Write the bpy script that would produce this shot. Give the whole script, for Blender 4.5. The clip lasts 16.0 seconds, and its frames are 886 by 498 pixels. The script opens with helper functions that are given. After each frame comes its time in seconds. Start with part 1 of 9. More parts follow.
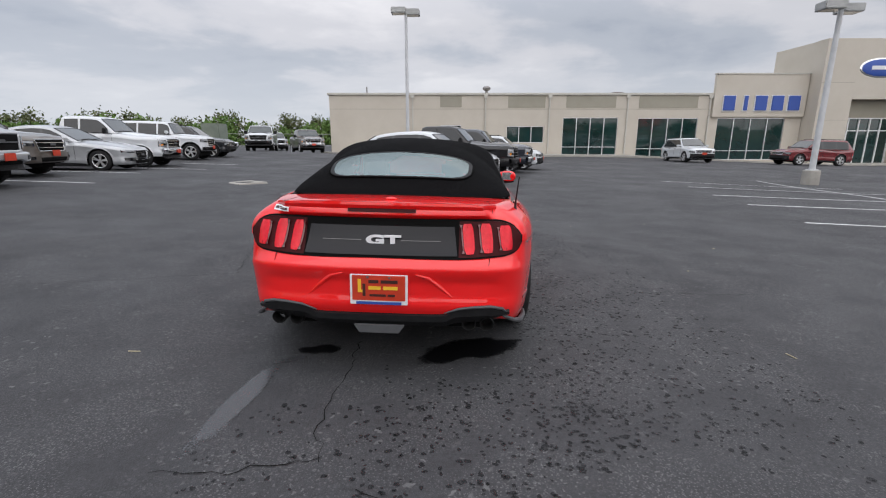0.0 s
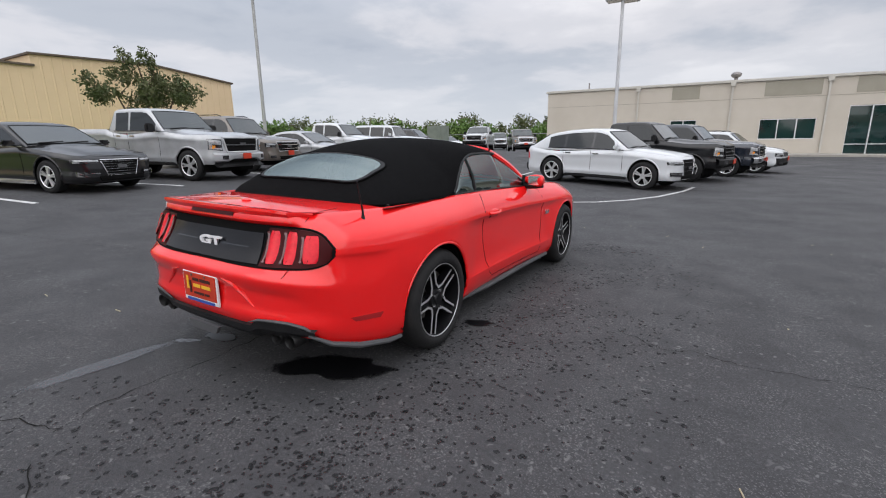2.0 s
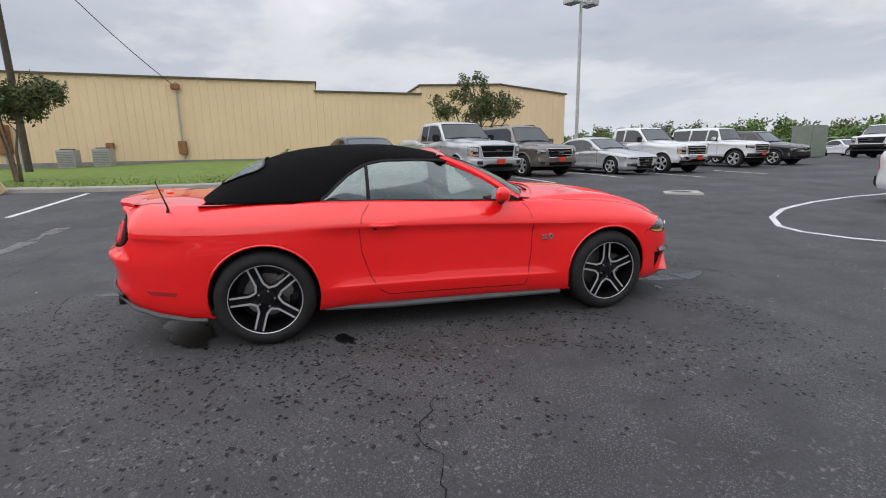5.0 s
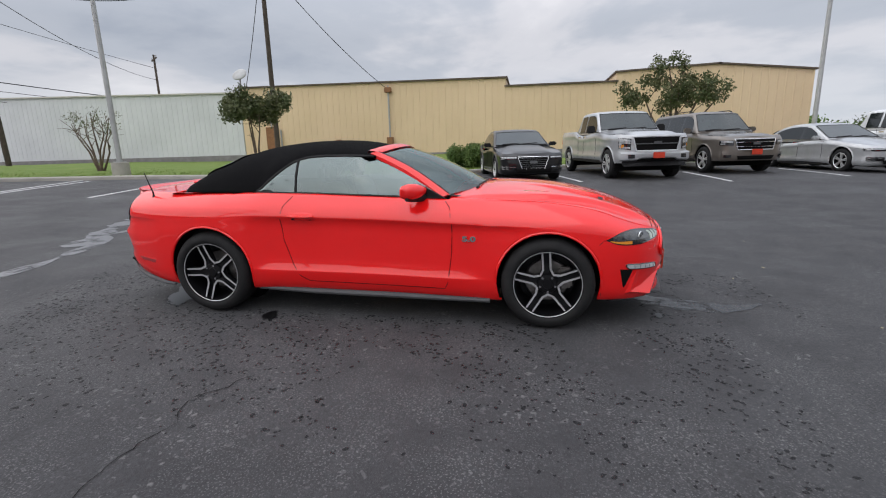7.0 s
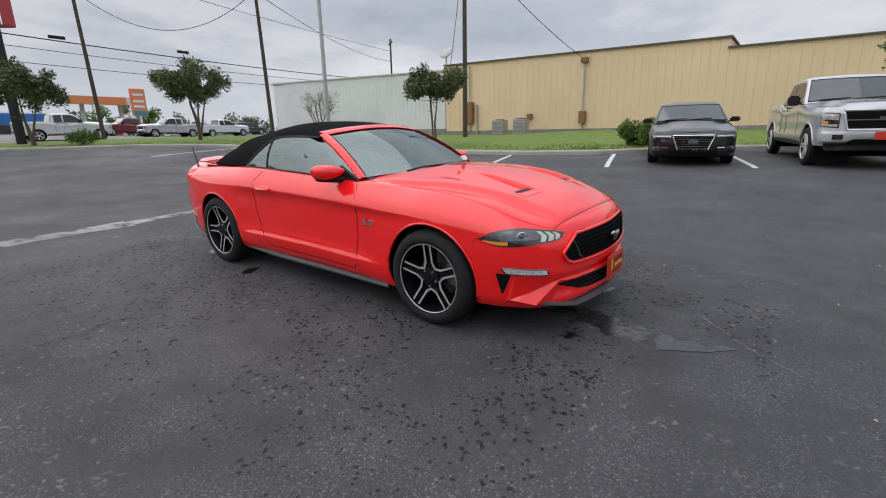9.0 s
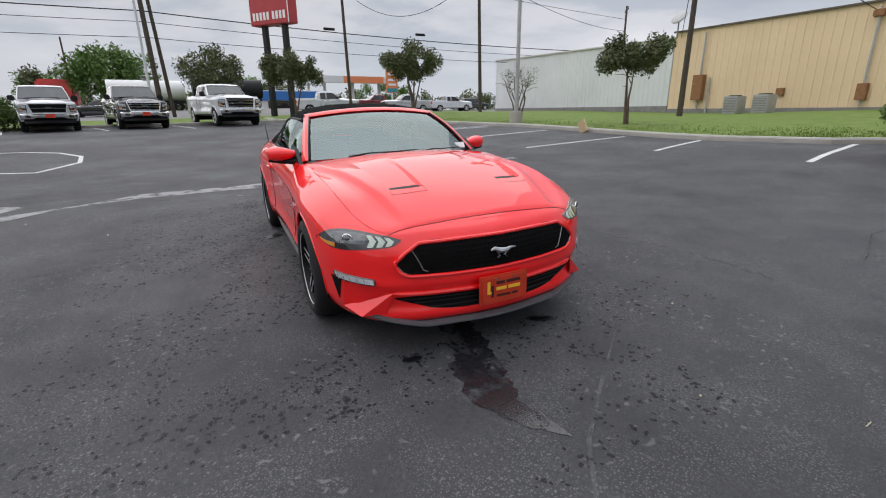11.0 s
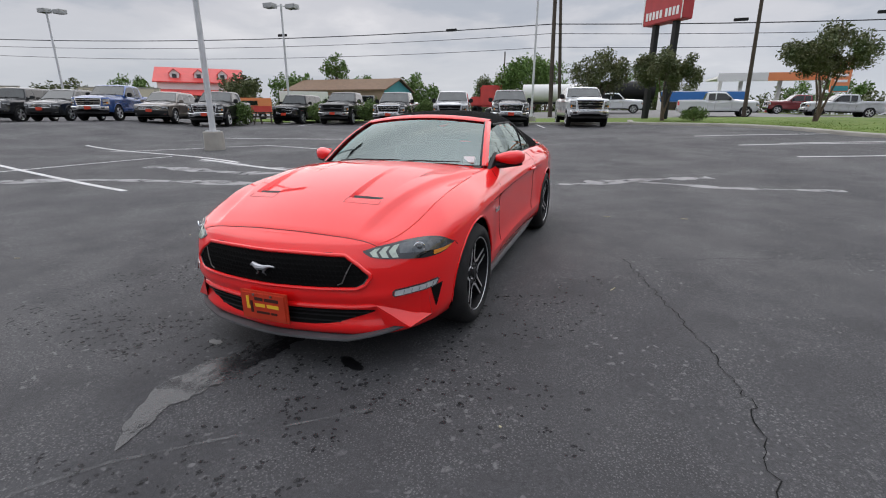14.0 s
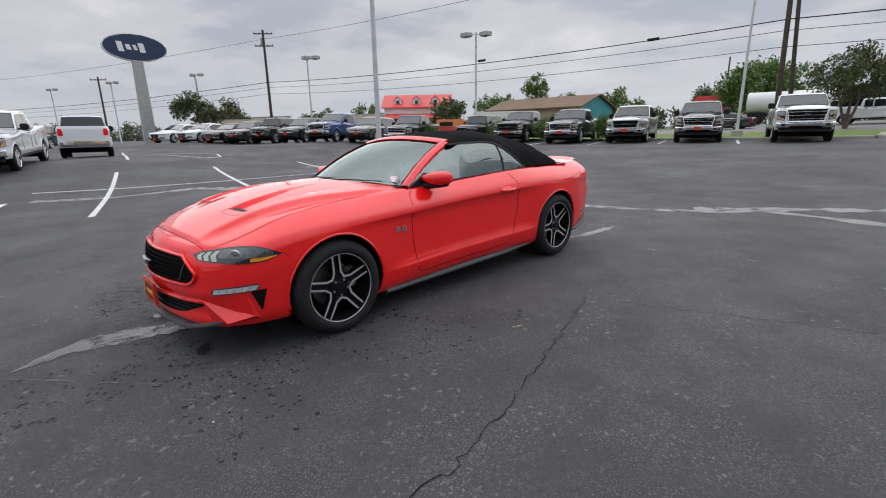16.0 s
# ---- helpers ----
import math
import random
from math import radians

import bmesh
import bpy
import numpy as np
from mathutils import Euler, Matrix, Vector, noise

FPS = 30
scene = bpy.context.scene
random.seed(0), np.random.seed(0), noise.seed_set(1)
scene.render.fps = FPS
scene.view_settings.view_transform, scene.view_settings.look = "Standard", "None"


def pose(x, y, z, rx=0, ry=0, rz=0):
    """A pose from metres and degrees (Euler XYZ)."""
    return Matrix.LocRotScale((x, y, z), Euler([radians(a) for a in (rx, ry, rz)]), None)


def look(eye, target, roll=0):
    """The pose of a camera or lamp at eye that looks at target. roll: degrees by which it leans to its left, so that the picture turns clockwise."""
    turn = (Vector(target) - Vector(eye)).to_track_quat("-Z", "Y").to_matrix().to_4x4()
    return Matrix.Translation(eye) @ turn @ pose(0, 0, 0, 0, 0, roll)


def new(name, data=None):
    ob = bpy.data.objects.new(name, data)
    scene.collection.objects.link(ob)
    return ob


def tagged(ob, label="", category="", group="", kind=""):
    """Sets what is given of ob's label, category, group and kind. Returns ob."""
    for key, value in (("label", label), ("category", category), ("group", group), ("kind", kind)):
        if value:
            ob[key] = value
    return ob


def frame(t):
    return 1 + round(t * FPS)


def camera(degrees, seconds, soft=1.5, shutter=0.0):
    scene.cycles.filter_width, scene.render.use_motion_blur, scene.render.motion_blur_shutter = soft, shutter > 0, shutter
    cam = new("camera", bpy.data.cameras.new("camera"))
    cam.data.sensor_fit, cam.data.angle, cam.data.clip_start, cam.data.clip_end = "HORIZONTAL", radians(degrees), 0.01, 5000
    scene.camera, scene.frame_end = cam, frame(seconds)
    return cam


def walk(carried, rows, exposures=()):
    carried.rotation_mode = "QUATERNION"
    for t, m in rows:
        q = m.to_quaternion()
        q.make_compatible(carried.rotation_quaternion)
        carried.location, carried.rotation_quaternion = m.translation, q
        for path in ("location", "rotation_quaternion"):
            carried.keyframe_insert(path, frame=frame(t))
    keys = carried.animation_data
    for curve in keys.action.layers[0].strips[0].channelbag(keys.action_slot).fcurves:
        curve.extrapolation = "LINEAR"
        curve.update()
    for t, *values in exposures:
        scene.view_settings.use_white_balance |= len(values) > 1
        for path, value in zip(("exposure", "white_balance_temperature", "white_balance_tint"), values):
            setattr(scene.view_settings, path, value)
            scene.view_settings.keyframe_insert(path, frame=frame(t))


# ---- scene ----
cam = camera(87.9, 16.0, 1.1)
PATH = [
    (0, (0.476, -4.802, 1.381), (0.384, -2.858, 0.919), 0.0),
    (0.5, (0.951, -4.672, 1.361), (0.605, -2.758, 0.898), -0.3),
    (1, (1.496, -4.444, 1.365), (0.899, -2.593, 0.897), -0.4),
    (1.5, (1.967, -4.192, 1.373), (1.174, -2.416, 0.908), -0.6),
    (2, (2.459, -3.815, 1.368), (1.446, -2.153, 0.909), -0.8),
    (2.5, (2.874, -3.46, 1.362), (1.67, -1.926, 0.918), -1.0),
    (3, (3.241, -3.003, 1.343), (1.83, -1.654, 0.909), -1.0),
    (3.5, (3.551, -2.563, 1.319), (1.985, -1.394, 0.897), -0.9),
    (4, (3.832, -2.055, 1.295), (2.123, -1.098, 0.887), -0.9),
    (4.2, (3.924, -1.851, 1.314), (2.17, -0.98, 0.906), -1.0),
    (6.3, (4.33, 0.423, 1.271), (2.371, 0.389, 0.87), -1.4),
    (6.5, (4.293, 0.632, 1.277), (2.338, 0.51, 0.875), -1.5),
    (7, (4.208, 1.221, 1.266), (2.285, 0.858, 0.853), -1.6),
    (7.5, (4.085, 1.713, 1.257), (2.22, 1.138, 0.818), -1.7),
    (8, (3.864, 2.265, 1.249), (2.092, 1.459, 0.79), -1.7),
    (8.2, (3.771, 2.494, 1.249), (2.039, 1.606, 0.787), -1.5),
    (10.3, (2.097, 4.097, 1.352), (0.948, 2.558, 0.795), -1.0),
    (10.5, (1.897, 4.203, 1.333), (0.827, 2.608, 0.774), -0.8),
    (11, (1.378, 4.415, 1.319), (0.555, 2.687, 0.741), -0.6),
    (11.5, (0.909, 4.52, 1.337), (0.34, 2.696, 0.746), -0.6),
    (12, (0.349, 4.605, 1.335), (0.074, 2.715, 0.742), -0.6),
    (12.5, (-0.155, 4.557, 1.331), (-0.18, 2.649, 0.733), -0.7),
    (13, (-0.741, 4.489, 1.339), (-0.507, 2.593, 0.748), -0.2),
    (13.5, (-1.221, 4.37, 1.353), (-0.767, 2.511, 0.774), 0.1),
    (14, (-1.762, 4.175, 1.38), (-1.07, 2.388, 0.808), 0.4),
    (14.5, (-2.264, 3.987, 1.398), (-1.377, 2.287, 0.827), -0.2),
    (15, (-2.775, 3.68, 1.414), (-1.694, 2.09, 0.862), -1.0),
    (15.5, (-3.237, 3.361, 1.399), (-2.004, 1.877, 0.875), -1.2),
    (16, (-3.641, 2.958, 1.397), (-2.236, 1.624, 0.898), -1.0),
]
walk(cam, [(t, look(eye, target, roll)) for t, eye, target, roll in PATH], exposures=[(t, e, 6480, 14) for t, e in ((0, 0.70), (1.5, 0.75), (2.2, 0.76), (3, 0.70), (4, 0.75), (6.5, 0.71), (7.5, 0.67), (11, 0.73), (12.5, 0.69), (16, 0.69))])

# ---- world and light ----
from mathutils.bvhtree import BVHTree

SUN_EL, SUN_AZ = 46, 150
world = bpy.data.worlds.new("sky")
scene.world = world
world.use_nodes = True
wn, wl = world.node_tree.nodes, world.node_tree.links
wn.clear()


def wmath(op, a, b=None, clamp=False):
    n = wn.new("ShaderNodeMath")
    n.operation, n.use_clamp = op, clamp
    for k, v in enumerate((a, b)):
        if v is None:
            continue
        if isinstance(v, (int, float)):
            n.inputs[k].default_value = v
        else:
            wl.new(v, n.inputs[k])
    return n.outputs[0]


co = wn.new("ShaderNodeTexCoord")
sep = wn.new("ShaderNodeSeparateXYZ")
wl.new(co.outputs["Generated"], sep.inputs[0])
lift = wmath("ADD", wmath("MAXIMUM", sep.outputs[2], 0.0), 0.16)
comb = wn.new("ShaderNodeCombineXYZ")
wl.new(wmath("DIVIDE", sep.outputs[0], lift), comb.inputs[0])
wl.new(wmath("DIVIDE", sep.outputs[1], lift), comb.inputs[1])


def wnoise(scale, detail, rough, off, warp):
    m = wn.new("ShaderNodeMapping")
    m.inputs["Location"].default_value = off
    wl.new(comb.outputs[0], m.inputs[0])
    n = wn.new("ShaderNodeTexNoise")
    n.inputs["Scale"].default_value, n.inputs["Detail"].default_value = scale, detail
    n.inputs["Roughness"].default_value, n.inputs["Distortion"].default_value = rough, warp
    wl.new(m.outputs[0], n.inputs["Vector"])
    return n.outputs["Fac"]


big = wnoise(0.55, 6, 0.5, (3.1, 1.7, 0), 0.4)
small = wnoise(1.6, 7, 0.55, (7.7, 2.2, 1), 0.2)
cloud = wmath("ADD", wmath("MULTIPLY", big, 0.68), wmath("MULTIPLY", small, 0.32))
ramp = wn.new("ShaderNodeValToRGB")
ramp.color_ramp.interpolation = "EASE"
for pos, col in ((0.33, (0.37, 0.42, 0.49, 1)), (0.46, (0.49, 0.535, 0.59, 1)), (0.55, (0.66, 0.68, 0.71, 1)), (0.66, (0.84, 0.85, 0.86, 1))):
    e = ramp.color_ramp.elements.new(pos)
    e.color = col
ramp.color_ramp.elements.remove(ramp.color_ramp.elements[0])
ramp.color_ramp.elements.remove(ramp.color_ramp.elements[-1])
wl.new(cloud, ramp.inputs[0])
haze = wn.new("ShaderNodeMix")
haze.data_type = "RGBA"
wl.new(wmath("SUBTRACT", 1.0, wmath("MULTIPLY", wmath("MAXIMUM", sep.outputs[2], 0.0), 6.0), True), haze.inputs["Factor"])
wl.new(ramp.outputs[0], haze.inputs["A"])
haze.inputs["B"].default_value = (0.61, 0.66, 0.71, 1)
sky = wn.new("ShaderNodeTexSky")
sky.sky_type, sky.sun_disc = "NISHITA", False
sky.sun_elevation, sky.sun_rotation = radians(SUN_EL), radians(SUN_AZ)
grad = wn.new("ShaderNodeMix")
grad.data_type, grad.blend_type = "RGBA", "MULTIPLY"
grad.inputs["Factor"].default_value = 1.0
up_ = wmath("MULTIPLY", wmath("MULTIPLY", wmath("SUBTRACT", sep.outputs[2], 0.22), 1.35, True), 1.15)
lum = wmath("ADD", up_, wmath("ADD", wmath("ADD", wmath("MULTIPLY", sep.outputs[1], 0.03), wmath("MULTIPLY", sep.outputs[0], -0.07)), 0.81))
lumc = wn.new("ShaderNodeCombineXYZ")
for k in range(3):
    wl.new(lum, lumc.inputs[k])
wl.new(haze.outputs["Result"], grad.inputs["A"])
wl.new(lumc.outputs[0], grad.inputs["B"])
veil = wn.new("ShaderNodeBackground")
clear = wn.new("ShaderNodeBackground")
veil.inputs[1].default_value, clear.inputs[1].default_value = 0.75, 0.05
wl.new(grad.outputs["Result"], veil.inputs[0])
wl.new(sky.outputs[0], clear.inputs[0])
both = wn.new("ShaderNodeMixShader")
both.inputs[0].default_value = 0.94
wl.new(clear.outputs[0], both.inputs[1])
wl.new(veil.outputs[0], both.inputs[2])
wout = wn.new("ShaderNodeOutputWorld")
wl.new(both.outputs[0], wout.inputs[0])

lamp = bpy.data.lights.new("sun", "SUN")
lamp.energy, lamp.angle, lamp.color = 1.15, radians(120), (1.0, 0.97, 0.92)
sun = new("sun", lamp)
az, el = radians(SUN_AZ), radians(SUN_EL)
sun.matrix_world = look((0, 0, 0), (-math.sin(az) * math.cos(el), -math.cos(az) * math.cos(el), -math.sin(el)))


# ---- materials ----
def material(name, base, rough=0.5, metal=0.0, second=None, scale=8.0, grain=0.0, grain_scale=200.0, coat=0.0, spec=0.5, detail=5.0, per_object=0.0, amount=1.0):
    """A principled material whose colour wanders between base and second at one scale and whose bump has a grain at another."""
    m = bpy.data.materials.new(name)
    m.use_nodes = True
    nt = m.node_tree
    b = nt.nodes["Principled BSDF"]
    b.inputs["Roughness"].default_value, b.inputs["Metallic"].default_value = rough, metal
    b.inputs["Coat Weight"].default_value, b.inputs["Coat Roughness"].default_value = coat, 0.015
    b.inputs["Coat IOR"].default_value = 1.6
    b.inputs["Specular IOR Level"].default_value = spec
    b.inputs["Base Color"].default_value = (*base, 1)
    m.diffuse_color = (*base, 1)
    tc = nt.nodes.new("ShaderNodeTexCoord")
    out = None
    if second:
        n = nt.nodes.new("ShaderNodeTexNoise")
        n.inputs["Scale"].default_value, n.inputs["Detail"].default_value, n.inputs["Roughness"].default_value = scale, detail, 0.6
        nt.links.new(tc.outputs["Object"], n.inputs["Vector"])
        mr = nt.nodes.new("ShaderNodeMapRange")
        mr.inputs["From Min"].default_value, mr.inputs["From Max"].default_value = 0.33, 0.67
        mr.inputs["To Max"].default_value = amount
        nt.links.new(n.outputs["Fac"], mr.inputs["Value"])
        mx = nt.nodes.new("ShaderNodeMix")
        mx.data_type = "RGBA"
        mx.inputs["A"].default_value, mx.inputs["B"].default_value = (*base, 1), (*second, 1)
        nt.links.new(mr.outputs[0], mx.inputs["Factor"])
        out = mx.outputs["Result"]
    if per_object:
        oi = nt.nodes.new("ShaderNodeObjectInfo")
        hs = nt.nodes.new("ShaderNodeHueSaturation")
        v = nt.nodes.new("ShaderNodeMapRange")
        v.inputs["To Min"].default_value, v.inputs["To Max"].default_value = 1 - per_object, 1 + per_object
        nt.links.new(oi.outputs["Random"], v.inputs["Value"])
        nt.links.new(v.outputs[0], hs.inputs["Value"])
        if out is None:
            hs.inputs["Color"].default_value = (*base, 1)
        else:
            nt.links.new(out, hs.inputs["Color"])
        out = hs.outputs[0]
    if out is not None:
        nt.links.new(out, b.inputs["Base Color"])
    if grain:
        n = nt.nodes.new("ShaderNodeTexNoise")
        n.inputs["Scale"].default_value, n.inputs["Detail"].default_value = grain_scale, 4
        nt.links.new(tc.outputs["Object"], n.inputs["Vector"])
        bp = nt.nodes.new("ShaderNodeBump")
        bp.inputs["Strength"].default_value, bp.inputs["Distance"].default_value = min(1.0, grain), 0.01
        nt.links.new(n.outputs["Fac"], bp.inputs["Height"])
        nt.links.new(bp.outputs[0], b.inputs["Normal"])
    return m


def glass(name, tint, see=0.7, rough=0.02, mirror=0.30):
    """Thin glass: light passes straight through, tinted, with a mirror sheen by Fresnel."""
    m = bpy.data.materials.new(name)
    m.use_nodes = True
    nt = m.node_tree
    nt.nodes.clear()
    o = nt.nodes.new("ShaderNodeOutputMaterial")
    t = nt.nodes.new("ShaderNodeBsdfTransparent")
    t.inputs[0].default_value = (*[c * see for c in tint], 1)
    g = nt.nodes.new("ShaderNodeBsdfGlossy")
    g.inputs["Roughness"].default_value = rough
    g.inputs["Color"].default_value = (0.84, 0.98, 0.96, 1)
    f = nt.nodes.new("ShaderNodeFresnel")
    f.inputs[0].default_value = 1.8
    x = nt.nodes.new("ShaderNodeMixShader")
    floor_ = nt.nodes.new("ShaderNodeMath")
    floor_.operation = "MAXIMUM"
    floor_.inputs[1].default_value = mirror
    nt.links.new(f.outputs[0], floor_.inputs[0])
    nt.links.new(floor_.outputs[0], x.inputs[0])
    nt.links.new(t.outputs[0], x.inputs[1])
    nt.links.new(g.outputs[0], x.inputs[2])
    nt.links.new(x.outputs[0], o.inputs[0])
    m.diffuse_color = (*tint, 1)
    return m


RED = material("race_red_paint", (0.90, 0.011, 0.011), 0.45, coat=1.0, spec=0.05, second=(0.86, 0.010, 0.010), scale=3)
RED.node_tree.nodes["Principled BSDF"].inputs["Coat IOR"].default_value = 1.66
BRIGHT = material("bright_satin_badge", (0.8, 0.8, 0.81), 0.25)
PANELB = material("gloss_black_panel", (0.010, 0.010, 0.012), 0.2, spec=0.3)
FABRIC = material("soft_top_fabric", (0.0045, 0.0045, 0.005), 0.95, second=(0.008, 0.008, 0.0085), scale=60, grain=0.5, grain_scale=900, spec=0.06)
BLACK = material("black_plastic", (0.009, 0.009, 0.010), 0.5, second=(0.015, 0.015, 0.016), scale=20, grain=0.15, grain_scale=500, spec=0.25)
GLOSS = material("piano_black", (0.008, 0.008, 0.009), 0.12, coat=1.0)
GREYP = material("grey_lip_plastic", (0.085, 0.088, 0.092), 0.55, second=(0.07, 0.07, 0.075), scale=12)
RUBBER = material("tyre_rubber", (0.010, 0.010, 0.011), 0.75, spec=0.3, second=(0.017, 0.017, 0.017), scale=9, grain=0.3, grain_scale=120)
RIMB = material("black_wheel_paint", (0.005, 0.005, 0.006), 0.4, spec=0.25)
ALLOY = material("machined_aluminium", (0.80, 0.80, 0.81), 0.3, 0.7, second=(0.7, 0.7, 0.71), scale=30)
RAIL = material("machined_wheel_face", (0.66, 0.66, 0.67), 0.32, 0.6, second=(0.56, 0.56, 0.57), scale=30)
CHROME = material("chrome", (0.75, 0.76, 0.77), 0.12, 1.0)
STEEL = material("dull_steel", (0.3, 0.29, 0.28), 0.45, 0.9, second=(0.2, 0.18, 0.17), scale=15)
DARK = material("dark_void", (0.006, 0.006, 0.006), 0.9, spec=0.1)
LENSRED = material("red_lamp_lens", (0.80, 0.012, 0.028), 0.2, coat=0.3, spec=0.2, second=(0.68, 0.010, 0.022), scale=40)
MARKER = material("side_marker_red", (0.40, 0.008, 0.010), 0.15, coat=1.0)
HOUSE = material("dark_red_lamp_housing", (0.045, 0.002, 0.003), 0.45, spec=0.15)
LENSDK = material("dark_red_lens", (0.10, 0.004, 0.005), 0.1, coat=1.0)
LENSW = material("clear_lamp_lens", (0.11, 0.12, 0.125), 0.08, 0.4, coat=1.0, second=(0.035, 0.04, 0.045), scale=26)
EXH = material("sooty_exhaust", (0.012, 0.012, 0.012), 0.5, 0.4)
PALEBAR = material("pale_light_guide", (0.52, 0.60, 0.50), 0.2, coat=1.0, second=(0.36, 0.42, 0.36), scale=30)
GREYL = material("grey_lamp_rib", (0.16, 0.16, 0.17), 0.35)
FOGL = material("fog_lamp_strip", (0.60, 0.61, 0.62), 0.12, coat=1.0, second=(0.40, 0.41, 0.43), scale=26)
LOGOM = material("satin_silver", (0.46, 0.47, 0.49), 0.38, 0.9, second=(0.36, 0.37, 0.39), scale=30)
LENSB = material("bright_lamp_lens", (0.58, 0.60, 0.61), 0.1, 0.3, coat=1.0, second=(0.25, 0.26, 0.27), scale=18)
AMBER = material("amber_lens", (0.8, 0.28, 0.02), 0.12, coat=1.0)
WHITEP = material("white_car_paint", (0.64, 0.66, 0.68), 0.3, coat=1.0, second=(0.61, 0.63, 0.65), scale=2)
SILVERP = material("silver_car_paint", (0.50, 0.515, 0.53), 0.35, 0.35, coat=1.0, second=(0.38, 0.39, 0.4), scale=2)
BLACKP = material("black_car_paint", (0.006, 0.006, 0.007), 0.3, coat=0.7, spec=0.15, second=(0.009, 0.009, 0.010), scale=2)
GREYCP = material("grey_car_paint", (0.022, 0.024, 0.027), 0.35, 0.3, coat=1.0, spec=0.3, second=(0.018, 0.020, 0.023), scale=2)
BROWNP = material("bronze_car_paint", (0.15, 0.128, 0.108), 0.35, 0.4, coat=1.0, second=(0.13, 0.115, 0.1), scale=2)
BLUEP = material("blue_car_paint", (0.02, 0.07, 0.24), 0.25, 0.3, coat=1.0)
DKBLUEP = material("navy_car_paint", (0.016, 0.022, 0.035), 0.25, 0.3, coat=1.0)
WINE = material("dark_red_car_paint", (0.16, 0.008, 0.012), 0.25, 0.2, coat=1.0)
TINT = material("tinted_car_glass", (0.012, 0.015, 0.016), 0.05, spec=0.7)
PALEGLASS = material("pale_reflecting_glass", (0.020, 0.028, 0.029), 0.04, coat=0.5, spec=0.5, second=(0.040, 0.050, 0.050), scale=1.2)
ORANGE = material("orange_plate", (0.60, 0.045, 0.016), 0.45, second=(0.48, 0.036, 0.010), scale=10)
YELLOW = material("yellow_print", (0.85, 0.5, 0.03), 0.5)
DKPRINT = material("dark_print", (0.05, 0.012, 0.008), 0.5)
BLUEPRINT = material("blue_print", (0.03, 0.08, 0.35), 0.45)
WHITEPRINT = material("white_print", (0.8, 0.8, 0.8), 0.45)
SEATM = material("black_leather", (0.02, 0.02, 0.021), 0.5, grain=0.2, grain_scale=300)
REARGL = glass("rear_window_glass", (0.78, 0.90, 0.90), 0.55, mirror=0.32)
CLEAR = glass("windscreen_glass", (0.80, 0.90, 0.92), 0.44, mirror=0.20)
STUCCO = material("beige_stucco", (0.56, 0.515, 0.445), 0.9, second=(0.515, 0.47, 0.40), scale=0.5, grain=0.4, grain_scale=60)
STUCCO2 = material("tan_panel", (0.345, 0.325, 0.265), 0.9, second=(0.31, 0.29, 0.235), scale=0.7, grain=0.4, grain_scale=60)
TRIMW = material("pale_metal_trim", (0.55, 0.53, 0.48), 0.5, second=(0.48, 0.46, 0.41), scale=3)
GREENGLASS = material("green_window_glass", (0.007, 0.024, 0.023), 0.05, coat=0.4, spec=0.5, second=(0.014, 0.042, 0.038), scale=0.6)
YELW = material("yellow_metal_siding", (0.74, 0.565, 0.36), 0.6, second=(0.68, 0.515, 0.32), scale=0.35, grain=0.1, grain_scale=20, detail=8)
WHTW = material("white_metal_siding", (0.66, 0.68, 0.68), 0.6, second=(0.58, 0.60, 0.60), scale=0.4, detail=8)
ROOFBR = material("brown_roof_flashing", (0.10, 0.075, 0.055), 0.7)
CONC = material("concrete", (0.40, 0.38, 0.34), 0.9, second=(0.30, 0.285, 0.255), scale=1.6, grain=0.5, grain_scale=60, detail=8)
CONCD = material("stained_concrete", (0.26, 0.25, 0.24), 0.9, second=(0.19, 0.185, 0.18), scale=2.2, grain=0.4, grain_scale=60)
LINEW = material("worn_white_line_paint", (0.70, 0.70, 0.69), 0.8, second=(0.36, 0.36, 0.36), scale=7, detail=9, grain=0.3, amount=0.75)
GRASS = material("lawn_grass", (0.105, 0.175, 0.032), 0.9, second=(0.16, 0.21, 0.055), scale=1.3, grain=1.0, grain_scale=70, spec=0.2, detail=9)
GALV = material("galvanised_pole", (0.42, 0.425, 0.42), 0.5, 0.3, second=(0.35, 0.355, 0.35), scale=4)
WHPOLE = material("white_painted_pole", (0.60, 0.61, 0.62), 0.5, second=(0.5, 0.51, 0.52), scale=3)
WOODP = material("weathered_pole_wood", (0.085, 0.065, 0.05), 0.9, second=(0.05, 0.04, 0.032), scale=5, grain=0.6, grain_scale=60)
BARK = material("crape_bark", (0.16, 0.115, 0.08), 0.9, second=(0.09, 0.065, 0.05), scale=9, grain=0.5, grain_scale=50)
LEAF = material("tree_leaf", (0.060, 0.090, 0.030), 0.6, second=(0.13, 0.13, 0.06), scale=1.5, spec=0.3)
LEAF2 = material("bright_leaf", (0.075, 0.15, 0.03), 0.6, second=(0.12, 0.19, 0.045), scale=0.5, spec=0.3)
HEDGE = material("hedge_leaf", (0.065, 0.125, 0.030), 0.7, second=(0.12, 0.17, 0.045), scale=3, spec=0.3)
REDSIGN = material("red_sign_face", (0.45, 0.03, 0.035), 0.5, second=(0.38, 0.025, 0.03), scale=2)
RUSTBR = material("rusty_steel_box", (0.30, 0.14, 0.055), 0.75, second=(0.2, 0.09, 0.04), scale=6)


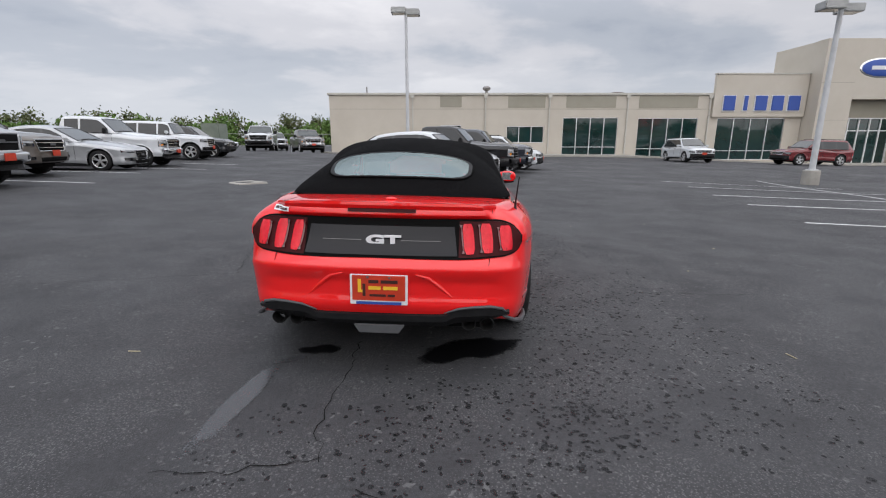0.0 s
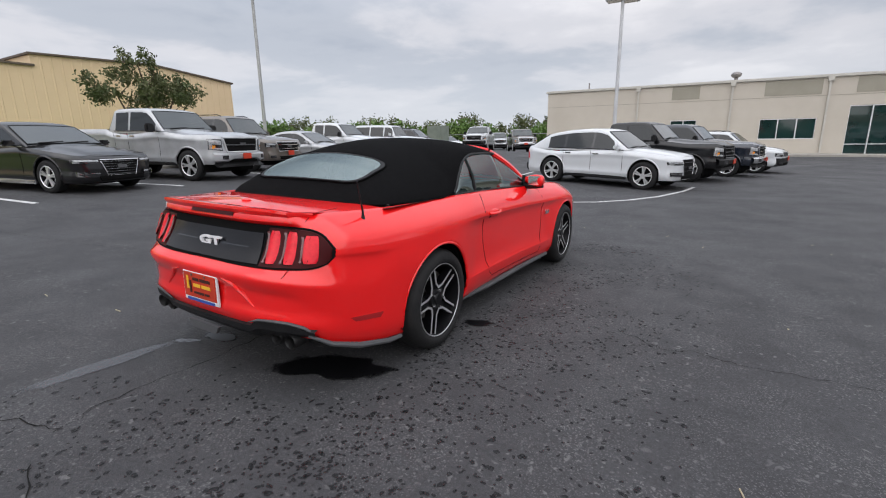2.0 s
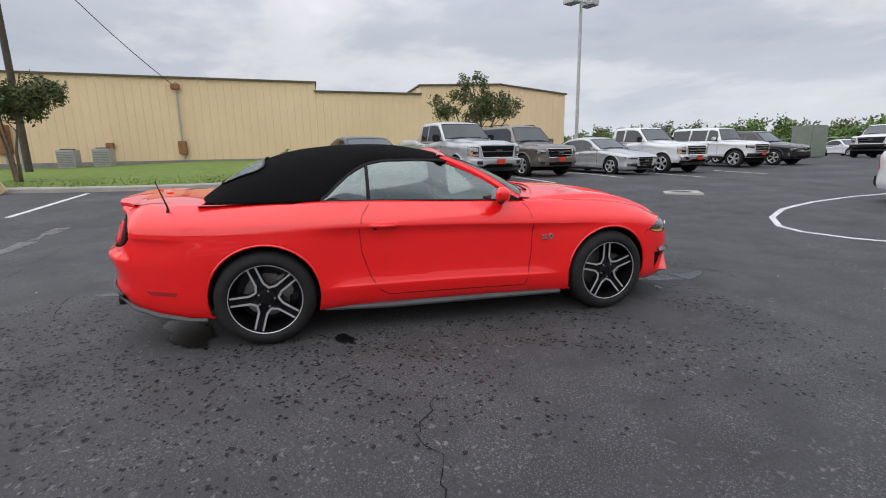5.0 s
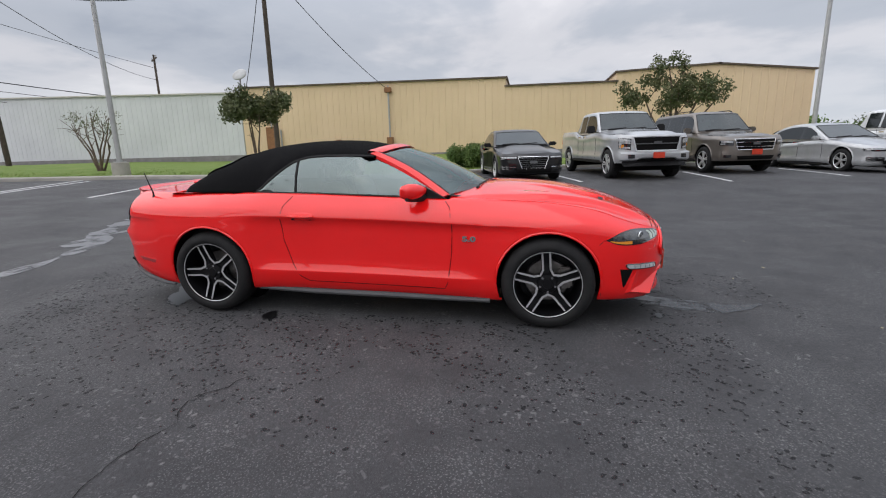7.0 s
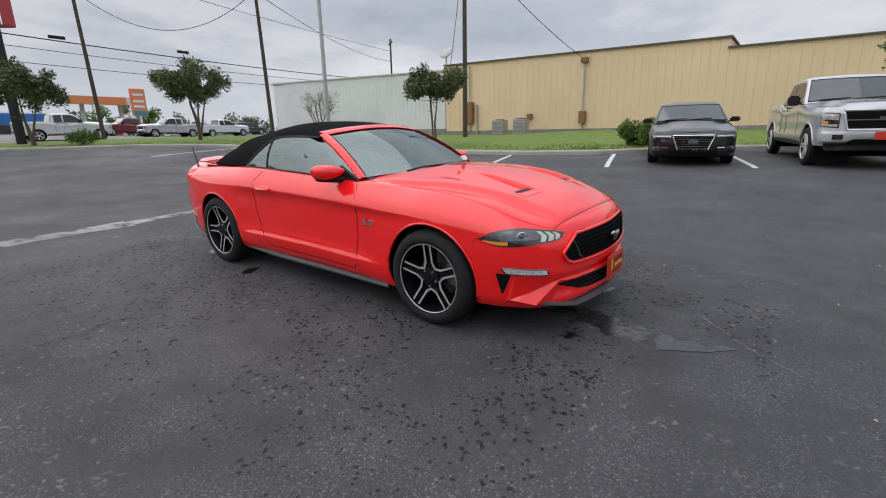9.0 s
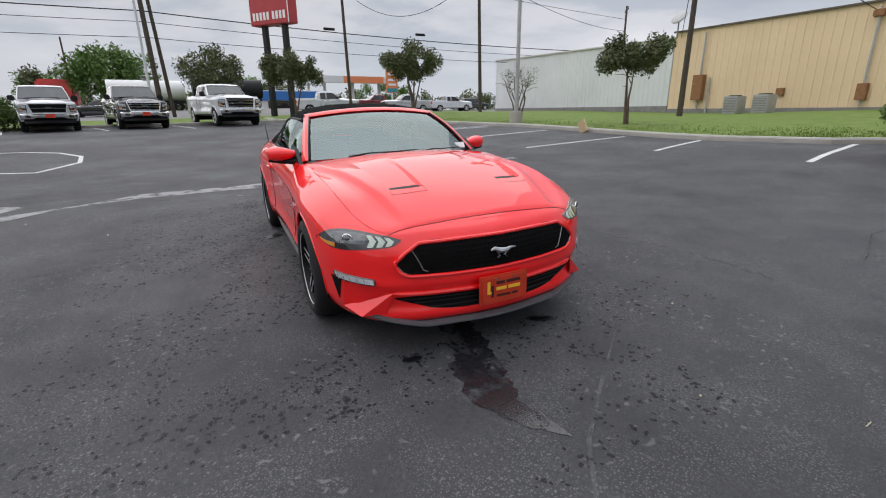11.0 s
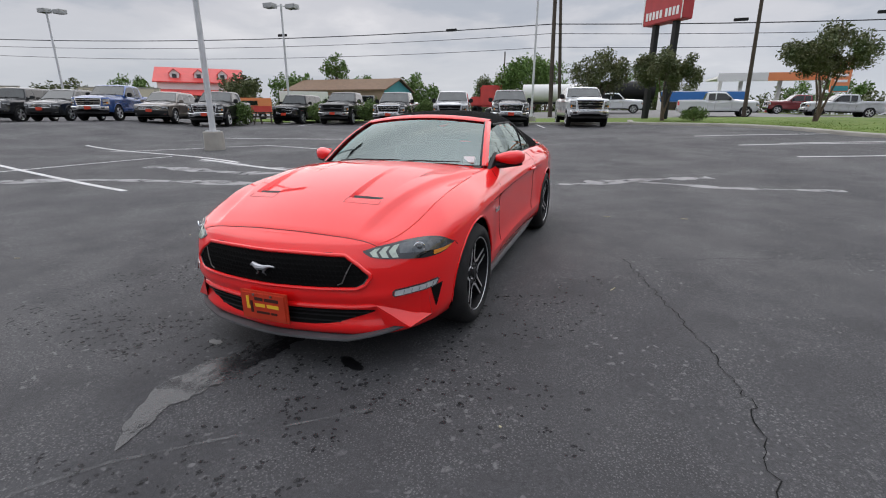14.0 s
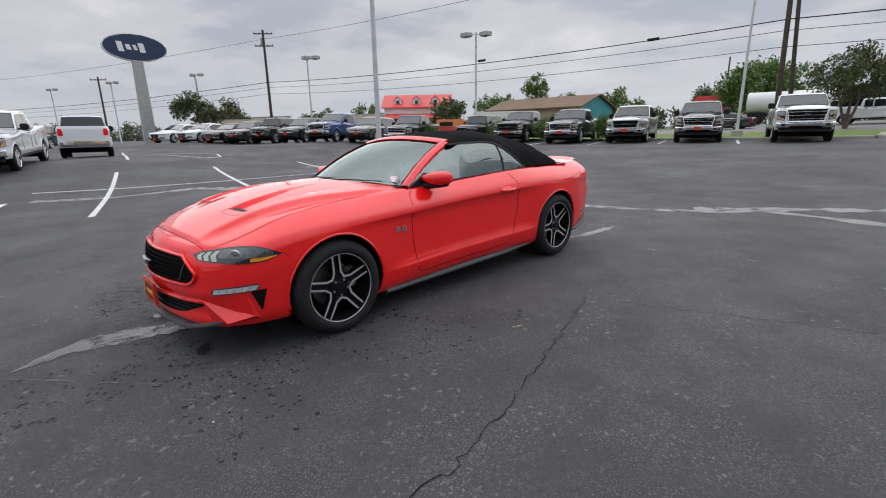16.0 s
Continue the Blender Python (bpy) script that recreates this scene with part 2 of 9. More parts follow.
def patchy(name, base, rough, scale, lo, hi, spec=0.5, most=1.0, fade=False):
    """A thin film on the ground that breaks up into patches, so that what lies under it shows between."""
    m = bpy.data.materials.new(name)
    m.use_nodes = True
    nt = m.node_tree
    b = nt.nodes["Principled BSDF"]
    b.inputs["Base Color"].default_value, b.inputs["Roughness"].default_value, b.inputs["Specular IOR Level"].default_value = (*base, 1), rough, spec
    tc = nt.nodes.new("ShaderNodeTexCoord")
    n = nt.nodes.new("ShaderNodeTexNoise")
    n.inputs["Scale"].default_value, n.inputs["Detail"].default_value, n.inputs["Roughness"].default_value = scale, 9, 0.68
    mr = nt.nodes.new("ShaderNodeMapRange")
    mr.inputs["From Min"].default_value, mr.inputs["From Max"].default_value, mr.inputs["To Max"].default_value = lo, hi, most
    nt.links.new(tc.outputs["Object"], n.inputs["Vector"])
    nt.links.new(n.outputs["Fac"], mr.inputs["Value"])
    alpha = mr.outputs[0]
    if fade:
        # thins out towards the rim of its own outline
        off = nt.nodes.new("ShaderNodeVectorMath")
        off.operation = "SUBTRACT"
        off.inputs[1].default_value = (0.5, 0.5, 0.5)
        flat = nt.nodes.new("ShaderNodeVectorMath")
        flat.operation = "MULTIPLY"
        flat.inputs[1].default_value = (2, 2, 0)
        ln = nt.nodes.new("ShaderNodeVectorMath")
        ln.operation = "LENGTH"
        fr_ = nt.nodes.new("ShaderNodeMapRange")
        fr_.inputs["From Min"].default_value, fr_.inputs["From Max"].default_value = 0.45, 0.98
        fr_.inputs["To Min"].default_value, fr_.inputs["To Max"].default_value = 0.22, -0.30
        ad = nt.nodes.new("ShaderNodeMath")
        ad.operation = "ADD"
        nt.links.new(tc.outputs["Generated"], off.inputs[0])
        nt.links.new(off.outputs[0], flat.inputs[0])
        nt.links.new(flat.outputs[0], ln.inputs[0])
        nt.links.new(ln.outputs["Value"], fr_.inputs["Value"])
        nt.links.new(n.outputs["Fac"], ad.inputs[0])
        nt.links.new(fr_.outputs[0], ad.inputs[1])
        nt.links.new(ad.outputs[0], mr.inputs["Value"])
    nt.links.new(alpha, b.inputs["Alpha"])
    return m


# ---- building helpers ----
def part(name, bm, mat, parent=None, label="", smooth=False):
    me = bpy.data.meshes.new(name)
    bmesh.ops.recalc_face_normals(bm, faces=bm.faces)
    if smooth:
        for f in bm.faces:
            f.smooth = True
    bm.to_mesh(me)
    bm.free()
    me.materials.append(mat)
    if smooth:
        me.set_sharp_from_angle(angle=radians(38))
    ob = new(name, me)
    if parent:
        ob.parent = parent
    if label:
        tagged(ob, label)
    return ob


def empty(name, m=None):
    ob = new(name)
    ob.empty_display_size = 0.2
    if m is not None:
        ob.matrix_world = m
    return ob


def B():
    return bmesh.new()


def box(bm, c, s, rot=None, bevel=0.0):
    r = bmesh.ops.create_cube(bm, size=1.0)
    vs = r["verts"]
    m = Matrix.Translation(c) @ (rot.to_4x4() if rot is not None else Matrix()) @ Matrix.Diagonal((*s, 1))
    bmesh.ops.transform(bm, matrix=m, verts=vs)
    if bevel:
        es = list({e for v in vs for e in v.link_edges})
        bmesh.ops.bevel(bm, geom=es, offset=bevel, segments=2, affect="EDGES")
    return bm


def rod(bm, a, b, r, r2=None, n=10, cap=True):
    a, b = Vector(a), Vector(b)
    d = b - a
    q = d.to_track_quat("Z", "Y")
    m = Matrix.Translation((a + b) / 2) @ q.to_matrix().to_4x4()
    bmesh.ops.create_cone(bm, cap_ends=cap, segments=n, radius1=r, radius2=r if r2 is None else r2, depth=d.length, matrix=m)
    return bm


def tube(bm, pts, r, n=8):
    """A round tube along a polyline."""
    pts = [Vector(p) for p in pts]
    rings = []
    for i, p in enumerate(pts):
        d = (pts[min(i + 1, len(pts) - 1)] - pts[max(i - 1, 0)]).normalized()
        s = d.cross(Vector((0, 0, 1)))
        if s.length < 0.1:
            s = d.cross(Vector((1, 0, 0)))
        s.normalize()
        w = d.cross(s)
        rr = r[i] if isinstance(r, (list, tuple)) else r
        rings.append([bm.verts.new(p + rr * (math.cos(k * math.tau / n) * s + math.sin(k * math.tau / n) * w)) for k in range(n)])
    for a, b in zip(rings, rings[1:]):
        for k in range(n):
            bm.faces.new((a[k], a[(k + 1) % n], b[(k + 1) % n], b[k]))
    bm.faces.new(rings[0][::-1])
    bm.faces.new(rings[-1])
    return bm


def prism(bm, pts, a, b, axis=0):
    """A closed outline in the plane across the axis, drawn out from a to b along it."""
    def at(p, w):
        v = list(p)
        v.insert(axis, w)
        return v
    lo = [bm.verts.new(at(p, a)) for p in pts]
    hi = [bm.verts.new(at(p, b)) for p in pts]
    bm.faces.new(lo)
    bm.faces.new(hi)
    n = len(pts)
    for k in range(n):
        bm.faces.new((lo[k], lo[(k + 1) % n], hi[(k + 1) % n], hi[k]))
    return bm


def grid(bm, rows, closed=False):
    """Faces between rows of points."""
    vs = [[bm.verts.new(p) for p in row] for row in rows]
    for a, b in zip(vs, vs[1:]):
        n = len(a)
        for k in range(n if closed else n - 1):
            try:
                bm.faces.new((a[k], a[(k + 1) % n], b[(k + 1) % n], b[k]))
            except ValueError:
                pass
    return vs


def curve(tab):
    """A smooth function through (x, value) pairs."""
    xs, ys = np.array([p[0] for p in tab], float), np.array([p[1] for p in tab], float)
    k = np.argsort(xs)
    xs, ys = xs[k], ys[k]
    d = np.diff(ys) / np.diff(xs)
    m = np.r_[d[0], (d[:-1] + d[1:]) / 2, d[-1]]
    for i in range(len(d)):
        if d[i] == 0:
            m[i] = m[i + 1] = 0

    def f(x):
        x = min(max(x, xs[0]), xs[-1])
        i = min(max(int(np.searchsorted(xs, x)) - 1, 0), len(d) - 1)
        w = xs[i + 1] - xs[i]
        t = (x - xs[i]) / w
        return float((2 * t**3 - 3 * t**2 + 1) * ys[i] + (t**3 - 2 * t**2 + t) * w * m[i] + (-2 * t**3 + 3 * t**2) * ys[i + 1] + (t**3 - t**2) * w * m[i + 1])
    return f


def text(name, body, size, mat, m, parent=None, depth=0.004, label="", spread=1.0, bold=0.0):
    """Raised lettering in the built-in font, as a mesh."""
    c = bpy.data.curves.new(name, "FONT")
    c.body, c.size, c.extrude, c.align_x, c.align_y, c.space_character, c.offset = body, size, depth, "CENTER", "CENTER", spread, bold
    tmp = bpy.data.objects.new(name, c)
    me = bpy.data.meshes.new_from_object(tmp)
    bpy.data.objects.remove(tmp)
    me.materials.clear()
    me.materials.append(mat)
    ob = new(name, me)
    if parent:
        ob.parent = parent
    ob.matrix_basis = m
    if label:
        tagged(ob, label)
    return ob


# ---- the ground's height ----
DIPS = [(0, 0, 0), (4, 4, 0), (-4, 4, 0), (4, -4, 0), (-4, -4, 0), (-2.5, 11.6, 0.12), (1, 11, 0.04), (2, 15, 0.18), (15, 15, 0.02), (17, 29, 0.5), (24, 29, 0.5),
        (-11.6, -14.5, 0.2), (11.3, -7.8, 0.2), (18, -20, 0.6), (7.3, -20.5, 0.46), (0, -23, 0.4), (-4.4, -23, 0.4), (-9.6, 1.3, 0.22), (-9.6, 4.4, 0.28),
        (-11.4, 9, 0.3), (-13.4, 14, 0.24), (-15, 20, 0.42), (-15.3, 29.7, 0.7), (22, 1, 0.92), (40, -6, 1.45), (27, -12.5, 1.1), (-11, -27, 0.45),
        (15, 40, 0.7), (-12, 39, 0.45), (31, 41, 0.25), (-28, -3, 0.45), (-28, -20, 0.1), (-28, -42, 0.05)]
DIPS += [(8, 2, 0.02), (60, -30, 2.0), (0, -60, 1.0), (0, 90, 1.2), (-80, 0, 0)]


def gz(x, y):
    r = math.hypot(x, y)
    k = min(1.0, 50 / max(r, 1e-6))
    s = w = 0.0
    for a, b, v in DIPS:
        q = 1 / ((x - a) ** 2 + (y - b) ** 2 + 6) ** 1.7
        s, w = s + q * v, w + q
    near = min(1.0, max(0.0, (r - 3.5) / 6))
    return -0.0185 * x * k - 0.0133 * y * k + near * s / w


CAR = Matrix(((0.99983, -0.00012, 0.0185, 0), (-0.00012, 0.99991, 0.0133, 0), (-0.0185, -0.0133, 0.99974, 0), (0, 0, 0, 1)))


# ---- ground ----
def asphalt():
    m = bpy.data.materials.new("worn_asphalt")
    m.use_nodes = True
    nt = m.node_tree
    N, L = nt.nodes, nt.links
    b = N["Principled BSDF"]
    tc = N.new("ShaderNodeTexCoord")

    def noise_(scale, detail=6, rough=0.6):
        n = N.new("ShaderNodeTexNoise")
        n.inputs["Scale"].default_value, n.inputs["Detail"].default_value, n.inputs["Roughness"].default_value = scale, detail, rough
        L.new(tc.outputs["Object"], n.inputs["Vector"])
        return n.outputs["Fac"]

    def ramp_(src, stops):
        r = N.new("ShaderNodeMapRange")
        (a, p), (c, q) = stops
        r.inputs["From Min"].default_value, r.inputs["From Max"].default_value = a, c
        r.inputs["To Min"].default_value, r.inputs["To Max"].default_value = p, q
        L.new(src, r.inputs["Value"])
        return r.outputs[0]

    def mul(a, c):
        k = N.new("ShaderNodeMath")
        k.operation = "MULTIPLY"
        L.new(a, k.inputs[0])
        if isinstance(c, float):
            k.inputs[1].default_value = c
        else:
            L.new(c, k.inputs[1])
        return k.outputs[0]

    def mixc(fac, a, c):
        k = N.new("ShaderNodeMix")
        k.data_type = "RGBA"
        L.new(fac, k.inputs["Factor"])
        for s, v in (("A", a), ("B", c)):
            if isinstance(v, tuple):
                k.inputs[s].default_value = (*v, 1)
            else:
                L.new(v, k.inputs[s])
        return k.outputs["Result"]

    base = mixc(ramp_(noise_(0.22, 5), ((0.35, 0), (0.65, 1))), (0.039, 0.039, 0.042), (0.058, 0.058, 0.062))
    base = mixc(ramp_(noise_(1.7, 9, 0.75), ((0.38, 0), (0.70, 0.9))), base, (0.067, 0.067, 0.071))
    base = mixc(ramp_(noise_(38, 6, 0.8), ((0.42, 0), (0.75, 0.9))), base, (0.025, 0.025, 0.027))
    base = mixc(ramp_(noise_(75, 4, 0.8), ((0.56, 0), (0.80, 0.9))), base, (0.11, 0.11, 0.112))
    # light aggregate flecks and scuffs
    for sc_, th, lo_, amt in ((60, 0.24, 0.40, 0.6), (26, 0.17, 0.45, 0.7), (9, 0.13, 0.47, 0.75)):
        v = N.new("ShaderNodeTexVoronoi")
        v.voronoi_dimensions = "2D"
        v.inputs["Scale"].default_value = sc_
        wb_ = N.new("ShaderNodeTexNoise")
        wb_.inputs["Scale"].default_value = sc_ * 1.5
        L.new(tc.outputs["Object"], wb_.inputs["Vector"])
        vm = N.new("ShaderNodeVectorMath")
        vm.operation = "MULTIPLY_ADD"
        L.new(wb_.outputs["Color"], vm.inputs[0])
        vm.inputs[1].default_value = (1.0 / sc_, 1.0 / sc_, 0)
        L.new(tc.outputs["Object"], vm.inputs[2])
        L.new(vm.outputs[0], v.inputs["Vector"])
        fleck = mul(ramp_(v.outputs["Distance"], ((th * 0.5, 1), (th, 0))), ramp_(noise_(0.9 + 0.03 * sc_, 4), ((lo_, 0), (lo_ + 0.16, amt))))
        base = mixc(fleck, base, (0.18, 0.18, 0.18))
    L.new(base, b.inputs["Base Color"])
    L.new(ramp_(noise_(0.5, 6), ((0.35, 0.62), (0.65, 0.85))), b.inputs["Roughness"])
    b.inputs["Specular IOR Level"].default_value = 0.35
    bp = N.new("ShaderNodeBump")
    bp.inputs["Strength"].default_value, bp.inputs["Distance"].default_value = 0.8, 0.008
    L.new(noise_(110, 5, 0.7), bp.inputs["Height"])
    L.new(bp.outputs[0], b.inputs["Normal"])
    return m


ASPHALT = asphalt()
radii = [0, 0.7] + [1.5 + 0.75 * k for k in range(40)] + [33, 37, 42, 48, 55, 65, 80, 110, 160, 260, 450, 900, 2000, 4000]
bm = B()
rows = []
for r in radii[1:]:
    rows.append([(r * math.cos(a), r * math.sin(a), gz(r * math.cos(a), r * math.sin(a))) for a in (k * math.tau / 144 for k in range(144))])
vs = grid(bm, rows, True)
c = bm.verts.new((0, 0, 0))
for k in range(144):
    bm.faces.new((c, vs[0][k], vs[0][(k + 1) % 144]))
ground = tagged(part("ground", bm, ASPHALT, smooth=True), "dark worn asphalt parking lot with damp spots and cracks", "ground", kind="structure")


def ribbon(bm, pts, width, lift=0.006, closed=False, step=0.4, jag=0.0, rnd=None):
    """A painted or worn strip that follows the ground along a polyline in plan."""
    out = []
    q = [Vector((*p, 0)) for p in pts]
    if closed:
        q.append(q[0])
    for a, b in zip(q, q[1:]):
        n = max(1, int((b - a).length / step))
        out += [a.lerp(b, k / n) for k in range(n)]
    out.append(q[-1])
    rows = []
    for i, p in enumerate(out):
        d = (out[min(i + 1, len(out) - 1)] - out[max(i - 1, 0)]).normalized()
        s = Vector((-d.y, d.x, 0))
        w = width(i / max(1, len(out) - 1)) if callable(width) else width
        if jag:
            w *= 1 + jag * (rnd.random() - 0.5)
        row = []
        for k in (-1, 1):
            v = p + s * (w / 2 * k * (1 + (jag * (rnd.random() - 0.5) if jag else 0)))
            row.append((v.x, v.y, gz(v.x, v.y) + lift))
        rows.append(row)
    grid(bm, rows)
    return bm


def slab(bm, pts, top, thick=0.25, step=1.0):
    """A filled outline in plan, top above the ground, with a skirt down into it."""
    vs = [bm.verts.new((x, y, gz(x, y) + top)) for x, y in pts]
    f = bm.faces.new(vs)
    bmesh.ops.triangulate(bm, faces=[f])
    for _ in range(3):
        long = [e for e in bm.edges if e.calc_length() > step * 3]
        if not long:
            break
        bmesh.ops.subdivide_edges(bm, edges=long, cuts=1)
        bmesh.ops.triangulate(bm, faces=bm.faces)
    for v in bm.verts:
        v.co.z = gz(v.co.x, v.co.y) + top
    r = bmesh.ops.extrude_edge_only(bm, edges=[e for e in bm.edges if e.is_boundary])
    for g in r["geom"]:
        if isinstance(g, bmesh.types.BMVert):
            g.co.z -= thick
    return bm


# ---- dealership building ----
def wall_frame(p0, yaw):
    """Local axes of a facade: u along it, v up, w out towards the lot."""
    return Matrix.Translation(p0) @ Matrix.Rotation(radians(yaw), 4, "Z")


def window_wall(bm, x0, x1, z0, z1, holes, thick):
    """A wall from x0 to x1 and z0 to z1, in the xz plane with openings cut right through, thick towards +y."""
    xs = sorted({x0, x1, *[h[0] for h in holes], *[h[1] for h in holes]})
    zs = sorted({z0, z1, *[h[2] for h in holes], *[h[3] for h in holes]})
    for a, b in zip(xs, xs[1:]):
        for c_, d in zip(zs, zs[1:]):
            mx, mz = (a + b) / 2, (c_ + d) / 2
            if any(h[0] < mx < h[1] and h[2] < mz < h[3] for h in holes):
                continue
            box(bm, (mx, thick / 2, mz), (b - a, thick, d - c_))
    bmesh.ops.remove_doubles(bm, verts=bm.verts, dist=1e-4)
    return bm


DW = wall_frame((0, 39.5, 0), 2.69)
dealer = tagged(empty("dealership_building", DW), "long beige stucco dealership with tall green-glass showroom windows", "building")
holes = [(-1.83, 0.06, 1.6, 2.71), (4.32, 7.76, 1.12, 2.62), (9.53, 14.64, -0.02, 3.4), (16.5, 22.05, -0.22, 3.36), (23.85, 30.1, -0.45, 3.36)]
part("wall", window_wall(B(), -12.1, 31.6, -1.4, 5.35, holes, 0.3), STUCCO, dealer)
part("wall", box(B(), (-11.95, 12.3, 2.0), (0.3, 24, 6.7)), STUCCO, dealer)
part("roof", box(B(), (9.75, 12.4, 5.2), (43.2, 24, 0.12)), TRIMW, dealer)
part("parapet_cap", box(B(), (5.5, 0.1, 5.47), (35.5, 0.5, 0.2), bevel=0.03), TRIMW, dealer)
part("wall", box(B(), (-11.95, 12.3, 5.47), (0.34, 24.2, 0.2)), TRIMW, dealer)
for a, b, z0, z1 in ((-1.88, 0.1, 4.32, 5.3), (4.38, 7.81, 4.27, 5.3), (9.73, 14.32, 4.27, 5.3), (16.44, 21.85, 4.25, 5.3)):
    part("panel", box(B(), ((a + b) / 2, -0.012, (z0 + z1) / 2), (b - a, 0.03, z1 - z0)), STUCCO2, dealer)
for x in (-4.42, 2.31, 8.21, 15.41, 22.95):
    bm = B()
    box(bm, (x, -0.08, 2.1), (0.13, 0.13, 6.6), bevel=0.015)
    box(bm, (x, -0.1, 5.25), (0.36, 0.22, 0.3), bevel=0.02)
    part("downpipe", bm, TRIMW, dealer)
for z in (4.15,):
    part("joint", box(B(), (5.4, -0.006, z), (35, 0.015, 0.03)), STUCCO2, dealer)


def showroom_window(x0, x1, z0, z1, cols, rows):
    w = empty("window")
    w.parent = dealer
    bm = B()
    for k in range(cols + 1):
        box(bm, (x0 + (x1 - x0) * k / cols, 0.1, (z0 + z1) / 2), (0.07, 0.12, z1 - z0))
    for z in [z0 + 0.03, z1 - 0.03] + [z0 + (z1 - z0) * r for r in rows]:
        box(bm, ((x0 + x1) / 2, 0.102, z), (x1 - x0, 0.11, 0.06))
    part("window_frame", bm, ALLOY, w)
    for k in range(cols):
        a, b = x0 + (x1 - x0) * k / cols, x0 + (x1 - x0) * (k + 1) / cols
        part("pane", box(B(), ((a + b) / 2, 0.14, (z0 + z1) / 2), (b - a - 0.05, 0.012, z1 - z0 - 0.05)), GREENGLASS, w)


showroom_window(-1.83, 0.06, 1.6, 2.71, 2, [])
showroom_window(4.32, 7.76, 1.12, 2.62, 3, [])
showroom_window(9.53, 14.64, -0.02, 3.4, 4, [0.22])
showroom_window(16.5, 22.05, -0.22, 3.36, 4, [0.22])
showroom_window(23.85, 30.1, -0.45, 3.36, 4, [0.22])
part("wall", box(B(), (27.35, -0.16, 5.3), (8.4, 0.3, 3.7)), STUCCO, dealer)
part("parapet_cap", box(B(), (27.35, -0.16, 7.2), (8.5, 0.4, 0.12)), TRIMW, dealer)
# five blue letters of the dealer's name, as plain block shapes
for k, x in enumerate((24.5, 26.0, 27.4, 28.9, 30.4)):
    w = 0.35 if k == 1 else 1.05
    bm = B()
    box(bm, (x, -0.42, 4.65), (w, 0.14, 1.3), bevel=0.03)
    part("sign_block", bm, BLUEPRINT, dealer, "blue raised block of the dealer's sign")
    part("sign_rim", box(B(), (x, -0.36, 4.63), (w + 0.1, 0.1, 1.42)), WHITEPRINT, dealer)
# entrance tower
TX = 31.65
bm = window_wall(B(), TX, 43.0, -1.6, 9.9, [(34.6, 39.6, -1.6, 4.9)], 1.2)
bmesh.ops.translate(bm, vec=(0, -1.6, 0), verts=bm.verts)
part("tower", bm, STUCCO, dealer)
part("tower", box(B(), (37.3, 2.2, 4.15), (11.3, 5.2, 11.4)), STUCCO, dealer)
for z in (3.1, 6.3):
    part("joint", box(B(), (33.1, -1.605, z), (2.9, 0.012, 0.03)), STUCCO2, dealer)
entry = empty("door")
entry.parent = dealer
part("header", box(B(), (37.1, -0.5, 4.1), (5.0, 0.1, 1.5)), STUCCO2, entry)
bm = B()
for x in (34.65, 35.6, 36.6, 37.6, 38.6, 39.55):
    box(bm, (x, -0.48, 1.0), (0.09, 0.12, 5.0))
for z in (-0.9, 2.2, 3.3):
    box(bm, (37.1, -0.47, z), (5.0, 0.1, 0.09))
part("door_frame", bm, WHITEPRINT, entry)
part("pane", box(B(), (37.1, -0.42, 0.9), (4.9, 0.02, 5.0)), GREENGLASS, entry)
bm = B()
bmesh.ops.create_uvsphere(bm, u_segments=40, v_segments=12, radius=1)
bmesh.ops.scale(bm, vec=(1.8, 0.12, 0.72), verts=bm.verts)
bmesh.ops.translate(bm, vec=(36.7, -1.62, 7.5), verts=bm.verts)
part("sign_oval", bm, BLUEPRINT, dealer, "blue oval sign with a pale rim", smooth=True)
bm = B()
bmesh.ops.create_uvsphere(bm, u_segments=40, v_segments=12, radius=1)
bmesh.ops.scale(bm, vec=(1.95, 0.08, 0.84), verts=bm.verts)
bmesh.ops.translate(bm, vec=(36.7, -1.6, 7.5), verts=bm.verts)
part("sign_rim", bm, CHROME, dealer, smooth=True)
bm = B()
box(bm, (36.7, -1.74, 7.5), (2.0, 0.04, 0.32), bevel=0.01)
part("sign_bar", bm, WHITEPRINT, dealer)
for x, z in ((2.5, 5.7), (-8.9, 5.8), (15.0, 5.6)):
    bm = B()
    if x == 2.5:
        rod(bm, (x, 1.5, 5.4), (x, 1.5, 6.0), 0.14)
        bmesh.ops.create_uvsphere(bm, u_segments=14, v_segments=8, radius=0.38, matrix=Matrix.Translation((x, 1.5, 6.1)) @ Matrix.Diagonal((1, 1, 0.62, 1)))
        part("roof_vent", bm, STEEL, dealer, smooth=True)
    elif x < 0:
        part("vent_pipe", rod(bm, (x, 2, 5.2), (x, 2, 6.3), 0.06), STEEL, dealer)
    else:
        part("roof_vent", box(bm, (x, 2, 5.65), (1.0, 1.0, 0.3), bevel=0.03), STEEL, dealer)

# concrete walk along the building
bm = B()
a = [DW @ Vector(p) for p in ((-12.5, -2.6, 0), (44, -4.2, 0), (44, 0.2, 0), (-12.5, 0.2, 0))]
slab(bm, [(v.x, v.y) for v in a], 0.14)
tagged(part("pavement", bm, CONC), "pale concrete walk with a kerb along the dealership", "pavement", kind="structure")


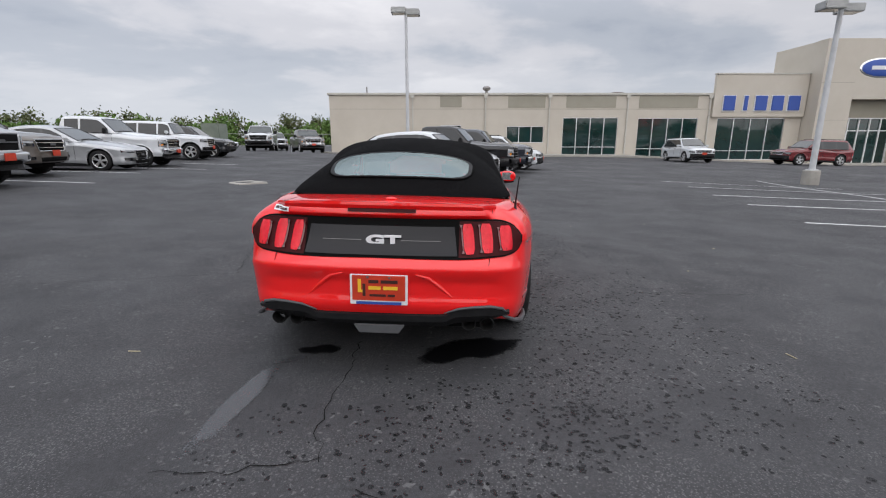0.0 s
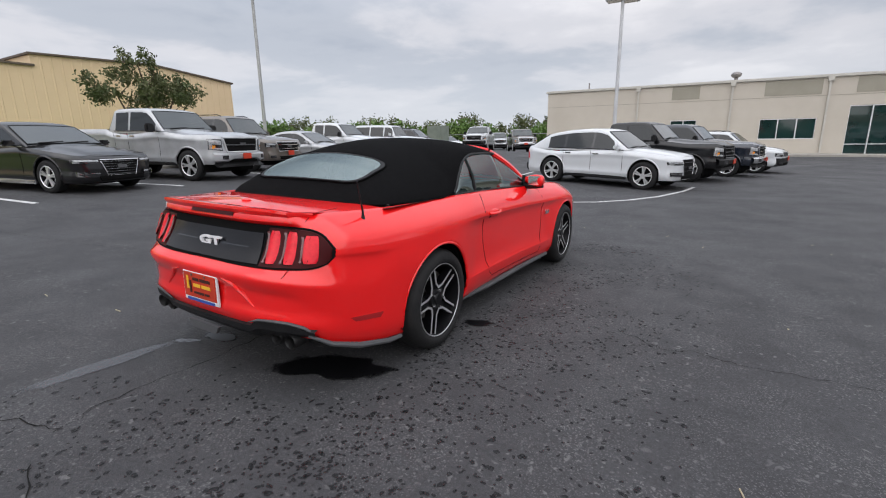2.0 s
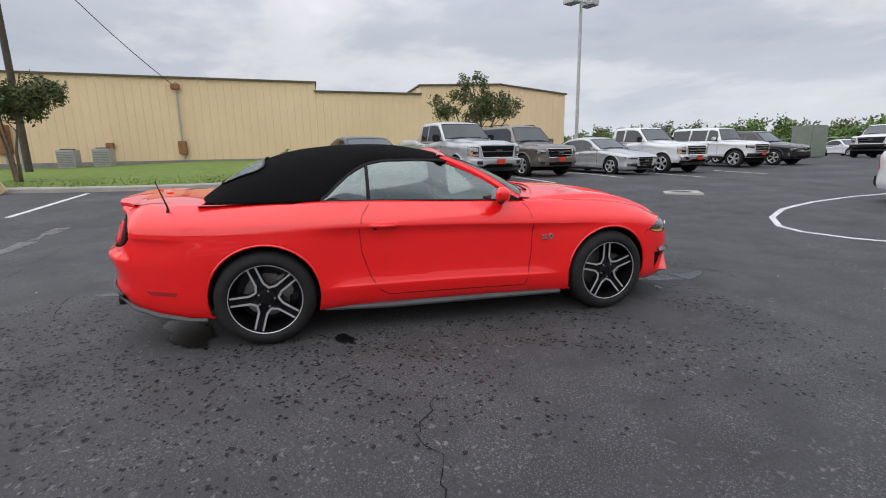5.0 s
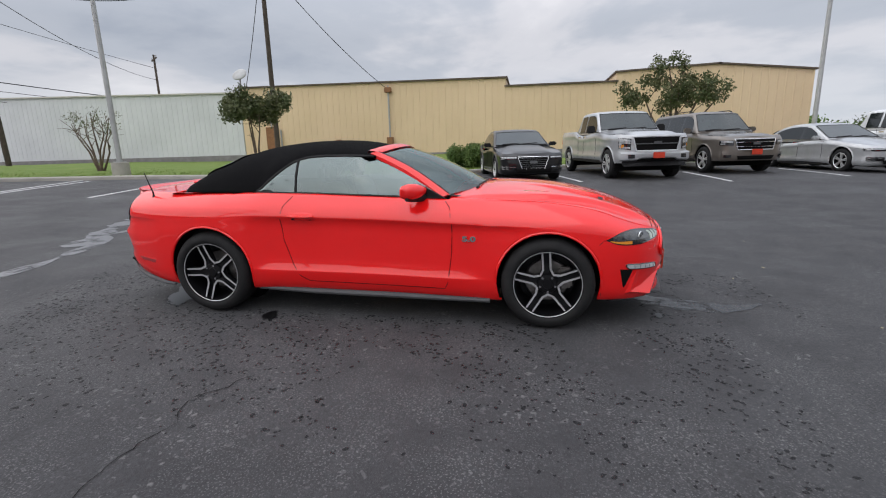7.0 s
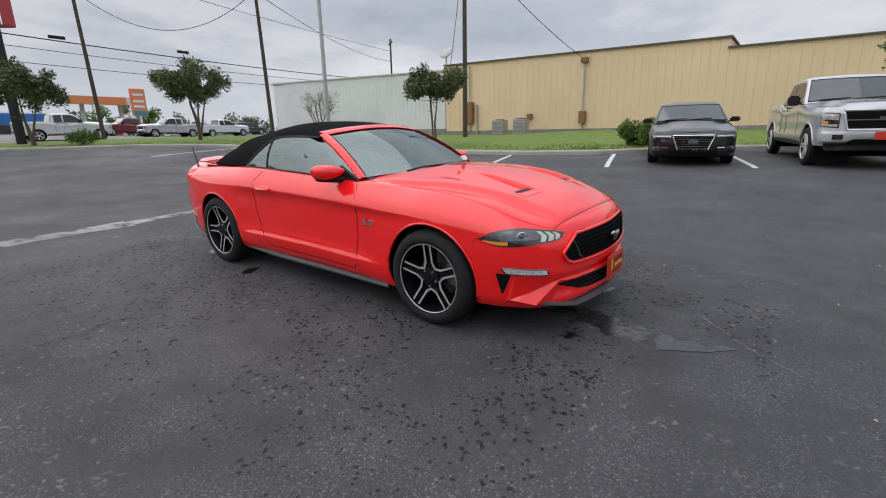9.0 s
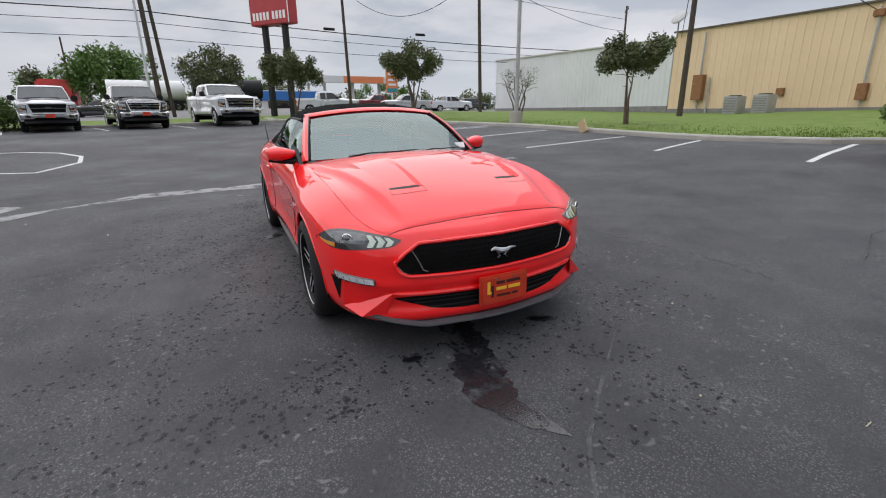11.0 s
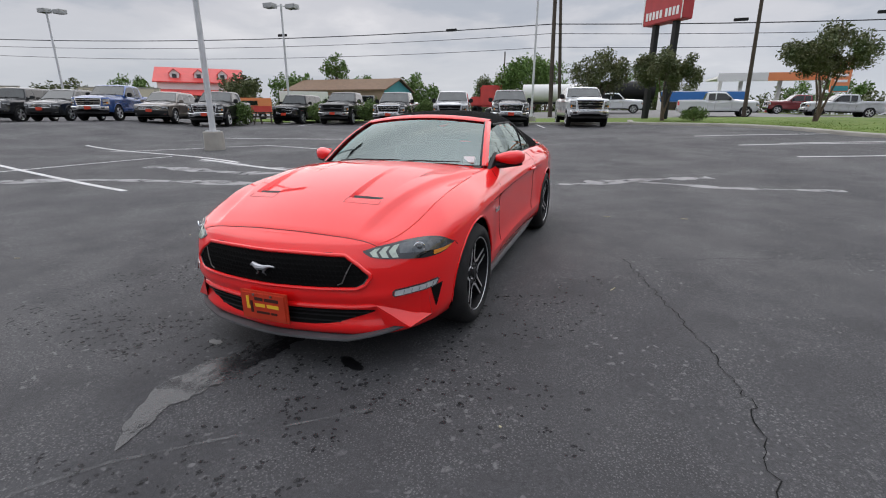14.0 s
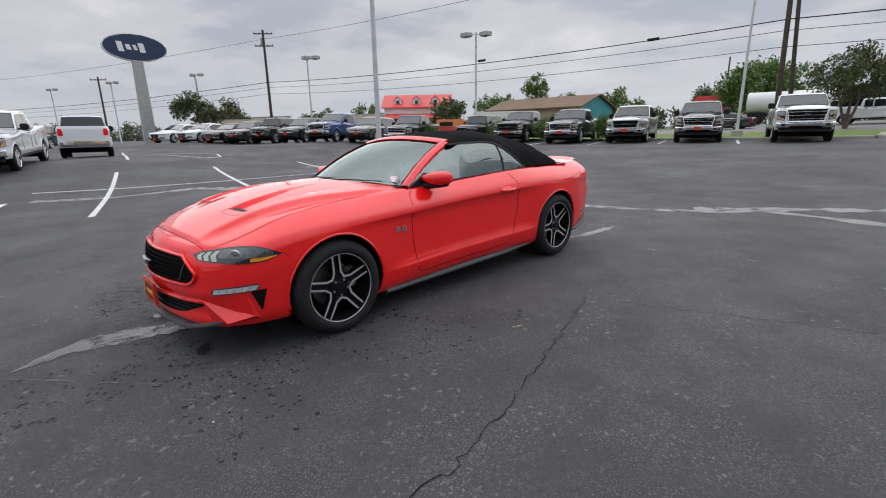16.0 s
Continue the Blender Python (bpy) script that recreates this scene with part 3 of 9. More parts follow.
# ---- yellow and white metal buildings ----
def siding(bm, y0, y1, z0, ztop, x, pitch=0.45, rib=0.03, depth=0.022):
    """A ribbed sheet wall along y at x, facing +x; ztop is a function of y."""
    n = int((y1 - y0) / pitch)
    prof = []
    for k in range(n):
        y = y0 + (y1 - y0) * k / n
        s = (y1 - y0) / n
        prof += [(y, 0), (y + s * 0.78, 0), (y + s * 0.84, depth), (y + s * 0.94, depth)]
    prof.append((y1, 0))
    rows = [[(x + d, y, z0) for y, d in prof], [(x + d, y, ztop(y)) for y, d in prof]]
    grid(bm, rows)
    return bm


def metal_building(name, label, x, depth, sections, mat, base_z, flash, skirt):
    b = tagged(empty(name, Matrix.Translation((x, (sections[0][0] + sections[-1][1]) / 2, gz(x, 0)))), label, "building")
    inv = b.matrix_world.inverted()
    for y0, y1, z0, z1 in sections:
        zt = lambda y: z0 + (z1 - z0) * (y - y0) / (y1 - y0)
        bm = siding(B(), y0, y1, base_z, zt, x)
        bmesh.ops.transform(bm, matrix=inv, verts=bm.verts)
        part("wall", bm, mat, b)
        bm = B()
        prism(bm, [(y0, base_z), (y1, base_z), (y1, z1 - 0.02), (y0, z0 - 0.02)], x - 0.02, x - depth, 0)
        bmesh.ops.transform(bm, matrix=inv, verts=bm.verts)
        part("side_wall", bm, mat, b)
        bm = B()
        prism(bm, [(y0 - 0.1, z0 - 0.02), (y1 + 0.1, z1 - 0.02), (y1 + 0.1, z1 + 0.08), (y0 - 0.1, z0 + 0.08)], x - depth, x + 0.14, 0)
        bmesh.ops.transform(bm, matrix=inv, verts=bm.verts)
        part("roof", bm, flash, b)
        bm = B()
        prism(bm, [(y0, -0.5), (y1, -0.5), (y1, skirt), (y0, skirt)], x - 0.3, x + 0.06, 0)
        bmesh.ops.transform(bm, matrix=inv, verts=bm.verts)
        part("base_course", bm, CONCD, b)
    return b


yellow = metal_building("warehouse", "long tan-yellow ribbed metal warehouse with brown roof edge", -28.4, 25,
                        [(-20.0, -0.33, 6.3, 6.0), (-0.33, 6.7, 5.45, 5.38), (6.7, 12.7, 5.95, 6.12), (12.7, 18.0, 6.12, 5.5)], YELW, 0.2, ROOFBR, 1.25)
white = metal_building("shed_building", "white ribbed metal shed on a grey block base", -28.4, 22, [(-43.5, -20.05, 6.6, 5.95)], WHTW, 0.2, TRIMW, 1.45)


# ---- vehicle shells ----
def outline_pts(pts, n):
    """A smooth plan outline through (x, y), rear centre to front centre, resampled evenly; returns points and outward normals."""
    p = [Vector((x, y)) for x, y in pts]
    ext = [Vector((-p[1].x, p[1].y))] + p + [Vector((-p[-2].x, p[-2].y))]
    fine = []
    for i in range(1, len(ext) - 2):
        a, b, c, d = ext[i - 1:i + 3]
        ta, tb = (c - a) / 2, (d - b) / 2
        for k in range(24):
            t = k / 24
            fine.append((2 * t**3 - 3 * t**2 + 1) * b + (t**3 - 2 * t**2 + t) * ta + (-2 * t**3 + 3 * t**2) * c + (t**3 - t**2) * tb)
    fine.append(p[-1])
    acc = [0.0]
    for a, b in zip(fine, fine[1:]):
        acc.append(acc[-1] + (b - a).length)
    out = []
    for k in range(n + 1):
        s = acc[-1] * k / n
        i = min(max(int(np.searchsorted(acc, s)) - 1, 0), len(fine) - 2)
        out.append(fine[i].lerp(fine[i + 1], (s - acc[i]) / max(1e-9, acc[i + 1] - acc[i])))
    nor = []
    for i, q in enumerate(out):
        d = (out[min(i + 1, n)] - out[max(i - 1, 0)]).normalized()
        if i == 0 or i == n:
            d = Vector((1, 0)) if i == 0 else Vector((-1, 0))
        nor.append(Vector((d.y, -d.x)))
    return out, nor


def shell(pts, n, m, zb, zs, inset, crown, gap, wheels, arch, cross=8):
    """A car's skin: a band round the plan outline from zb(y) up to zs(y), set in by inset(f, y), closed above by bonnet and deck that rise to crown(y),
    open between the two y of gap, with round wheel arches (y, z) of radius arch cut out."""
    out, nor = outline_pts(pts, n)
    bm = B()
    top = None
    for side in (1, -1):
        rows = []
        for f in (m if isinstance(m, list) else [r / m for r in range(m + 1)]):
            row = []
            for q, w in zip(out, nor):
                z = zb(q.y) + (zs(q.y) - zb(q.y)) * f
                d = inset(f, q.y, q.x)
                x, y = q.x - w.x * d, q.y - w.y * d
                row.append((side * max(0.0, x), y, z))
            rows.append(row)
        grid(bm, rows)
        edge = rows[-1]
        for part_of in ([e for e in edge if e[1] <= gap[0]], [e for e in edge if e[1] >= gap[1]]):
            if len(part_of) < 2:
                continue
            tops = []
            for x, y, z in part_of:
                zc = crown(y)
                tops.append([(x * (1 - k / cross), y, z + (zc - z) * (1 - (1 - k / cross) ** 2.2)) for k in range(cross + 1)])
            grid(bm, tops)
    bmesh.ops.remove_doubles(bm, verts=bm.verts, dist=1e-4)
    gone = []
    for f in bm.faces:
        c = f.calc_center_median()
        for wy, wz in wheels:
            if abs(c.x) > 0.45 and (c.y - wy) ** 2 + (c.z - wz) ** 2 < arch**2 and abs(f.normal.z) < 0.9:
                gone.append(f)
                break
    bmesh.ops.delete(bm, geom=gone, context="FACES")
    for v in bm.verts:
        for wy, wz in wheels:
            if abs(v.co.x) > 0.45 and any(e.is_boundary for e in v.link_edges):
                d = Vector((v.co.y - wy, v.co.z - wz))
                if abs(d.length - arch) < 0.05 and v.co.z > zb(v.co.y) + 0.02:
                    d = d.normalized() * arch
                    v.co.y, v.co.z = wy + d.x, wz + d.y
    bmesh.ops.recalc_face_normals(bm, faces=bm.faces)
    return bm


def arch_liner(bm, wy, wz, r, x0, x1, side, n=20):
    for s in (side,):
        rows = [[(s * x, wy + r * math.cos(a), wz + r * math.sin(a)) for a in (math.pi * k / n * 1.16 - 0.25 for k in range(n + 1))] for x in (x0, x1)]
        grid(bm, rows)
        bm.faces.new([bm.verts.new((s * x0, wy + r * math.cos(a), wz + r * math.sin(a))) for a in (math.tau * k / n for k in range(n))])
    return bm


def lathe(bm, prof, n=40, axis_x=0.0):
    """Turns (x, r) pairs round the x axis."""
    rows = [[(x, r * math.cos(a), r * math.sin(a)) for a in (k * math.tau / n for k in range(n))] for x, r in prof]
    grid(bm, rows, True)
    return bm


# ---- the red convertible ----
car = tagged(empty("convertible_car", CAR), "bright red two-door sports convertible with black soft top, parked", "car")
HW = [(0, -2.432), (0.3, -2.426), (0.55, -2.388), (0.70, -2.32), (0.80, -2.215), (0.865, -2.03), (0.915, -1.8), (0.952, -1.36), (0.94, -1.0),
      (0.918, -0.6), (0.905, 0), (0.912, 0.6), (0.935, 1.0), (0.948, 1.36), (0.918, 1.7), (0.858, 1.92), (0.765, 2.08), (0.63, 2.19), (0.41, 2.268), (0, 2.32)]
zs_car = curve([(-2.5, 0.985), (-2.3, 0.985), (-2.0, 0.985), (-1.6, 0.985), (-1.0, 0.99), (-0.63, 0.985), (0.2, 0.962), (0.6, 0.945), (0.9, 0.935), (1.36, 0.91), (1.7, 0.865), (1.95, 0.80), (2.1, 0.765), (2.32, 0.755)])
zb_car = curve([(-2.5, 0.40), (-2.35, 0.36), (-2.1, 0.27), (-1.8, 0.22), (-1.0, 0.21), (0, 0.20), (0.95, 0.19), (1.7, 0.22), (1.95, 0.215), (2.2, 0.215), (2.32, 0.215)])
zc_car = curve([(-2.5, 0.995), (-2.31, 0.998), (-2.2, 1.006), (-2.05, 1.010), (-1.8, 1.002), (-1.5, 0.99), (0.6, 1.0), (0.85, 1.01), (1.15, 1.005), (1.4, 0.985), (1.65, 0.942), (1.85, 0.89), (2.05, 0.818), (2.14, 0.778), (2.18, 0.757), (2.32, 0.755)])
side_in = curve([(0, 0.07), (0.06, 0.035), (0.14, 0.012), (0.22, 0.0), (0.35, 0.004), (0.55, 0.010), (0.70, 0.006), (0.785, 0.0), (0.84, 0.014), (0.9, 0.042), (1.0, 0.11)])
rear_in = curve([(0, 0.05), (0.12, 0.02), (0.22, 0.03), (0.33, 0.03), (0.42, 0.006), (0.49, 0.0), (0.525, 0.02), (0.55, 0.045), (0.60, 0.068), (0.70, 0.105), (0.85, 0.142), (0.90, 0.148), (0.925, 0.122), (0.96, 0.118), (1.0, 0.132)])
corner_in = curve([(0, 0.05), (0.12, 0.02), (0.25, 0.025), (0.42, 0.006), (0.49, 0.0), (0.53, 0.02), (0.57, 0.035), (0.70, 0.066), (0.85, 0.106), (0.92, 0.128), (1.0, 0.19)])
front_in = curve([(0, 0.05), (0.06, 0.03), (0.2, 0.045), (0.33, 0.03), (0.42, 0.015), (0.5, 0.02), (0.75, 0.035), (0.86, 0.06), (0.95, 0.095), (1.0, 0.14)])
haunch_in = curve([(0, 0.06), (0.1, 0.03), (0.25, 0.015), (0.45, 0.004), (0.6, 0.0), (0.70, 0.004), (0.79, 0.010), (0.86, 0.032), (0.93, 0.085), (1.0, 0.165)])


def smooth(a, b, x):
    t = min(1.0, max(0.0, (x - a) / (b - a)))
    return t * t * (3 - 2 * t)


def under(f, f0, depth, width, gone):
    """A crease: the skin breaks inwards just below f0 and comes back out by gone."""
    return 0.0 if f >= f0 else depth * (1 - math.exp((f - f0) / width)) * smooth(gone, f0 - 0.06, f)


def car_inset(f, y, x):
    r = smooth(-2.12, -2.33, y)
    fr = smooth(1.95, 2.15, y)
    hn = max(smooth(-0.75, -1.25, y), smooth(0.6, 1.15, y)) * (1 - r) * (1 - fr)
    sd = 1 - r - fr - hn
    lip = 1 - smooth(0.60, 0.73, x)
    d = r * (lip * rear_in(f) + (1 - lip) * corner_in(f)) + fr * front_in(f) + hn * haunch_in(f) + sd * side_in(f)
    # shoulder line, lower door line and the short crease ahead of the tail lamp
    d += smooth(-1.12, -0.74, y) * (1 - smooth(0.95, 1.45, y)) * under(f, 0.775, 0.017, 0.030, 0.30)
    lower = smooth(-1.02, -0.80, y) * (1 - smooth(0.72, 1.02, y))
    if f > 0.225:
        d += lower * 0.018 * (1 - math.exp((0.225 - f) / 0.040)) * (1 - smooth(0.30, 0.62, f))
    d += smooth(-2.26, -2.12, y) * (1 - smooth(-1.98, -1.78, y)) * under(f, 0.727, 0.012, 0.022, 0.45)
    return d


SKIN_ROWS = [0, 0.02, 0.045, 0.07, 0.095, 0.12, 0.145, 0.17, 0.19, 0.206, 0.217, 0.225, 0.234, 0.245, 0.26, 0.28, 0.305, 0.33, 0.355, 0.38, 0.405, 0.43, 0.455, 0.48, 0.505, 0.53, 0.555, 0.58,
             0.605, 0.63, 0.655, 0.68, 0.70, 0.715, 0.727, 0.738, 0.750, 0.760, 0.768, 0.775, 0.783, 0.793, 0.805, 0.82, 0.84, 0.86, 0.88, 0.90, 0.92, 0.94, 0.96, 0.98, 1.0]
WY, WR = 1.36, 0.34
skin = shell(HW, 300, SKIN_ROWS, zb_car, zs_car, car_inset, zc_car, (-1.72, 0.62), [(-WY, 0.35), (WY, 0.35)], 0.372, 30)
# bonnet: a lid of its own, with a raised middle, sharp shoulders and two sunken channels that end in the vents
flat_top = BVHTree.FromBMesh(skin)
ridge_x = curve([(2.15, 0.475), (2.0, 0.492), (1.85, 0.518), (1.7, 0.555), (1.3, 0.636), (1.0, 0.70), (0.7, 0.74)])
lid_x = curve([(2.2, 0.60), (2.11, 0.61), (2.06, 0.655), (1.95, 0.705), (1.75, 0.752), (1.36, 0.772), (1.0, 0.768), (0.6, 0.76)])
lid_front = lambda x: 2.158 - 0.10 * abs(x) ** 1.7
lid_back = lambda x: 0.935 - 0.25 * (x / 0.735) ** 2
SLOT = 0.2665


def lid_z(x, y, v):
    xr, xe = ridge_x(y), lid_x(y)
    w = smooth(0.66, 0.95, y) * (1 - smooth(1.98, 2.14, y))
    h = 0.010 * (1 - smooth(xr, xr + 0.04, x)) + 0.007 * smooth(xr - 0.14, xr - 0.006, x) * (1 - smooth(xr, xr + 0.03, x))
    h -= 0.017 * smooth(xr, xr + 0.05, x) * (1 - smooth(xr + 0.05, max(xr + 0.07, xe), x))
    if v > SLOT and 0.268 < x < 0.462 + 0.10 * (1.80 - y):
        h -= 0.024 * smooth(1.02, 1.76, y)
    return w * h


def lid(bm):
    vrows = [0, 0.006, 0.03] + [0.06 + 0.04 * k for k in range(5)] + [0.245, 0.263, 0.270, 0.29] + [0.32 + 0.04 * k for k in range(17)] + [0.994, 1.0]
    for side in (1, -1):
        rows = []
        for v in vrows:
            yc = 2.13 - 1.32 * v
            xe, xr, xo = lid_x(yc), ridge_x(yc), 0.462 + 0.10 * (1.80 - yc)
            for _ in range(8):
                xe = lid_x(lid_front(xe) + (lid_back(xe) - lid_front(xe)) * v)
                xr = ridge_x(lid_front(xr) + (lid_back(xr) - lid_front(xr)) * v)
            xr = min(xr, xe - 0.05)
            xo = min(xo, xr - 0.03)
            cols = [0, 0.07, 0.14, 0.20, 0.245, 0.262, 0.274, 0.30, 0.36, 0.42, xo - 0.02, xo - 0.005, xo + 0.007]
            cols += [xo + (xr - xo) * q for q in (0.4, 0.7, 0.9)] + [xr, xr + 0.012, xr + 0.028, xr + 0.045] + [xr + 0.045 + (xe - xr - 0.045) * q for q in (0.3, 0.6, 0.9, 0.985, 1.0)]
            row = []
            for k, x in enumerate(sorted(cols)):
                y = lid_front(x) + (lid_back(x) - lid_front(x)) * v
                p = flat_top.ray_cast(Vector((x, y, 3)), Vector((0, 0, -1)))[0]
                z = (p.z if p else 0.9) + 0.004 + lid_z(x, y, v)
                if v in (0, 1.0) or k == len(cols) - 1:
                    z -= 0.008
                row.append((side * x, y, z))
            rows.append(row)
        grid(bm, rows)
        LID_EDGE[side] = [Vector(r_[-1]) + Vector((0, 0, 0.003)) for r_ in rows]
    bmesh.ops.remove_doubles(bm, verts=bm.verts, dist=1e-5)
    return bm


LID_EDGE = {}
for v in skin.verts:
    x, y = abs(v.co.x), v.co.y
    if v.co.z > 0.7 and lid_back(x) + 0.03 < y < lid_front(x) - 0.03 and x < lid_x(y) - 0.03:
        v.co.z -= 0.035
both_ = skin.copy()
lid(both_)
bvh = BVHTree.FromBMesh(both_)
both_.free()
body = part("body", skin, RED, car, smooth=True)
sol = body.modifiers.new("thickness", "SOLIDIFY")
sol.thickness, sol.offset = 0.012, -1
part("bonnet", lid(B()), RED, car, "red bonnet with two sunken vent channels", smooth=True)


def hit_on(o, d):
    p, nrm, _, _ = bvh.ray_cast(Vector(o), Vector(d))
    return (p, nrm) if p else (None, None)


def on_side(y, z, s=1):
    p, n = hit_on((2 * s, y, z), (-s, 0, 0))
    return p if p else Vector((0.92 * s, y, z))


def on_rear(x, z):
    p, n = hit_on((x, -4, z), (0, 1, 0))
    return p if p else Vector((x, -2.4, z))


def on_front(x, z):
    p, n = hit_on((x, 4, z), (0, -1, 0))
    return p if p else Vector((x, 2.2, z))


def on_top(x, y):
    p, n = hit_on((x, y, 3), (0, 0, -1))
    return p if p else Vector((x, y, 1))


def patch(bm, c, to, off, thick, nu=8, nv=5, push=(0, 0, 0)):
    """A plate laid on the skin: four corners in the plane of view, spread evenly, projected by to(a, b), raised by off and thick in the direction push."""
    d = Vector(push).normalized()
    lo, hi = [], []
    for i in range(nu + 1):
        a, b = [], []
        for j in range(nv + 1):
            u, v = i / nu, j / nv
            q = [(1 - u) * (1 - v) * c[0][k] + u * (1 - v) * c[1][k] + u * v * c[2][k] + (1 - u) * v * c[3][k] for k in (0, 1)]
            p = to(*q)
            a.append(p + d * (off - thick))
            b.append(p + d * off)
        lo.append(a)
        hi.append(b)
    grid(bm, hi)
    grid(bm, lo)
    ring = lambda g: [g[i][0] for i in range(nu + 1)] + [g[nu][j] for j in range(1, nv + 1)] + [g[i][nv] for i in range(nu - 1, -1, -1)] + [g[0][j] for j in range(nv - 1, 0, -1)]
    grid(bm, [ring(hi), ring(lo)], True)
    bmesh.ops.remove_doubles(bm, verts=bm.verts, dist=1e-5)
    return bm


def band(bm, xs, lo, hi, to, off, thick, nv=5, push=(0, 0, 0)):
    """A plate on the skin between two curves lo(x) and hi(x), for outlines that are not four-sided."""
    d = Vector(push).normalized()
    up = [[to(x, lo(x) + (hi(x) - lo(x)) * j / nv) + d * off for j in range(nv + 1)] for x in xs]
    dn = [[p - d * thick for p in row] for row in up]
    grid(bm, up)
    grid(bm, dn)
    n = len(xs) - 1
    ring = lambda g: [g[i][0] for i in range(n + 1)] + [g[n][j] for j in range(1, nv + 1)] + [g[i][nv] for i in range(n - 1, -1, -1)] + [g[0][j] for j in range(nv - 1, 0, -1)]
    grid(bm, [ring(up), ring(dn)], True)
    bmesh.ops.remove_doubles(bm, verts=bm.verts, dist=1e-5)
    return bm


REAR, FRONT, UP = (0, -1, 0), (0, 1, 0), (0, 0, 1)
RT, LT = (1, 0, 0), (-1, 0, 0)

# rear: black panel, lamps, badge, spoiler, plate, diffuser, exhausts
end_lo = curve([(0, 0.720), (0.66, 0.722), (0.73, 0.730), (0.775, 0.752), (0.798, 0.79)])
end_hi = curve([(0, 0.925), (0.60, 0.925), (0.69, 0.915), (0.75, 0.885), (0.798, 0.83)])
full = list(np.linspace(-0.798, 0.798, 65))
part("rear_surround", band(B(), full, lambda x: end_lo(abs(x)), lambda x: end_hi(abs(x)), on_rear, 0.006, 0.02, 6, REAR), DARK, car)
part("rear_panel", patch(B(), [(-0.425, 0.735), (0.425, 0.735), (0.405, 0.885), (-0.405, 0.885)], on_rear, 0.016, 0.02, 20, 5, REAR), PANELB, car, "gloss black trunk panel with a badge", smooth=True)
def lamp_bar(x0, x1, z0, z1, lean, s):
    """An upright tail lamp bar with a rounded, deeper inner edge."""
    rows = []
    for i in range(9):
        u = i / 8
        off = -0.010 - 0.013 * math.sin(math.pi * min(1.0, 0.12 + 0.88 * u)) ** 0.6
        row = []
        for j in range(9):
            v = j / 8
            pinch = 0.010 * (2 * v - 1) ** 4
            x = x0 + (x1 - x0) * u + lean * (0.5 - v) + (pinch if u < 0.5 else -pinch)
            row.append(on_rear(s * x, z0 + (z1 - z0) * v) + Vector((0, off, 0)))
        rows.append(row)
    bm = B()
    grid(bm, rows)
    edge = [r_[0] for r_ in rows] + rows[-1][1:] + [r_[-1] for r_ in rows[-2::-1]] + rows[0][-2:0:-1]
    grid(bm, [edge, [p + Vector((0, 0.05, 0)) for p in edge]], True)
    bmesh.ops.remove_doubles(bm, verts=bm.verts, dist=1e-5)
    return bm


for s in (-1, 1):
    for x0, x1, z0, z1 in ((0.455, 0.518, 0.744, 0.902), (0.556, 0.622, 0.747, 0.902), (0.664, 0.736, 0.757, 0.890)):
        tail = part("tail_lamp", lamp_bar(x0, x1, z0, z1, 0.018, s), LENSRED, car, "red upright bar tail lamp lens", smooth=True)
        part("lamp_edge", lamp_bar(x0 - 0.012, x0 + 0.004, z0 + 0.004, z1 - 0.004, 0.018, s), LENSDK, tail, "dark red edge of the lamp bar", smooth=True)
    half = [s * x for x in np.linspace(0.432, 0.788, 28)]
    part("lamp_housing", band(B(), half, lambda x: end_lo(abs(x)) + 0.010, lambda x: end_hi(abs(x)) - 0.010, on_rear, 0.011, 0.02, 5, REAR), HOUSE, car, "dark red lamp housing")
part("third_brake_lamp", patch(B(), [(-0.19, 0.962), (0.19, 0.962), (0.19, 0.982), (-0.19, 0.982)], on_rear, 0.006, 0.012, 12, 2, REAR), HOUSE, car, "dark red brake light bar")
bm = B()
rows = []
for k in range(33):
    x = -0.64 + 1.28 * k / 32
    t = abs(x) / 0.64
    p = on_rear(x * 0.995, 0.975)
    lip = 0.018 * (1 - t ** 6)
    rise = min(0.0, on_top(x * 0.99, p.y + 0.06).z - 0.992)
    rows.append([(x, p.y + 0.10, on_top(x, p.y + 0.10).z - 0.002), (x, p.y + 0.03, 0.995 + lip + rise), (x, p.y - 0.012, 0.998 + lip + rise), (x, p.y - 0.014, 0.990 + lip * 0.6 + rise), (x, p.y + 0.004, 0.972 + rise)])
grid(bm, rows)
part("spoiler", bm, RED, car, smooth=True)
bm = B()
bmesh.ops.create_uvsphere(bm, u_segments=12, v_segments=6, radius=0.035, matrix=Matrix.Translation(on_top(0.02, -2.1) + Vector((0, 0, 0.004))) @ Matrix.Diagonal((1, 0.7, 0.3, 1)))
part("trunk_badge", bm, RED, car, smooth=True)
p = on_rear(0, 0.81)
text("letter_badge", "GT", 0.080, BRIGHT, Matrix.Translation(p + Vector((0.012, -0.02, 0.0))) @ Matrix.Rotation(math.pi / 2, 4, "X") @ Matrix.Diagonal((1.75, 0.85, 1, 1)), car, 0.006, "chrome letter badge", 1.05, 0.004)
for s in (-1, 1):
    part("badge_line", patch(B(), [(s * 0.11, 0.808), (s * 0.33, 0.808), (s * 0.33, 0.812), (s * 0.11, 0.812)], on_rear, 0.019, 0.004, 5, 1, REAR), GLOSS, car)
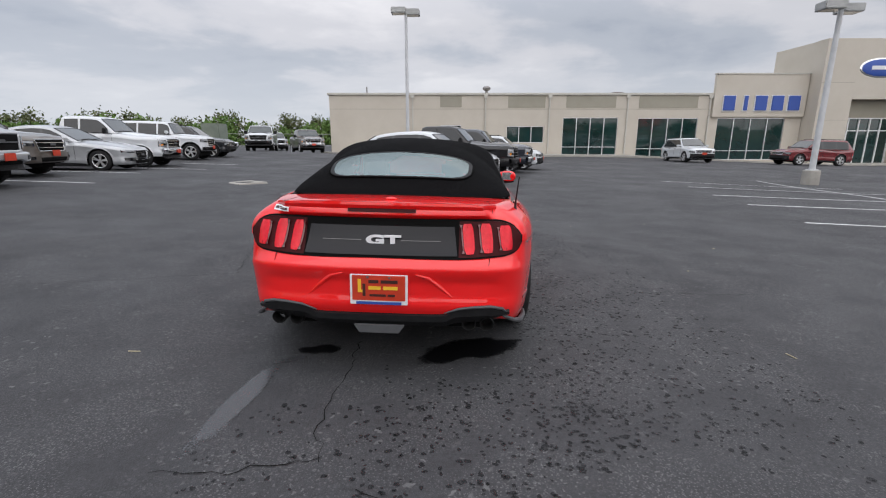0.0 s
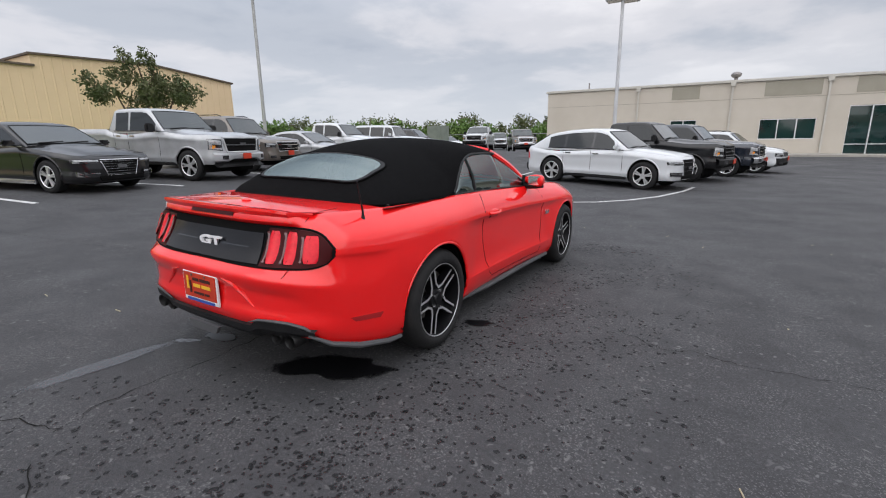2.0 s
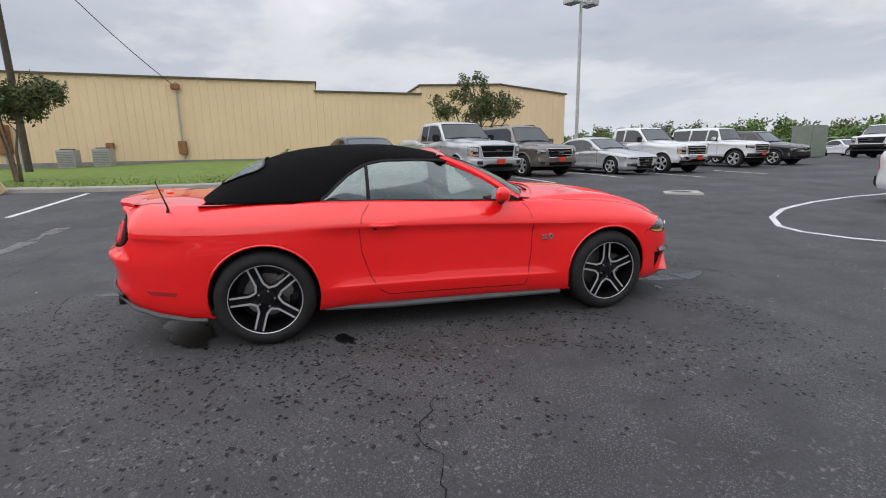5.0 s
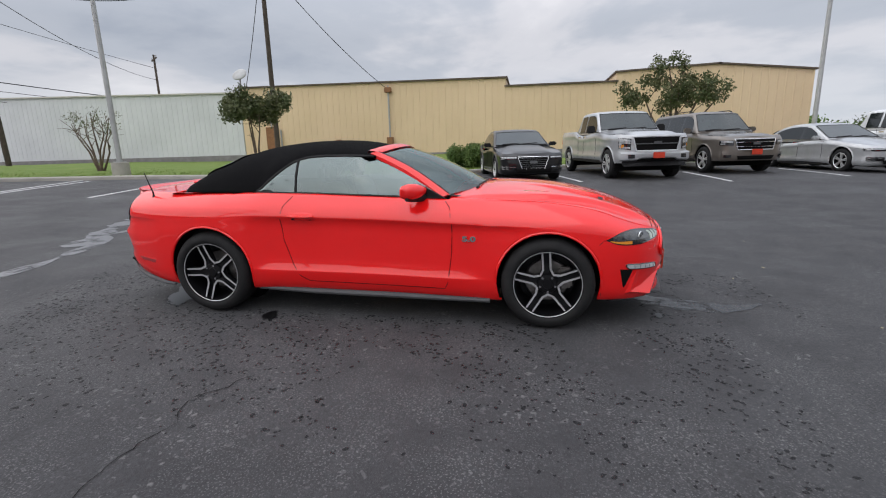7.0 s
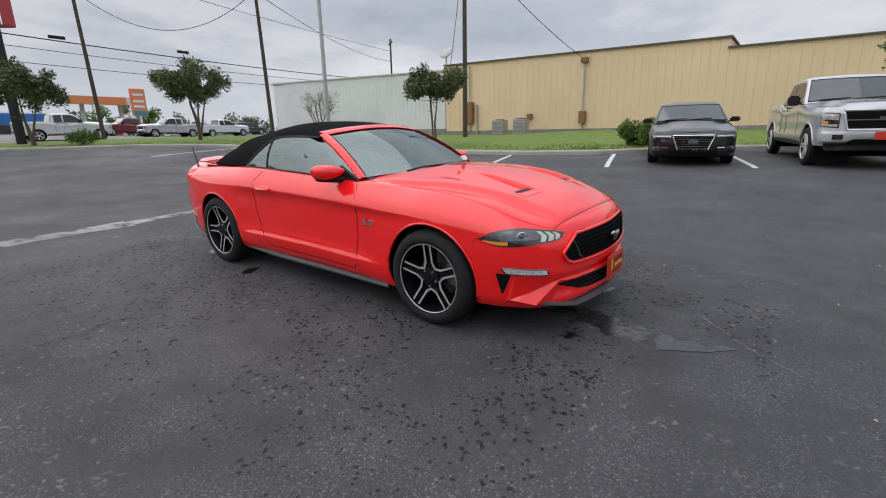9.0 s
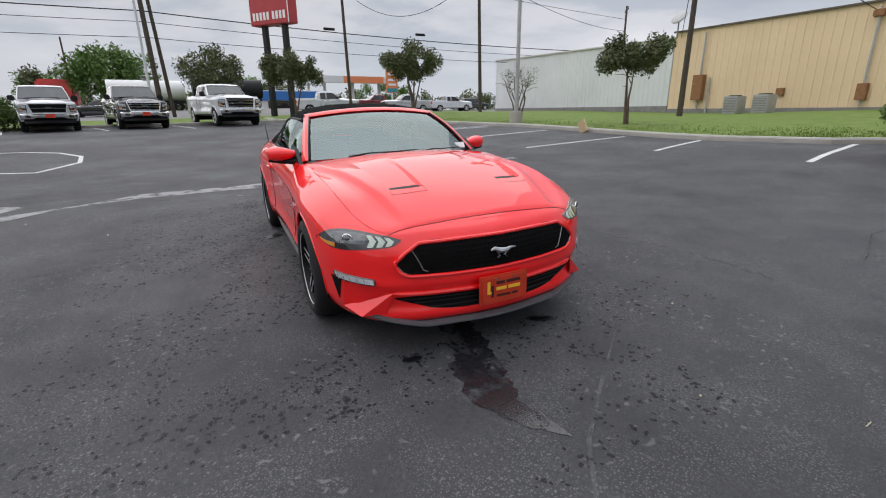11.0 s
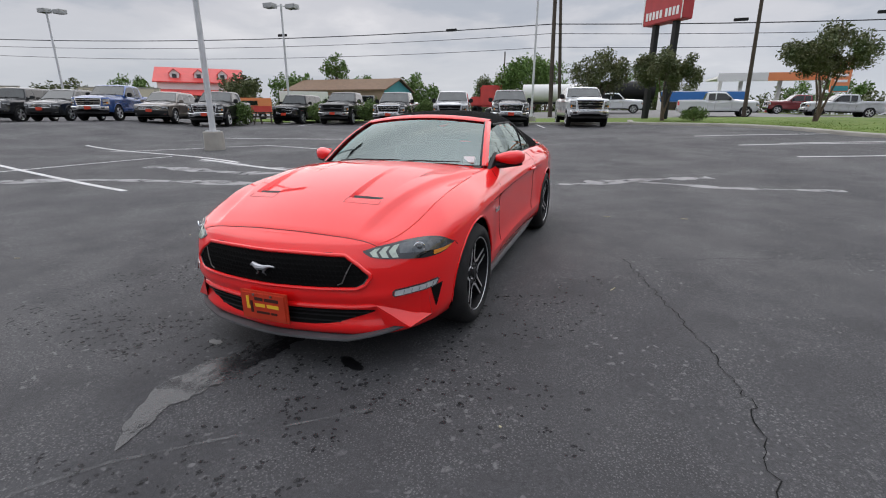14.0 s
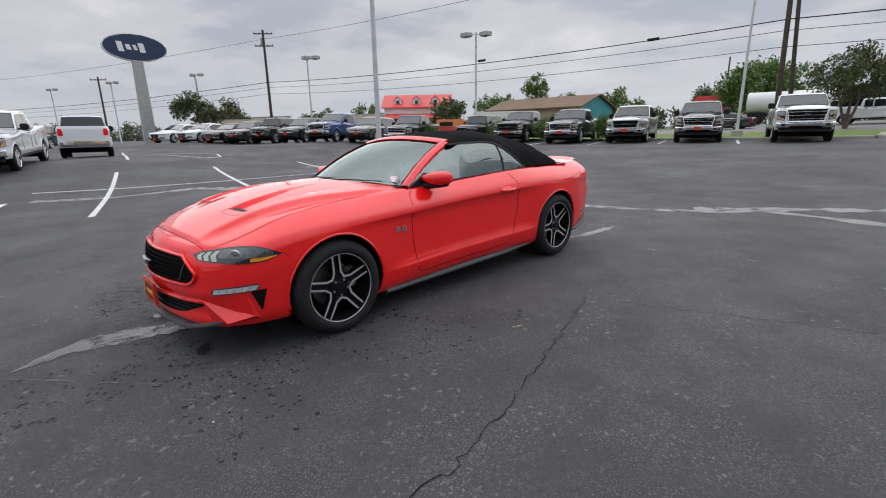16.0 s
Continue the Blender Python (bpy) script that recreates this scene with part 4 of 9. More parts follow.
# plate well: a sloped recess drawn as a raised frame with a set-in face
part("plate_well", patch(B(), [(-0.33, 0.462), (0.33, 0.462), (0.20, 0.655), (-0.20, 0.655)], on_rear, -0.004, 0.01, 14, 5, REAR), RED, car)
for s in (-1, 1):
    part("crease", tube(B(), [on_rear(s * 0.40, 0.505), on_rear(s * 0.34, 0.56), on_rear(s * 0.27, 0.62), on_rear(s * 0.2, 0.64)], [0.004, 0.012, 0.012, 0.004]), RED, car, smooth=True)


def dealer_plate(name, p, nrm_y, frame_mat, footer):
    """An orange dealer plate; its printing is plain bars."""
    pl = empty(name)
    pl.parent = car
    q = Matrix.Translation(p) @ Matrix.Rotation(0 if nrm_y < 0 else math.pi, 4, "Z")
    def put(nm, c, s, mat, bev=0.002):
        bm = box(B(), c, s, bevel=bev)
        bmesh.ops.transform(bm, matrix=q, verts=bm.verts)
        return part(nm, bm, mat, pl)
    put("plate_frame", (0, -0.008, -0.006 if footer else 0), (0.318, 0.012, 0.172), frame_mat)
    put("plate_face", (0, -0.016, 0.004 if footer else 0), (0.292, 0.008, 0.142 if footer else 0.15), ORANGE)
    put("printed_letter", (-0.105, -0.021, 0.018), (0.018, 0.004, 0.072), YELLOW, 0)
    put("printed_letter", (-0.094, -0.0212, -0.013), (0.04, 0.004, 0.014), YELLOW, 0)
    put("printed_letter", (-0.080, -0.0214, -0.006), (0.016, 0.004, 0.07), DKPRINT, 0)
    for x0, x1, z, h, mt in ((-0.055, 0.0, 0.042, 0.018, DKPRINT), (0.012, 0.105, 0.042, 0.018, DKPRINT), (-0.055, 0.012, 0.006, 0.019, YELLOW), (0.026, 0.105, 0.006, 0.019, YELLOW), (-0.05, 0.04, -0.036, 0.013, DKPRINT), (0.05, 0.09, -0.036, 0.013, DKPRINT)):
        put("printed_bar", ((x0 + x1) / 2, -0.021, z), (x1 - x0, 0.004, h), mt, 0)
    if footer:
        put("printed_bar", (0, -0.017, -0.082), (0.25, 0.006, 0.014), BLUEPRINT, 0)
    for sx in (-0.06, 0.06):
        put("bolt", (sx, -0.022, 0.066), (0.012, 0.006, 0.012), STEEL, 0)


dealer_plate("licence_plate", on_rear(0, 0.555) + Vector((0, -0.012, 0)), -1, WHITEPRINT, True)
# sticker with the dealer's name as a plain bar
part("sticker", patch(B(), [(-0.66, 0.945), (-0.54, 0.945), (-0.54, 0.972), (-0.66, 0.972)], on_rear, 0.004, 0.004, 4, 2, REAR), WHITEPRINT, car)
part("printed_bar", patch(B(), [(-0.65, 0.953), (-0.55, 0.953), (-0.55, 0.965), (-0.65, 0.965)], on_rear, 0.006, 0.003, 4, 1, REAR), DKPRINT, car)
# lower rear valance
bm = B()
rows = []
for k in range(41):
    x = -0.735 + 1.47 * k / 40
    a = abs(x)
    e = smooth(0.60, 0.735, a)
    pod = smooth(0.36, 0.43, a)
    ztop = 0.408 + 0.040 * pod - 0.040 * e
    zlow = 0.312 + 0.022 * pod + 0.02 * e
    y = on_rear(x * 0.97, 0.44).y + 0.012
    rows.append([(x, y + 0.02, ztop), (x, y - 0.012, ztop - 0.012), (x, y - 0.008, (ztop + zlow) / 2), (x, y + 0.05, zlow), (x, y + 0.4, zlow + 0.03)])
grid(bm, rows)
for s in (-1, 1):
    part("valance_lip", tube(B(), [on_rear(s * x, z) + Vector((0, -0.012, 0)) for x, z in ((0.36, 0.414), (0.44, 0.443), (0.53, 0.450), (0.62, 0.446), (0.69, 0.424), (0.722, 0.385))], [0.003, 0.007, 0.008, 0.009, 0.009, 0.006], 6), GREYP, car, "grey edge of the rear valance", smooth=True)
part("diffuser", bm, BLACK, car, "black lower rear valance", smooth=True)
part("tow_cover", patch(B(), [(-0.11, 0.30), (0.11, 0.30), (0.14, 0.345), (-0.14, 0.345)], lambda x, z: Vector((x, -2.425, z)), 0.01, 0.02, 4, 2, REAR), GREYP, car, "grey reverse lamp housing")
for s in (-1, 1):
    for dx in (0.50, 0.605):
        bm = B()
        prof = [(0.0, 0.040), (0.085, 0.041), (0.09, 0.038), (0.085, 0.034), (0.0, 0.032)]
        rows = [[(s * dx + r * math.cos(a), -2.25 - x, 0.334 + r * math.sin(a)) for a in (j * math.tau / 20 for j in range(20))] for x, r in prof]
        grid(bm, rows, True)
        part("exhaust_tip", bm, EXH, car, smooth=True)
    part("rear_lip", tube(B(), [(s * 0.70, -2.295, 0.375), (s * 0.775, -2.205, 0.315), (s * 0.83, -2.05, 0.262), (s * 0.875, -1.85, 0.224), (s * 0.885, -1.745, 0.218)], [0.008, 0.014, 0.018, 0.016, 0.012]), GREYP, car, smooth=True)
    part("side_marker", patch(B(), [(-2.08, 0.412), (-1.925, 0.397), (-1.905, 0.425), (-2.11, 0.440)], lambda y, z, s=s: on_side(y, z, s), 0.004, 0.01, 6, 2, RT if s > 0 else LT), MARKER, car, "dark red side marker lens")
    part("side_skirt", tube(B(), [(s * 0.855, -0.97, 0.214), (s * 0.862, -0.5, 0.200), (s * 0.862, 0.3, 0.192), (s * 0.872, 0.94, 0.184)], [0.018, 0.024, 0.024, 0.018]), GREYP, car, smooth=True)

# front: grille, lamps, intake, splitter, plate
GR = [(0.455, 0.672), (0.2, 0.677), (-0.2, 0.677), (-0.455, 0.672), (-0.53, 0.625), (-0.583, 0.577), (-0.585, 0.555), (-0.56, 0.52), (-0.52, 0.500), (-0.3, 0.494), (0.3, 0.494), (0.52, 0.500), (0.56, 0.52), (0.585, 0.555), (0.583, 0.577), (0.53, 0.625)]
gr_hi = curve([(0, 0.677), (0.2, 0.677), (0.455, 0.672), (0.53, 0.625), (0.587, 0.572)])
gr_lo = curve([(0, 0.492), (0.3, 0.494), (0.50, 0.499), (0.55, 0.515), (0.587, 0.560)])
part("grille", band(B(), list(np.linspace(-0.587, 0.587, 48)), lambda x: gr_lo(abs(x)), lambda x: gr_hi(abs(x)), on_front, 0.003, 0.02, 6, FRONT), DARK, car, "black honeycomb grille")
bm = B()
for r in range(7):
    z = 0.508 + 0.026 * r
    for k in range(47):
        x = -0.575 + 0.025 * k + (0.0125 if r % 2 else 0)
        if gr_lo(abs(x)) + 0.008 < z < gr_hi(abs(x)) - 0.008:
            p = on_front(x, z) + Vector((0, 0.005, 0))
            d = 0.013
            q = [p + Vector((d * math.cos(a), 0, d * 0.95 * math.sin(a))) for a in (math.pi / 6 + j * math.tau / 6 for j in range(6))]
            i = [p + Vector((d * 0.8 * math.cos(a), 0.003, d * 0.78 * math.sin(a))) for a in (math.pi / 6 + j * math.tau / 6 for j in range(6))]
            grid(bm, [q, i], True)
part("grille_mesh", bm, DARK, car, "black honeycomb mesh")
ring = []
for (a, b) in zip(GR, GR[1:] + GR[:1]):
    for k in range(4):
        x, z = a[0] + (b[0] - a[0]) * k / 4, a[1] + (b[1] - a[1]) * k / 4
        ring.append(on_front(x, z) + Vector((0, 0.004, 0)))
part("grille_frame", tube(B(), ring + [ring[0]], 0.008, 6), GLOSS, car, smooth=True)
lip = [p + (p - Vector((0, p.y, 0.585))) * 0.022 + Vector((0, 0.0, 0)) for p in ring]
part("grille_lip", tube(B(), lip + [lip[0]], 0.011, 8), RED, car, smooth=True)
for s in (-1, 1):
    part("grille_bracket", tube(B(), [on_front(s * x, z) + Vector((0, 0.008, 0)) for x, z in ((0.505, 0.640), (0.478, 0.585), (0.455, 0.530), (0.43, 0.520))], [0.002, 0.004, 0.004, 0.003], 5), STEEL, car)
# bright emblem as a plain bent silver shape
p = on_front(0, 0.59)
bm = B()
tube(bm, [p + Vector(q) for q in ((0.075, 0.024, 0.012), (0.055, 0.03, 0.022), (0.025, 0.034, 0.008), (-0.02, 0.034, 0.006), (-0.05, 0.03, 0.016), (-0.085, 0.024, 0.012))], [0.006, 0.011, 0.017, 0.014, 0.007, 0.004], 8)
tube(bm, [p + Vector(q) for q in ((0.035, 0.032, 0.0), (0.022, 0.034, -0.022), (0.034, 0.032, -0.034))], [0.007, 0.005, 0.003], 6)
tube(bm, [p + Vector(q) for q in ((-0.025, 0.032, 0.0), (-0.01, 0.034, -0.020), (-0.028, 0.032, -0.036))], [0.008, 0.005, 0.003], 6)
part("grille_badge", bm, LOGOM, car, "silver emblem on the grille", smooth=True)
in_lo = curve([(0, 0.275), (0.38, 0.290), (0.50, 0.325), (0.60, 0.358)])
in_hi = curve([(0, 0.378), (0.35, 0.378), (0.60, 0.366)])
part("lower_intake", band(B(), list(np.linspace(-0.60, 0.60, 40)), lambda x: in_lo(abs(x)), lambda x: in_hi(abs(x)), on_front, 0.004, 0.02, 4, FRONT), DARK, car)
for z, w in ((0.30, 0.42), (0.33, 0.50), (0.355, 0.57)):
    part("intake_bar", tube(B(), [on_front(x, z) + Vector((0, 0.006, 0)) for x in np.linspace(-w, w, 24)], 0.005, 5), BLACK, car)
part("bumper_bar", tube(B(), [on_front(x, 0.392 - 0.006 * (1 - (x / 0.6) ** 2)) + Vector((0, 0.0, 0)) for x in np.linspace(-0.62, 0.62, 30)], [0.004] + [0.016] * 28 + [0.004], 8), RED, car, smooth=True)
bm = B()
rows = []
for k in range(65):
    x = -0.79 + 1.58 * k / 64
    a = abs(x)
    z = 0.188 + 0.075 * max(0.0, a - 0.46) / 0.34
    y = on_front(min(a, 0.80) * (1 if x > 0 else -1), max(0.235, z + 0.03)).y + 0.035 - 0.02 * smooth(0.70, 0.815, a)
    rows.append([(x, y - 0.10, z + 0.022), (x, y - 0.03, z + 0.026), (x, y - 0.002, z + 0.020), (x, y, z + 0.008), (x, y - 0.012, z), (x, y - 0.3, z + 0.005)])
grid(bm, rows)
part("splitter", bm, GREYP, car, "grey front lip splitter", smooth=True)
dealer_plate("licence_plate", Vector((-0.0, 2.325, 0.372)), 1, ORANGE, False)
for s in (-1, 1):
    lampc = empty("headlamp")
    lampc.parent = car

    def on_lamp(a, z, s=s):
        # wraps from the nose round to the wing
        t = a
        o = Vector((s * 1.6, 3.0, z))
        tgt = Vector((s * (0.50 + 0.36 * t), 2.12 - 0.42 * t, z))
        d = Vector((s * -(0.25 + 0.6 * t), -(1.0 - 0.45 * t), 0)).normalized()
        p, n_, _, _ = bvh.ray_cast(tgt - d * 1.2, d)
        return p if p else tgt

    out_d = Vector((s * 0.62, 0.78, 0.05))
    l_hi = curve([(0.07, 0.694), (0.2, 0.711), (0.35, 0.723), (0.5, 0.733), (0.65, 0.736), (0.8, 0.722), (0.97, 0.674)])
    l_lo = curve([(0.07, 0.688), (0.14, 0.664), (0.25, 0.652), (0.4, 0.644), (0.63, 0.633), (0.82, 0.636), (0.97, 0.668)])
    span = lambda a, b, n: [a + (b - a) * k / n for k in range(n + 1)]
    mid = lambda a, w: l_lo(a) + (l_hi(a) - l_lo(a)) * w
    part("lamp_body", band(B(), span(0.07, 0.97, 26), l_lo, l_hi, on_lamp, 0.004, 0.02, 6, out_d), GLOSS, lampc, smooth=True)
    part("lamp_lens", band(B(), span(0.40, 0.90, 14), lambda a: mid(a, 0.34), lambda a: mid(a, 0.90), on_lamp, 0.007, 0.006, 4, out_d), LENSW, lampc, "smoky clear headlamp lens", smooth=True)
    part("turn_signal", band(B(), span(0.70, 0.93, 8), lambda a: mid(a, 0.08), lambda a: mid(a, 0.30), on_lamp, 0.009, 0.008, 2, out_d), AMBER, lampc, "amber side reflector")
    for k in range(3):
        a0 = 0.135 + 0.085 * k
        bar = part("light_bar", patch(B(), [(a0 + 0.03, mid(a0 + 0.03, 0.10)), (a0 + 0.085, mid(a0 + 0.085, 0.10)), (a0 + 0.062, mid(a0 + 0.062, 0.52)), (a0 + 0.0, mid(a0, 0.52))], on_lamp, 0.006, 0.006, 3, 3, out_d), PALEBAR, lampc, "pale daytime light bar")
        part("light_bar", patch(B(), [(a0 + 0.0, mid(a0, 0.52)), (a0 + 0.062, mid(a0 + 0.062, 0.52)), (a0 + 0.10, mid(a0 + 0.10, 0.86)), (a0 + 0.05, mid(a0 + 0.05, 0.86))], on_lamp, 0.006, 0.006, 3, 3, out_d), PALEBAR, lampc, "pale daytime light bar")
    c_ = on_lamp(0.57, 0.690)
    nrm = Vector((s * 0.6, 0.8, 0.0)).normalized()
    bm = B()
    bmesh.ops.create_uvsphere(bm, u_segments=16, v_segments=10, radius=0.026, matrix=Matrix.Translation(c_ - nrm * 0.014))
    part("projector", bm, LENSW, lampc, smooth=True)
    ringp = [c_ + nrm * 0.006 + 0.030 * (math.cos(a) * Vector((-nrm.y, nrm.x, 0)) + math.sin(a) * Vector((0, 0, 1))) for a in (k * math.tau / 24 for k in range(25))]
    part("projector_ring", tube(B(), ringp, 0.004, 6), CHROME, lampc, smooth=True)
    part("air_slot", patch(B(), [(0.725, 0.320), (0.735, 0.320), (0.80, 0.458), (0.665, 0.450)], on_lamp, 0.005, 0.012, 4, 4, out_d), DARK, car)
    part("fog_lamp", patch(B(), [(0.335, 0.447), (0.71, 0.461), (0.745, 0.493), (0.345, 0.477)], on_lamp, 0.010, 0.014, 12, 3, out_d), FOGL, car, "slim clear fog lamp with silver rim")
    part("fog_rim", tube(B(), [on_lamp(a_, z_) + out_d * 0.008 for a_, z_ in ((0.325, 0.455), (0.34, 0.446), (0.45, 0.449), (0.6, 0.454), (0.71, 0.459), (0.738, 0.472), (0.752, 0.490), (0.735, 0.495), (0.6, 0.490), (0.45, 0.484), (0.345, 0.479), (0.328, 0.470), (0.325, 0.455))], 0.0045, 5), GLOSS, car)
    for k in range(1, 6):
        a_ = 0.34 + 0.066 * k
        part("fog_divider", tube(B(), [on_lamp(a_, 0.449 + 0.002 * k) + out_d * 0.0245, on_lamp(a_ + 0.012, 0.478 + 0.0022 * k) + out_d * 0.0245], 0.0022, 5), GREYL, car)
    # faceted bumper blade under the fog lamp
    a0, a1, a2, a3 = on_lamp(0.17, 0.400) + out_d * 0.010, on_lamp(0.63, 0.440) + out_d * 0.012, on_lamp(0.67, 0.285) + out_d * 0.022, on_lamp(0.45, 0.258) + out_d * 0.050
    a4, a5 = on_lamp(0.72, 0.250) - out_d * 0.01, on_lamp(0.24, 0.275) + out_d * 0.004
    bm = B()
    vs = [bm.verts.new(p) for p in (a0, a1, a2, a3, a4, a5)]
    bm.faces.new((vs[0], vs[1], vs[2], vs[3]))
    bm.faces.new((vs[3], vs[2], vs[4]))
    bm.faces.new((vs[0], vs[3], vs[5]))
    bm.faces.new((vs[3], vs[4], vs[5]))
    bm.faces.new((vs[1], vs[4], vs[2]))
    part("bumper_blade", bm, RED, car)

# bonnet vents
for s in (-1, 1):
    part("bonnet_vent", patch(B(), [(s * 0.274, 1.766), (s * 0.454, 1.742), (s * 0.456, 1.777), (s * 0.274, 1.804)], on_top, 0.012, 0.02, 6, 2, UP), BLACK, car, "black bonnet vent slot")


def seam(name, pts, to, r=0.0035):
    fine = []
    for a, b in zip(pts, pts[1:]):
        n = max(2, int(math.dist(a, b) / 0.05))
        fine += [to(a[0] + (b[0] - a[0]) * k / n, a[1] + (b[1] - a[1]) * k / n) for k in range(n)]
    fine.append(to(*pts[-1]))
    return part(name, tube(B(), fine, r, 5), DARK, car)


seam("bonnet_seam", [(x, 2.158 - 0.10 * abs(x) ** 1.7) for x in np.linspace(-0.63, 0.63, 33)], on_top, 0.0022)
for s in (-1, 1):
    part("bonnet_seam", tube(B(), LID_EDGE[s], 0.0010, 5), DARK, car)
    seam("fender_seam", [(1.775, 0.676), (1.735, 0.668), (1.705, 0.640)], lambda y, z, s=s: on_side(y, z, s), 0.002)
    seam("vent_seam", [(s * 0.262, 1.806), (s * 0.258, 1.875), (s * 0.476, 1.848), (s * 0.468, 1.782)], on_top, 0.0013)
    seam("trunk_seam", [(s * 0.60, -1.95), (s * 0.62, -2.2), (s * 0.60, -2.36)], on_top, 0.0018)
    sd = lambda y, z, s=s: on_side(y, z, s)
    seam("door_seam", [(-0.62, 0.965), (-0.68, 0.89), (-0.705, 0.79), (-0.69, 0.62), (-0.63, 0.44), (-0.57, 0.34), (-0.50, 0.295), (0.0, 0.283), (0.60, 0.272), (0.625, 0.32), (0.655, 0.55), (0.66, 0.77), (0.635, 0.89), (0.60, 0.93)], sd, 0.0026)
    # door handle
    hd = empty("door_handle")
    hd.parent = car
    p = on_side(-0.526, 0.815, s)
    bm = B()
    bmesh.ops.create_uvsphere(bm, u_segments=16, v_segments=8, radius=1, matrix=Matrix.Translation(p - Vector((s * 0.012, 0, 0))) @ Matrix.Diagonal((0.016, 0.115, 0.034, 1)))
    part("handle_cup", bm, RED, hd, smooth=True)
    # dark strip on the skin, standing in for shade in the handle's recess
    part("handle_shade", patch(B(), [(-0.61, 0.786), (-0.445, 0.786), (-0.455, 0.800), (-0.60, 0.800)], sd, 0.003, 0.006, 6, 2, (s, 0, 0)), DARK, hd)
    part("handle_bar", tube(B(), [p + Vector((s * 0.006, -0.10, 0.004)), p + Vector((s * 0.026, -0.05, 0.002)), p + Vector((s * 0.026, 0.05, 0.002)), p + Vector((s * 0.006, 0.10, 0.004))], 0.012, 8), RED, hd, smooth=True)
    text("number_badge", "5.0", 0.064, CHROME, Matrix.Translation(on_side(0.785, 0.662, s) + Vector((s * 0.011, 0, 0))) @ Matrix.Rotation(s * math.pi / 2, 4, "Z") @ Matrix.Rotation(math.pi / 2, 4, "X") @ Matrix.Diagonal((1.3, 0.8, 1, 1)), car, 0.004, "chrome number badge", 1.0, 0.003)
    # mirror
    mir = empty("door_mirror")
    mir.parent = car
    bm = B()
    prof = [(0.80, 0.42, 0.03, 0.03), (0.86, 0.40, 0.052, 0.05), (0.92, 0.375, 0.066, 0.065), (0.98, 0.355, 0.066, 0.066), (1.02, 0.335, 0.056, 0.056), (1.04, 0.325, 0.03, 0.03)]
    rows = [[(s * (0.80 + (x - 0.80) * 0.88), y + 0.9 * ry * math.cos(a) * (1.3 if math.cos(a) > 0 else 0.75), 1.012 + 0.86 * rz * math.copysign(abs(math.sin(a)) ** 0.7, math.sin(a))) for a in (k * math.tau / 20 for k in range(20))] for x, y, ry, rz in prof]
    vs = grid(bm, rows, True)
    bm.faces.new(vs[0])
    bm.faces.new(vs[-1])
    part("mirror_shell", bm, RED, mir, smooth=True)
    part("mirror_foot", tube(B(), [(s * 1.0, 0.35, 0.962), (s * 0.92, 0.37, 0.958), (s * 0.85, 0.40, 0.953), (s * 0.77, 0.44, 0.953)], [0.014, 0.024, 0.027, 0.03], 8), BLACK, mir, smooth=True)
    part("mirror_glass", box(B(), (s * 0.93, 0.318, 1.014), (0.13, 0.012, 0.082), bevel=0.004), CHROME, mir)

part("antenna", tube(B(), [on_top(0.775, -1.93) + Vector((0, 0, -0.01)), on_top(0.775, -1.93) + Vector((0, 0, 0.03)), on_top(0.775, -1.93) + Vector((0.01, -0.05, 0.2))], [0.014, 0.006, 0.003], 8), BLACK, car)


# greenhouse
def arc_row(xe, ze, zc, y, n=16):
    row = []
    xc = min(0.60, xe * 0.86)
    for k in range(-n, n + 1):
        t = 1 - abs(k) / n
        x = (1 - t) ** 2 * xe + 2 * t * (1 - t) * xc
        z = (1 - t) ** 2 * ze + 2 * t * (1 - t) * (zc - 0.004) + t * t * zc
        row.append(Vector((math.copysign(x, k) if k else 0.0, y, z)))
    return row


xe_top = curve([(0.10, 0.625), (-0.05, 0.655), (-0.3, 0.675), (-0.6, 0.69), (-0.72, 0.715), (-0.82, 0.75), (-0.92, 0.785), (-1.02, 0.80), (-1.3, 0.795), (-1.6, 0.76), (-1.72, 0.70), (-1.80, 0.60), (-1.86, 0.45), (-1.90, 0.25), (-1.915, 0.02)])
ze_top = curve([(0.10, 1.255), (-0.05, 1.262), (-0.3, 1.268), (-0.55, 1.255), (-0.65, 1.225), (-0.75, 1.165), (-0.85, 1.085), (-0.93, 1.01), (-0.98, 0.99), (-1.3, 0.988), (-1.6, 0.988), (-1.92, 0.985)])
zc_top = curve([(0.10, 1.30), (0.03, 1.325), (-0.1, 1.352), (-0.3, 1.383), (-0.6, 1.39), (-0.9, 1.372), (-1.15, 1.335), (-1.35, 1.275), (-1.55, 1.19), (-1.72, 1.10), (-1.82, 1.045), (-1.88, 1.01), (-1.915, 0.99)])
ys = [0.02 - 1.845 * (k / 110) for k in range(111)]


def top_row(y, n):
    """A cross-section of the soft top; its tail is drawn in towards the boot lid."""
    q = y if y > -1.5 else -1.5 + (y + 1.5) / 0.78
    return arc_row(xe_top(q), ze_top(q), zc_top(q), y, n)



bm = B()
rows = [top_row(y, 26) for y in ys]
grid(bm, rows)
hole = []
for f in bm.faces:
    c = f.calc_center_median()
    t = (-1.35 - c.y + 0.03 * (c.x / 0.5) ** 2) / 0.315
    if 0.06 < t < 0.94 and abs(c.x) < 0.37 + 0.12 * (1 - abs(2 * t - 1) ** 3.5) ** 0.5 - 0.025:
        hole.append(f)
bmesh.ops.delete(bm, geom=hole, context="FACES")
soft = part("soft_top", bm, FABRIC, car, "black fabric soft top, raised", smooth=True)
m_ = soft.modifiers.new("thickness", "SOLIDIFY")
m_.thickness, m_.offset = 0.018, -1


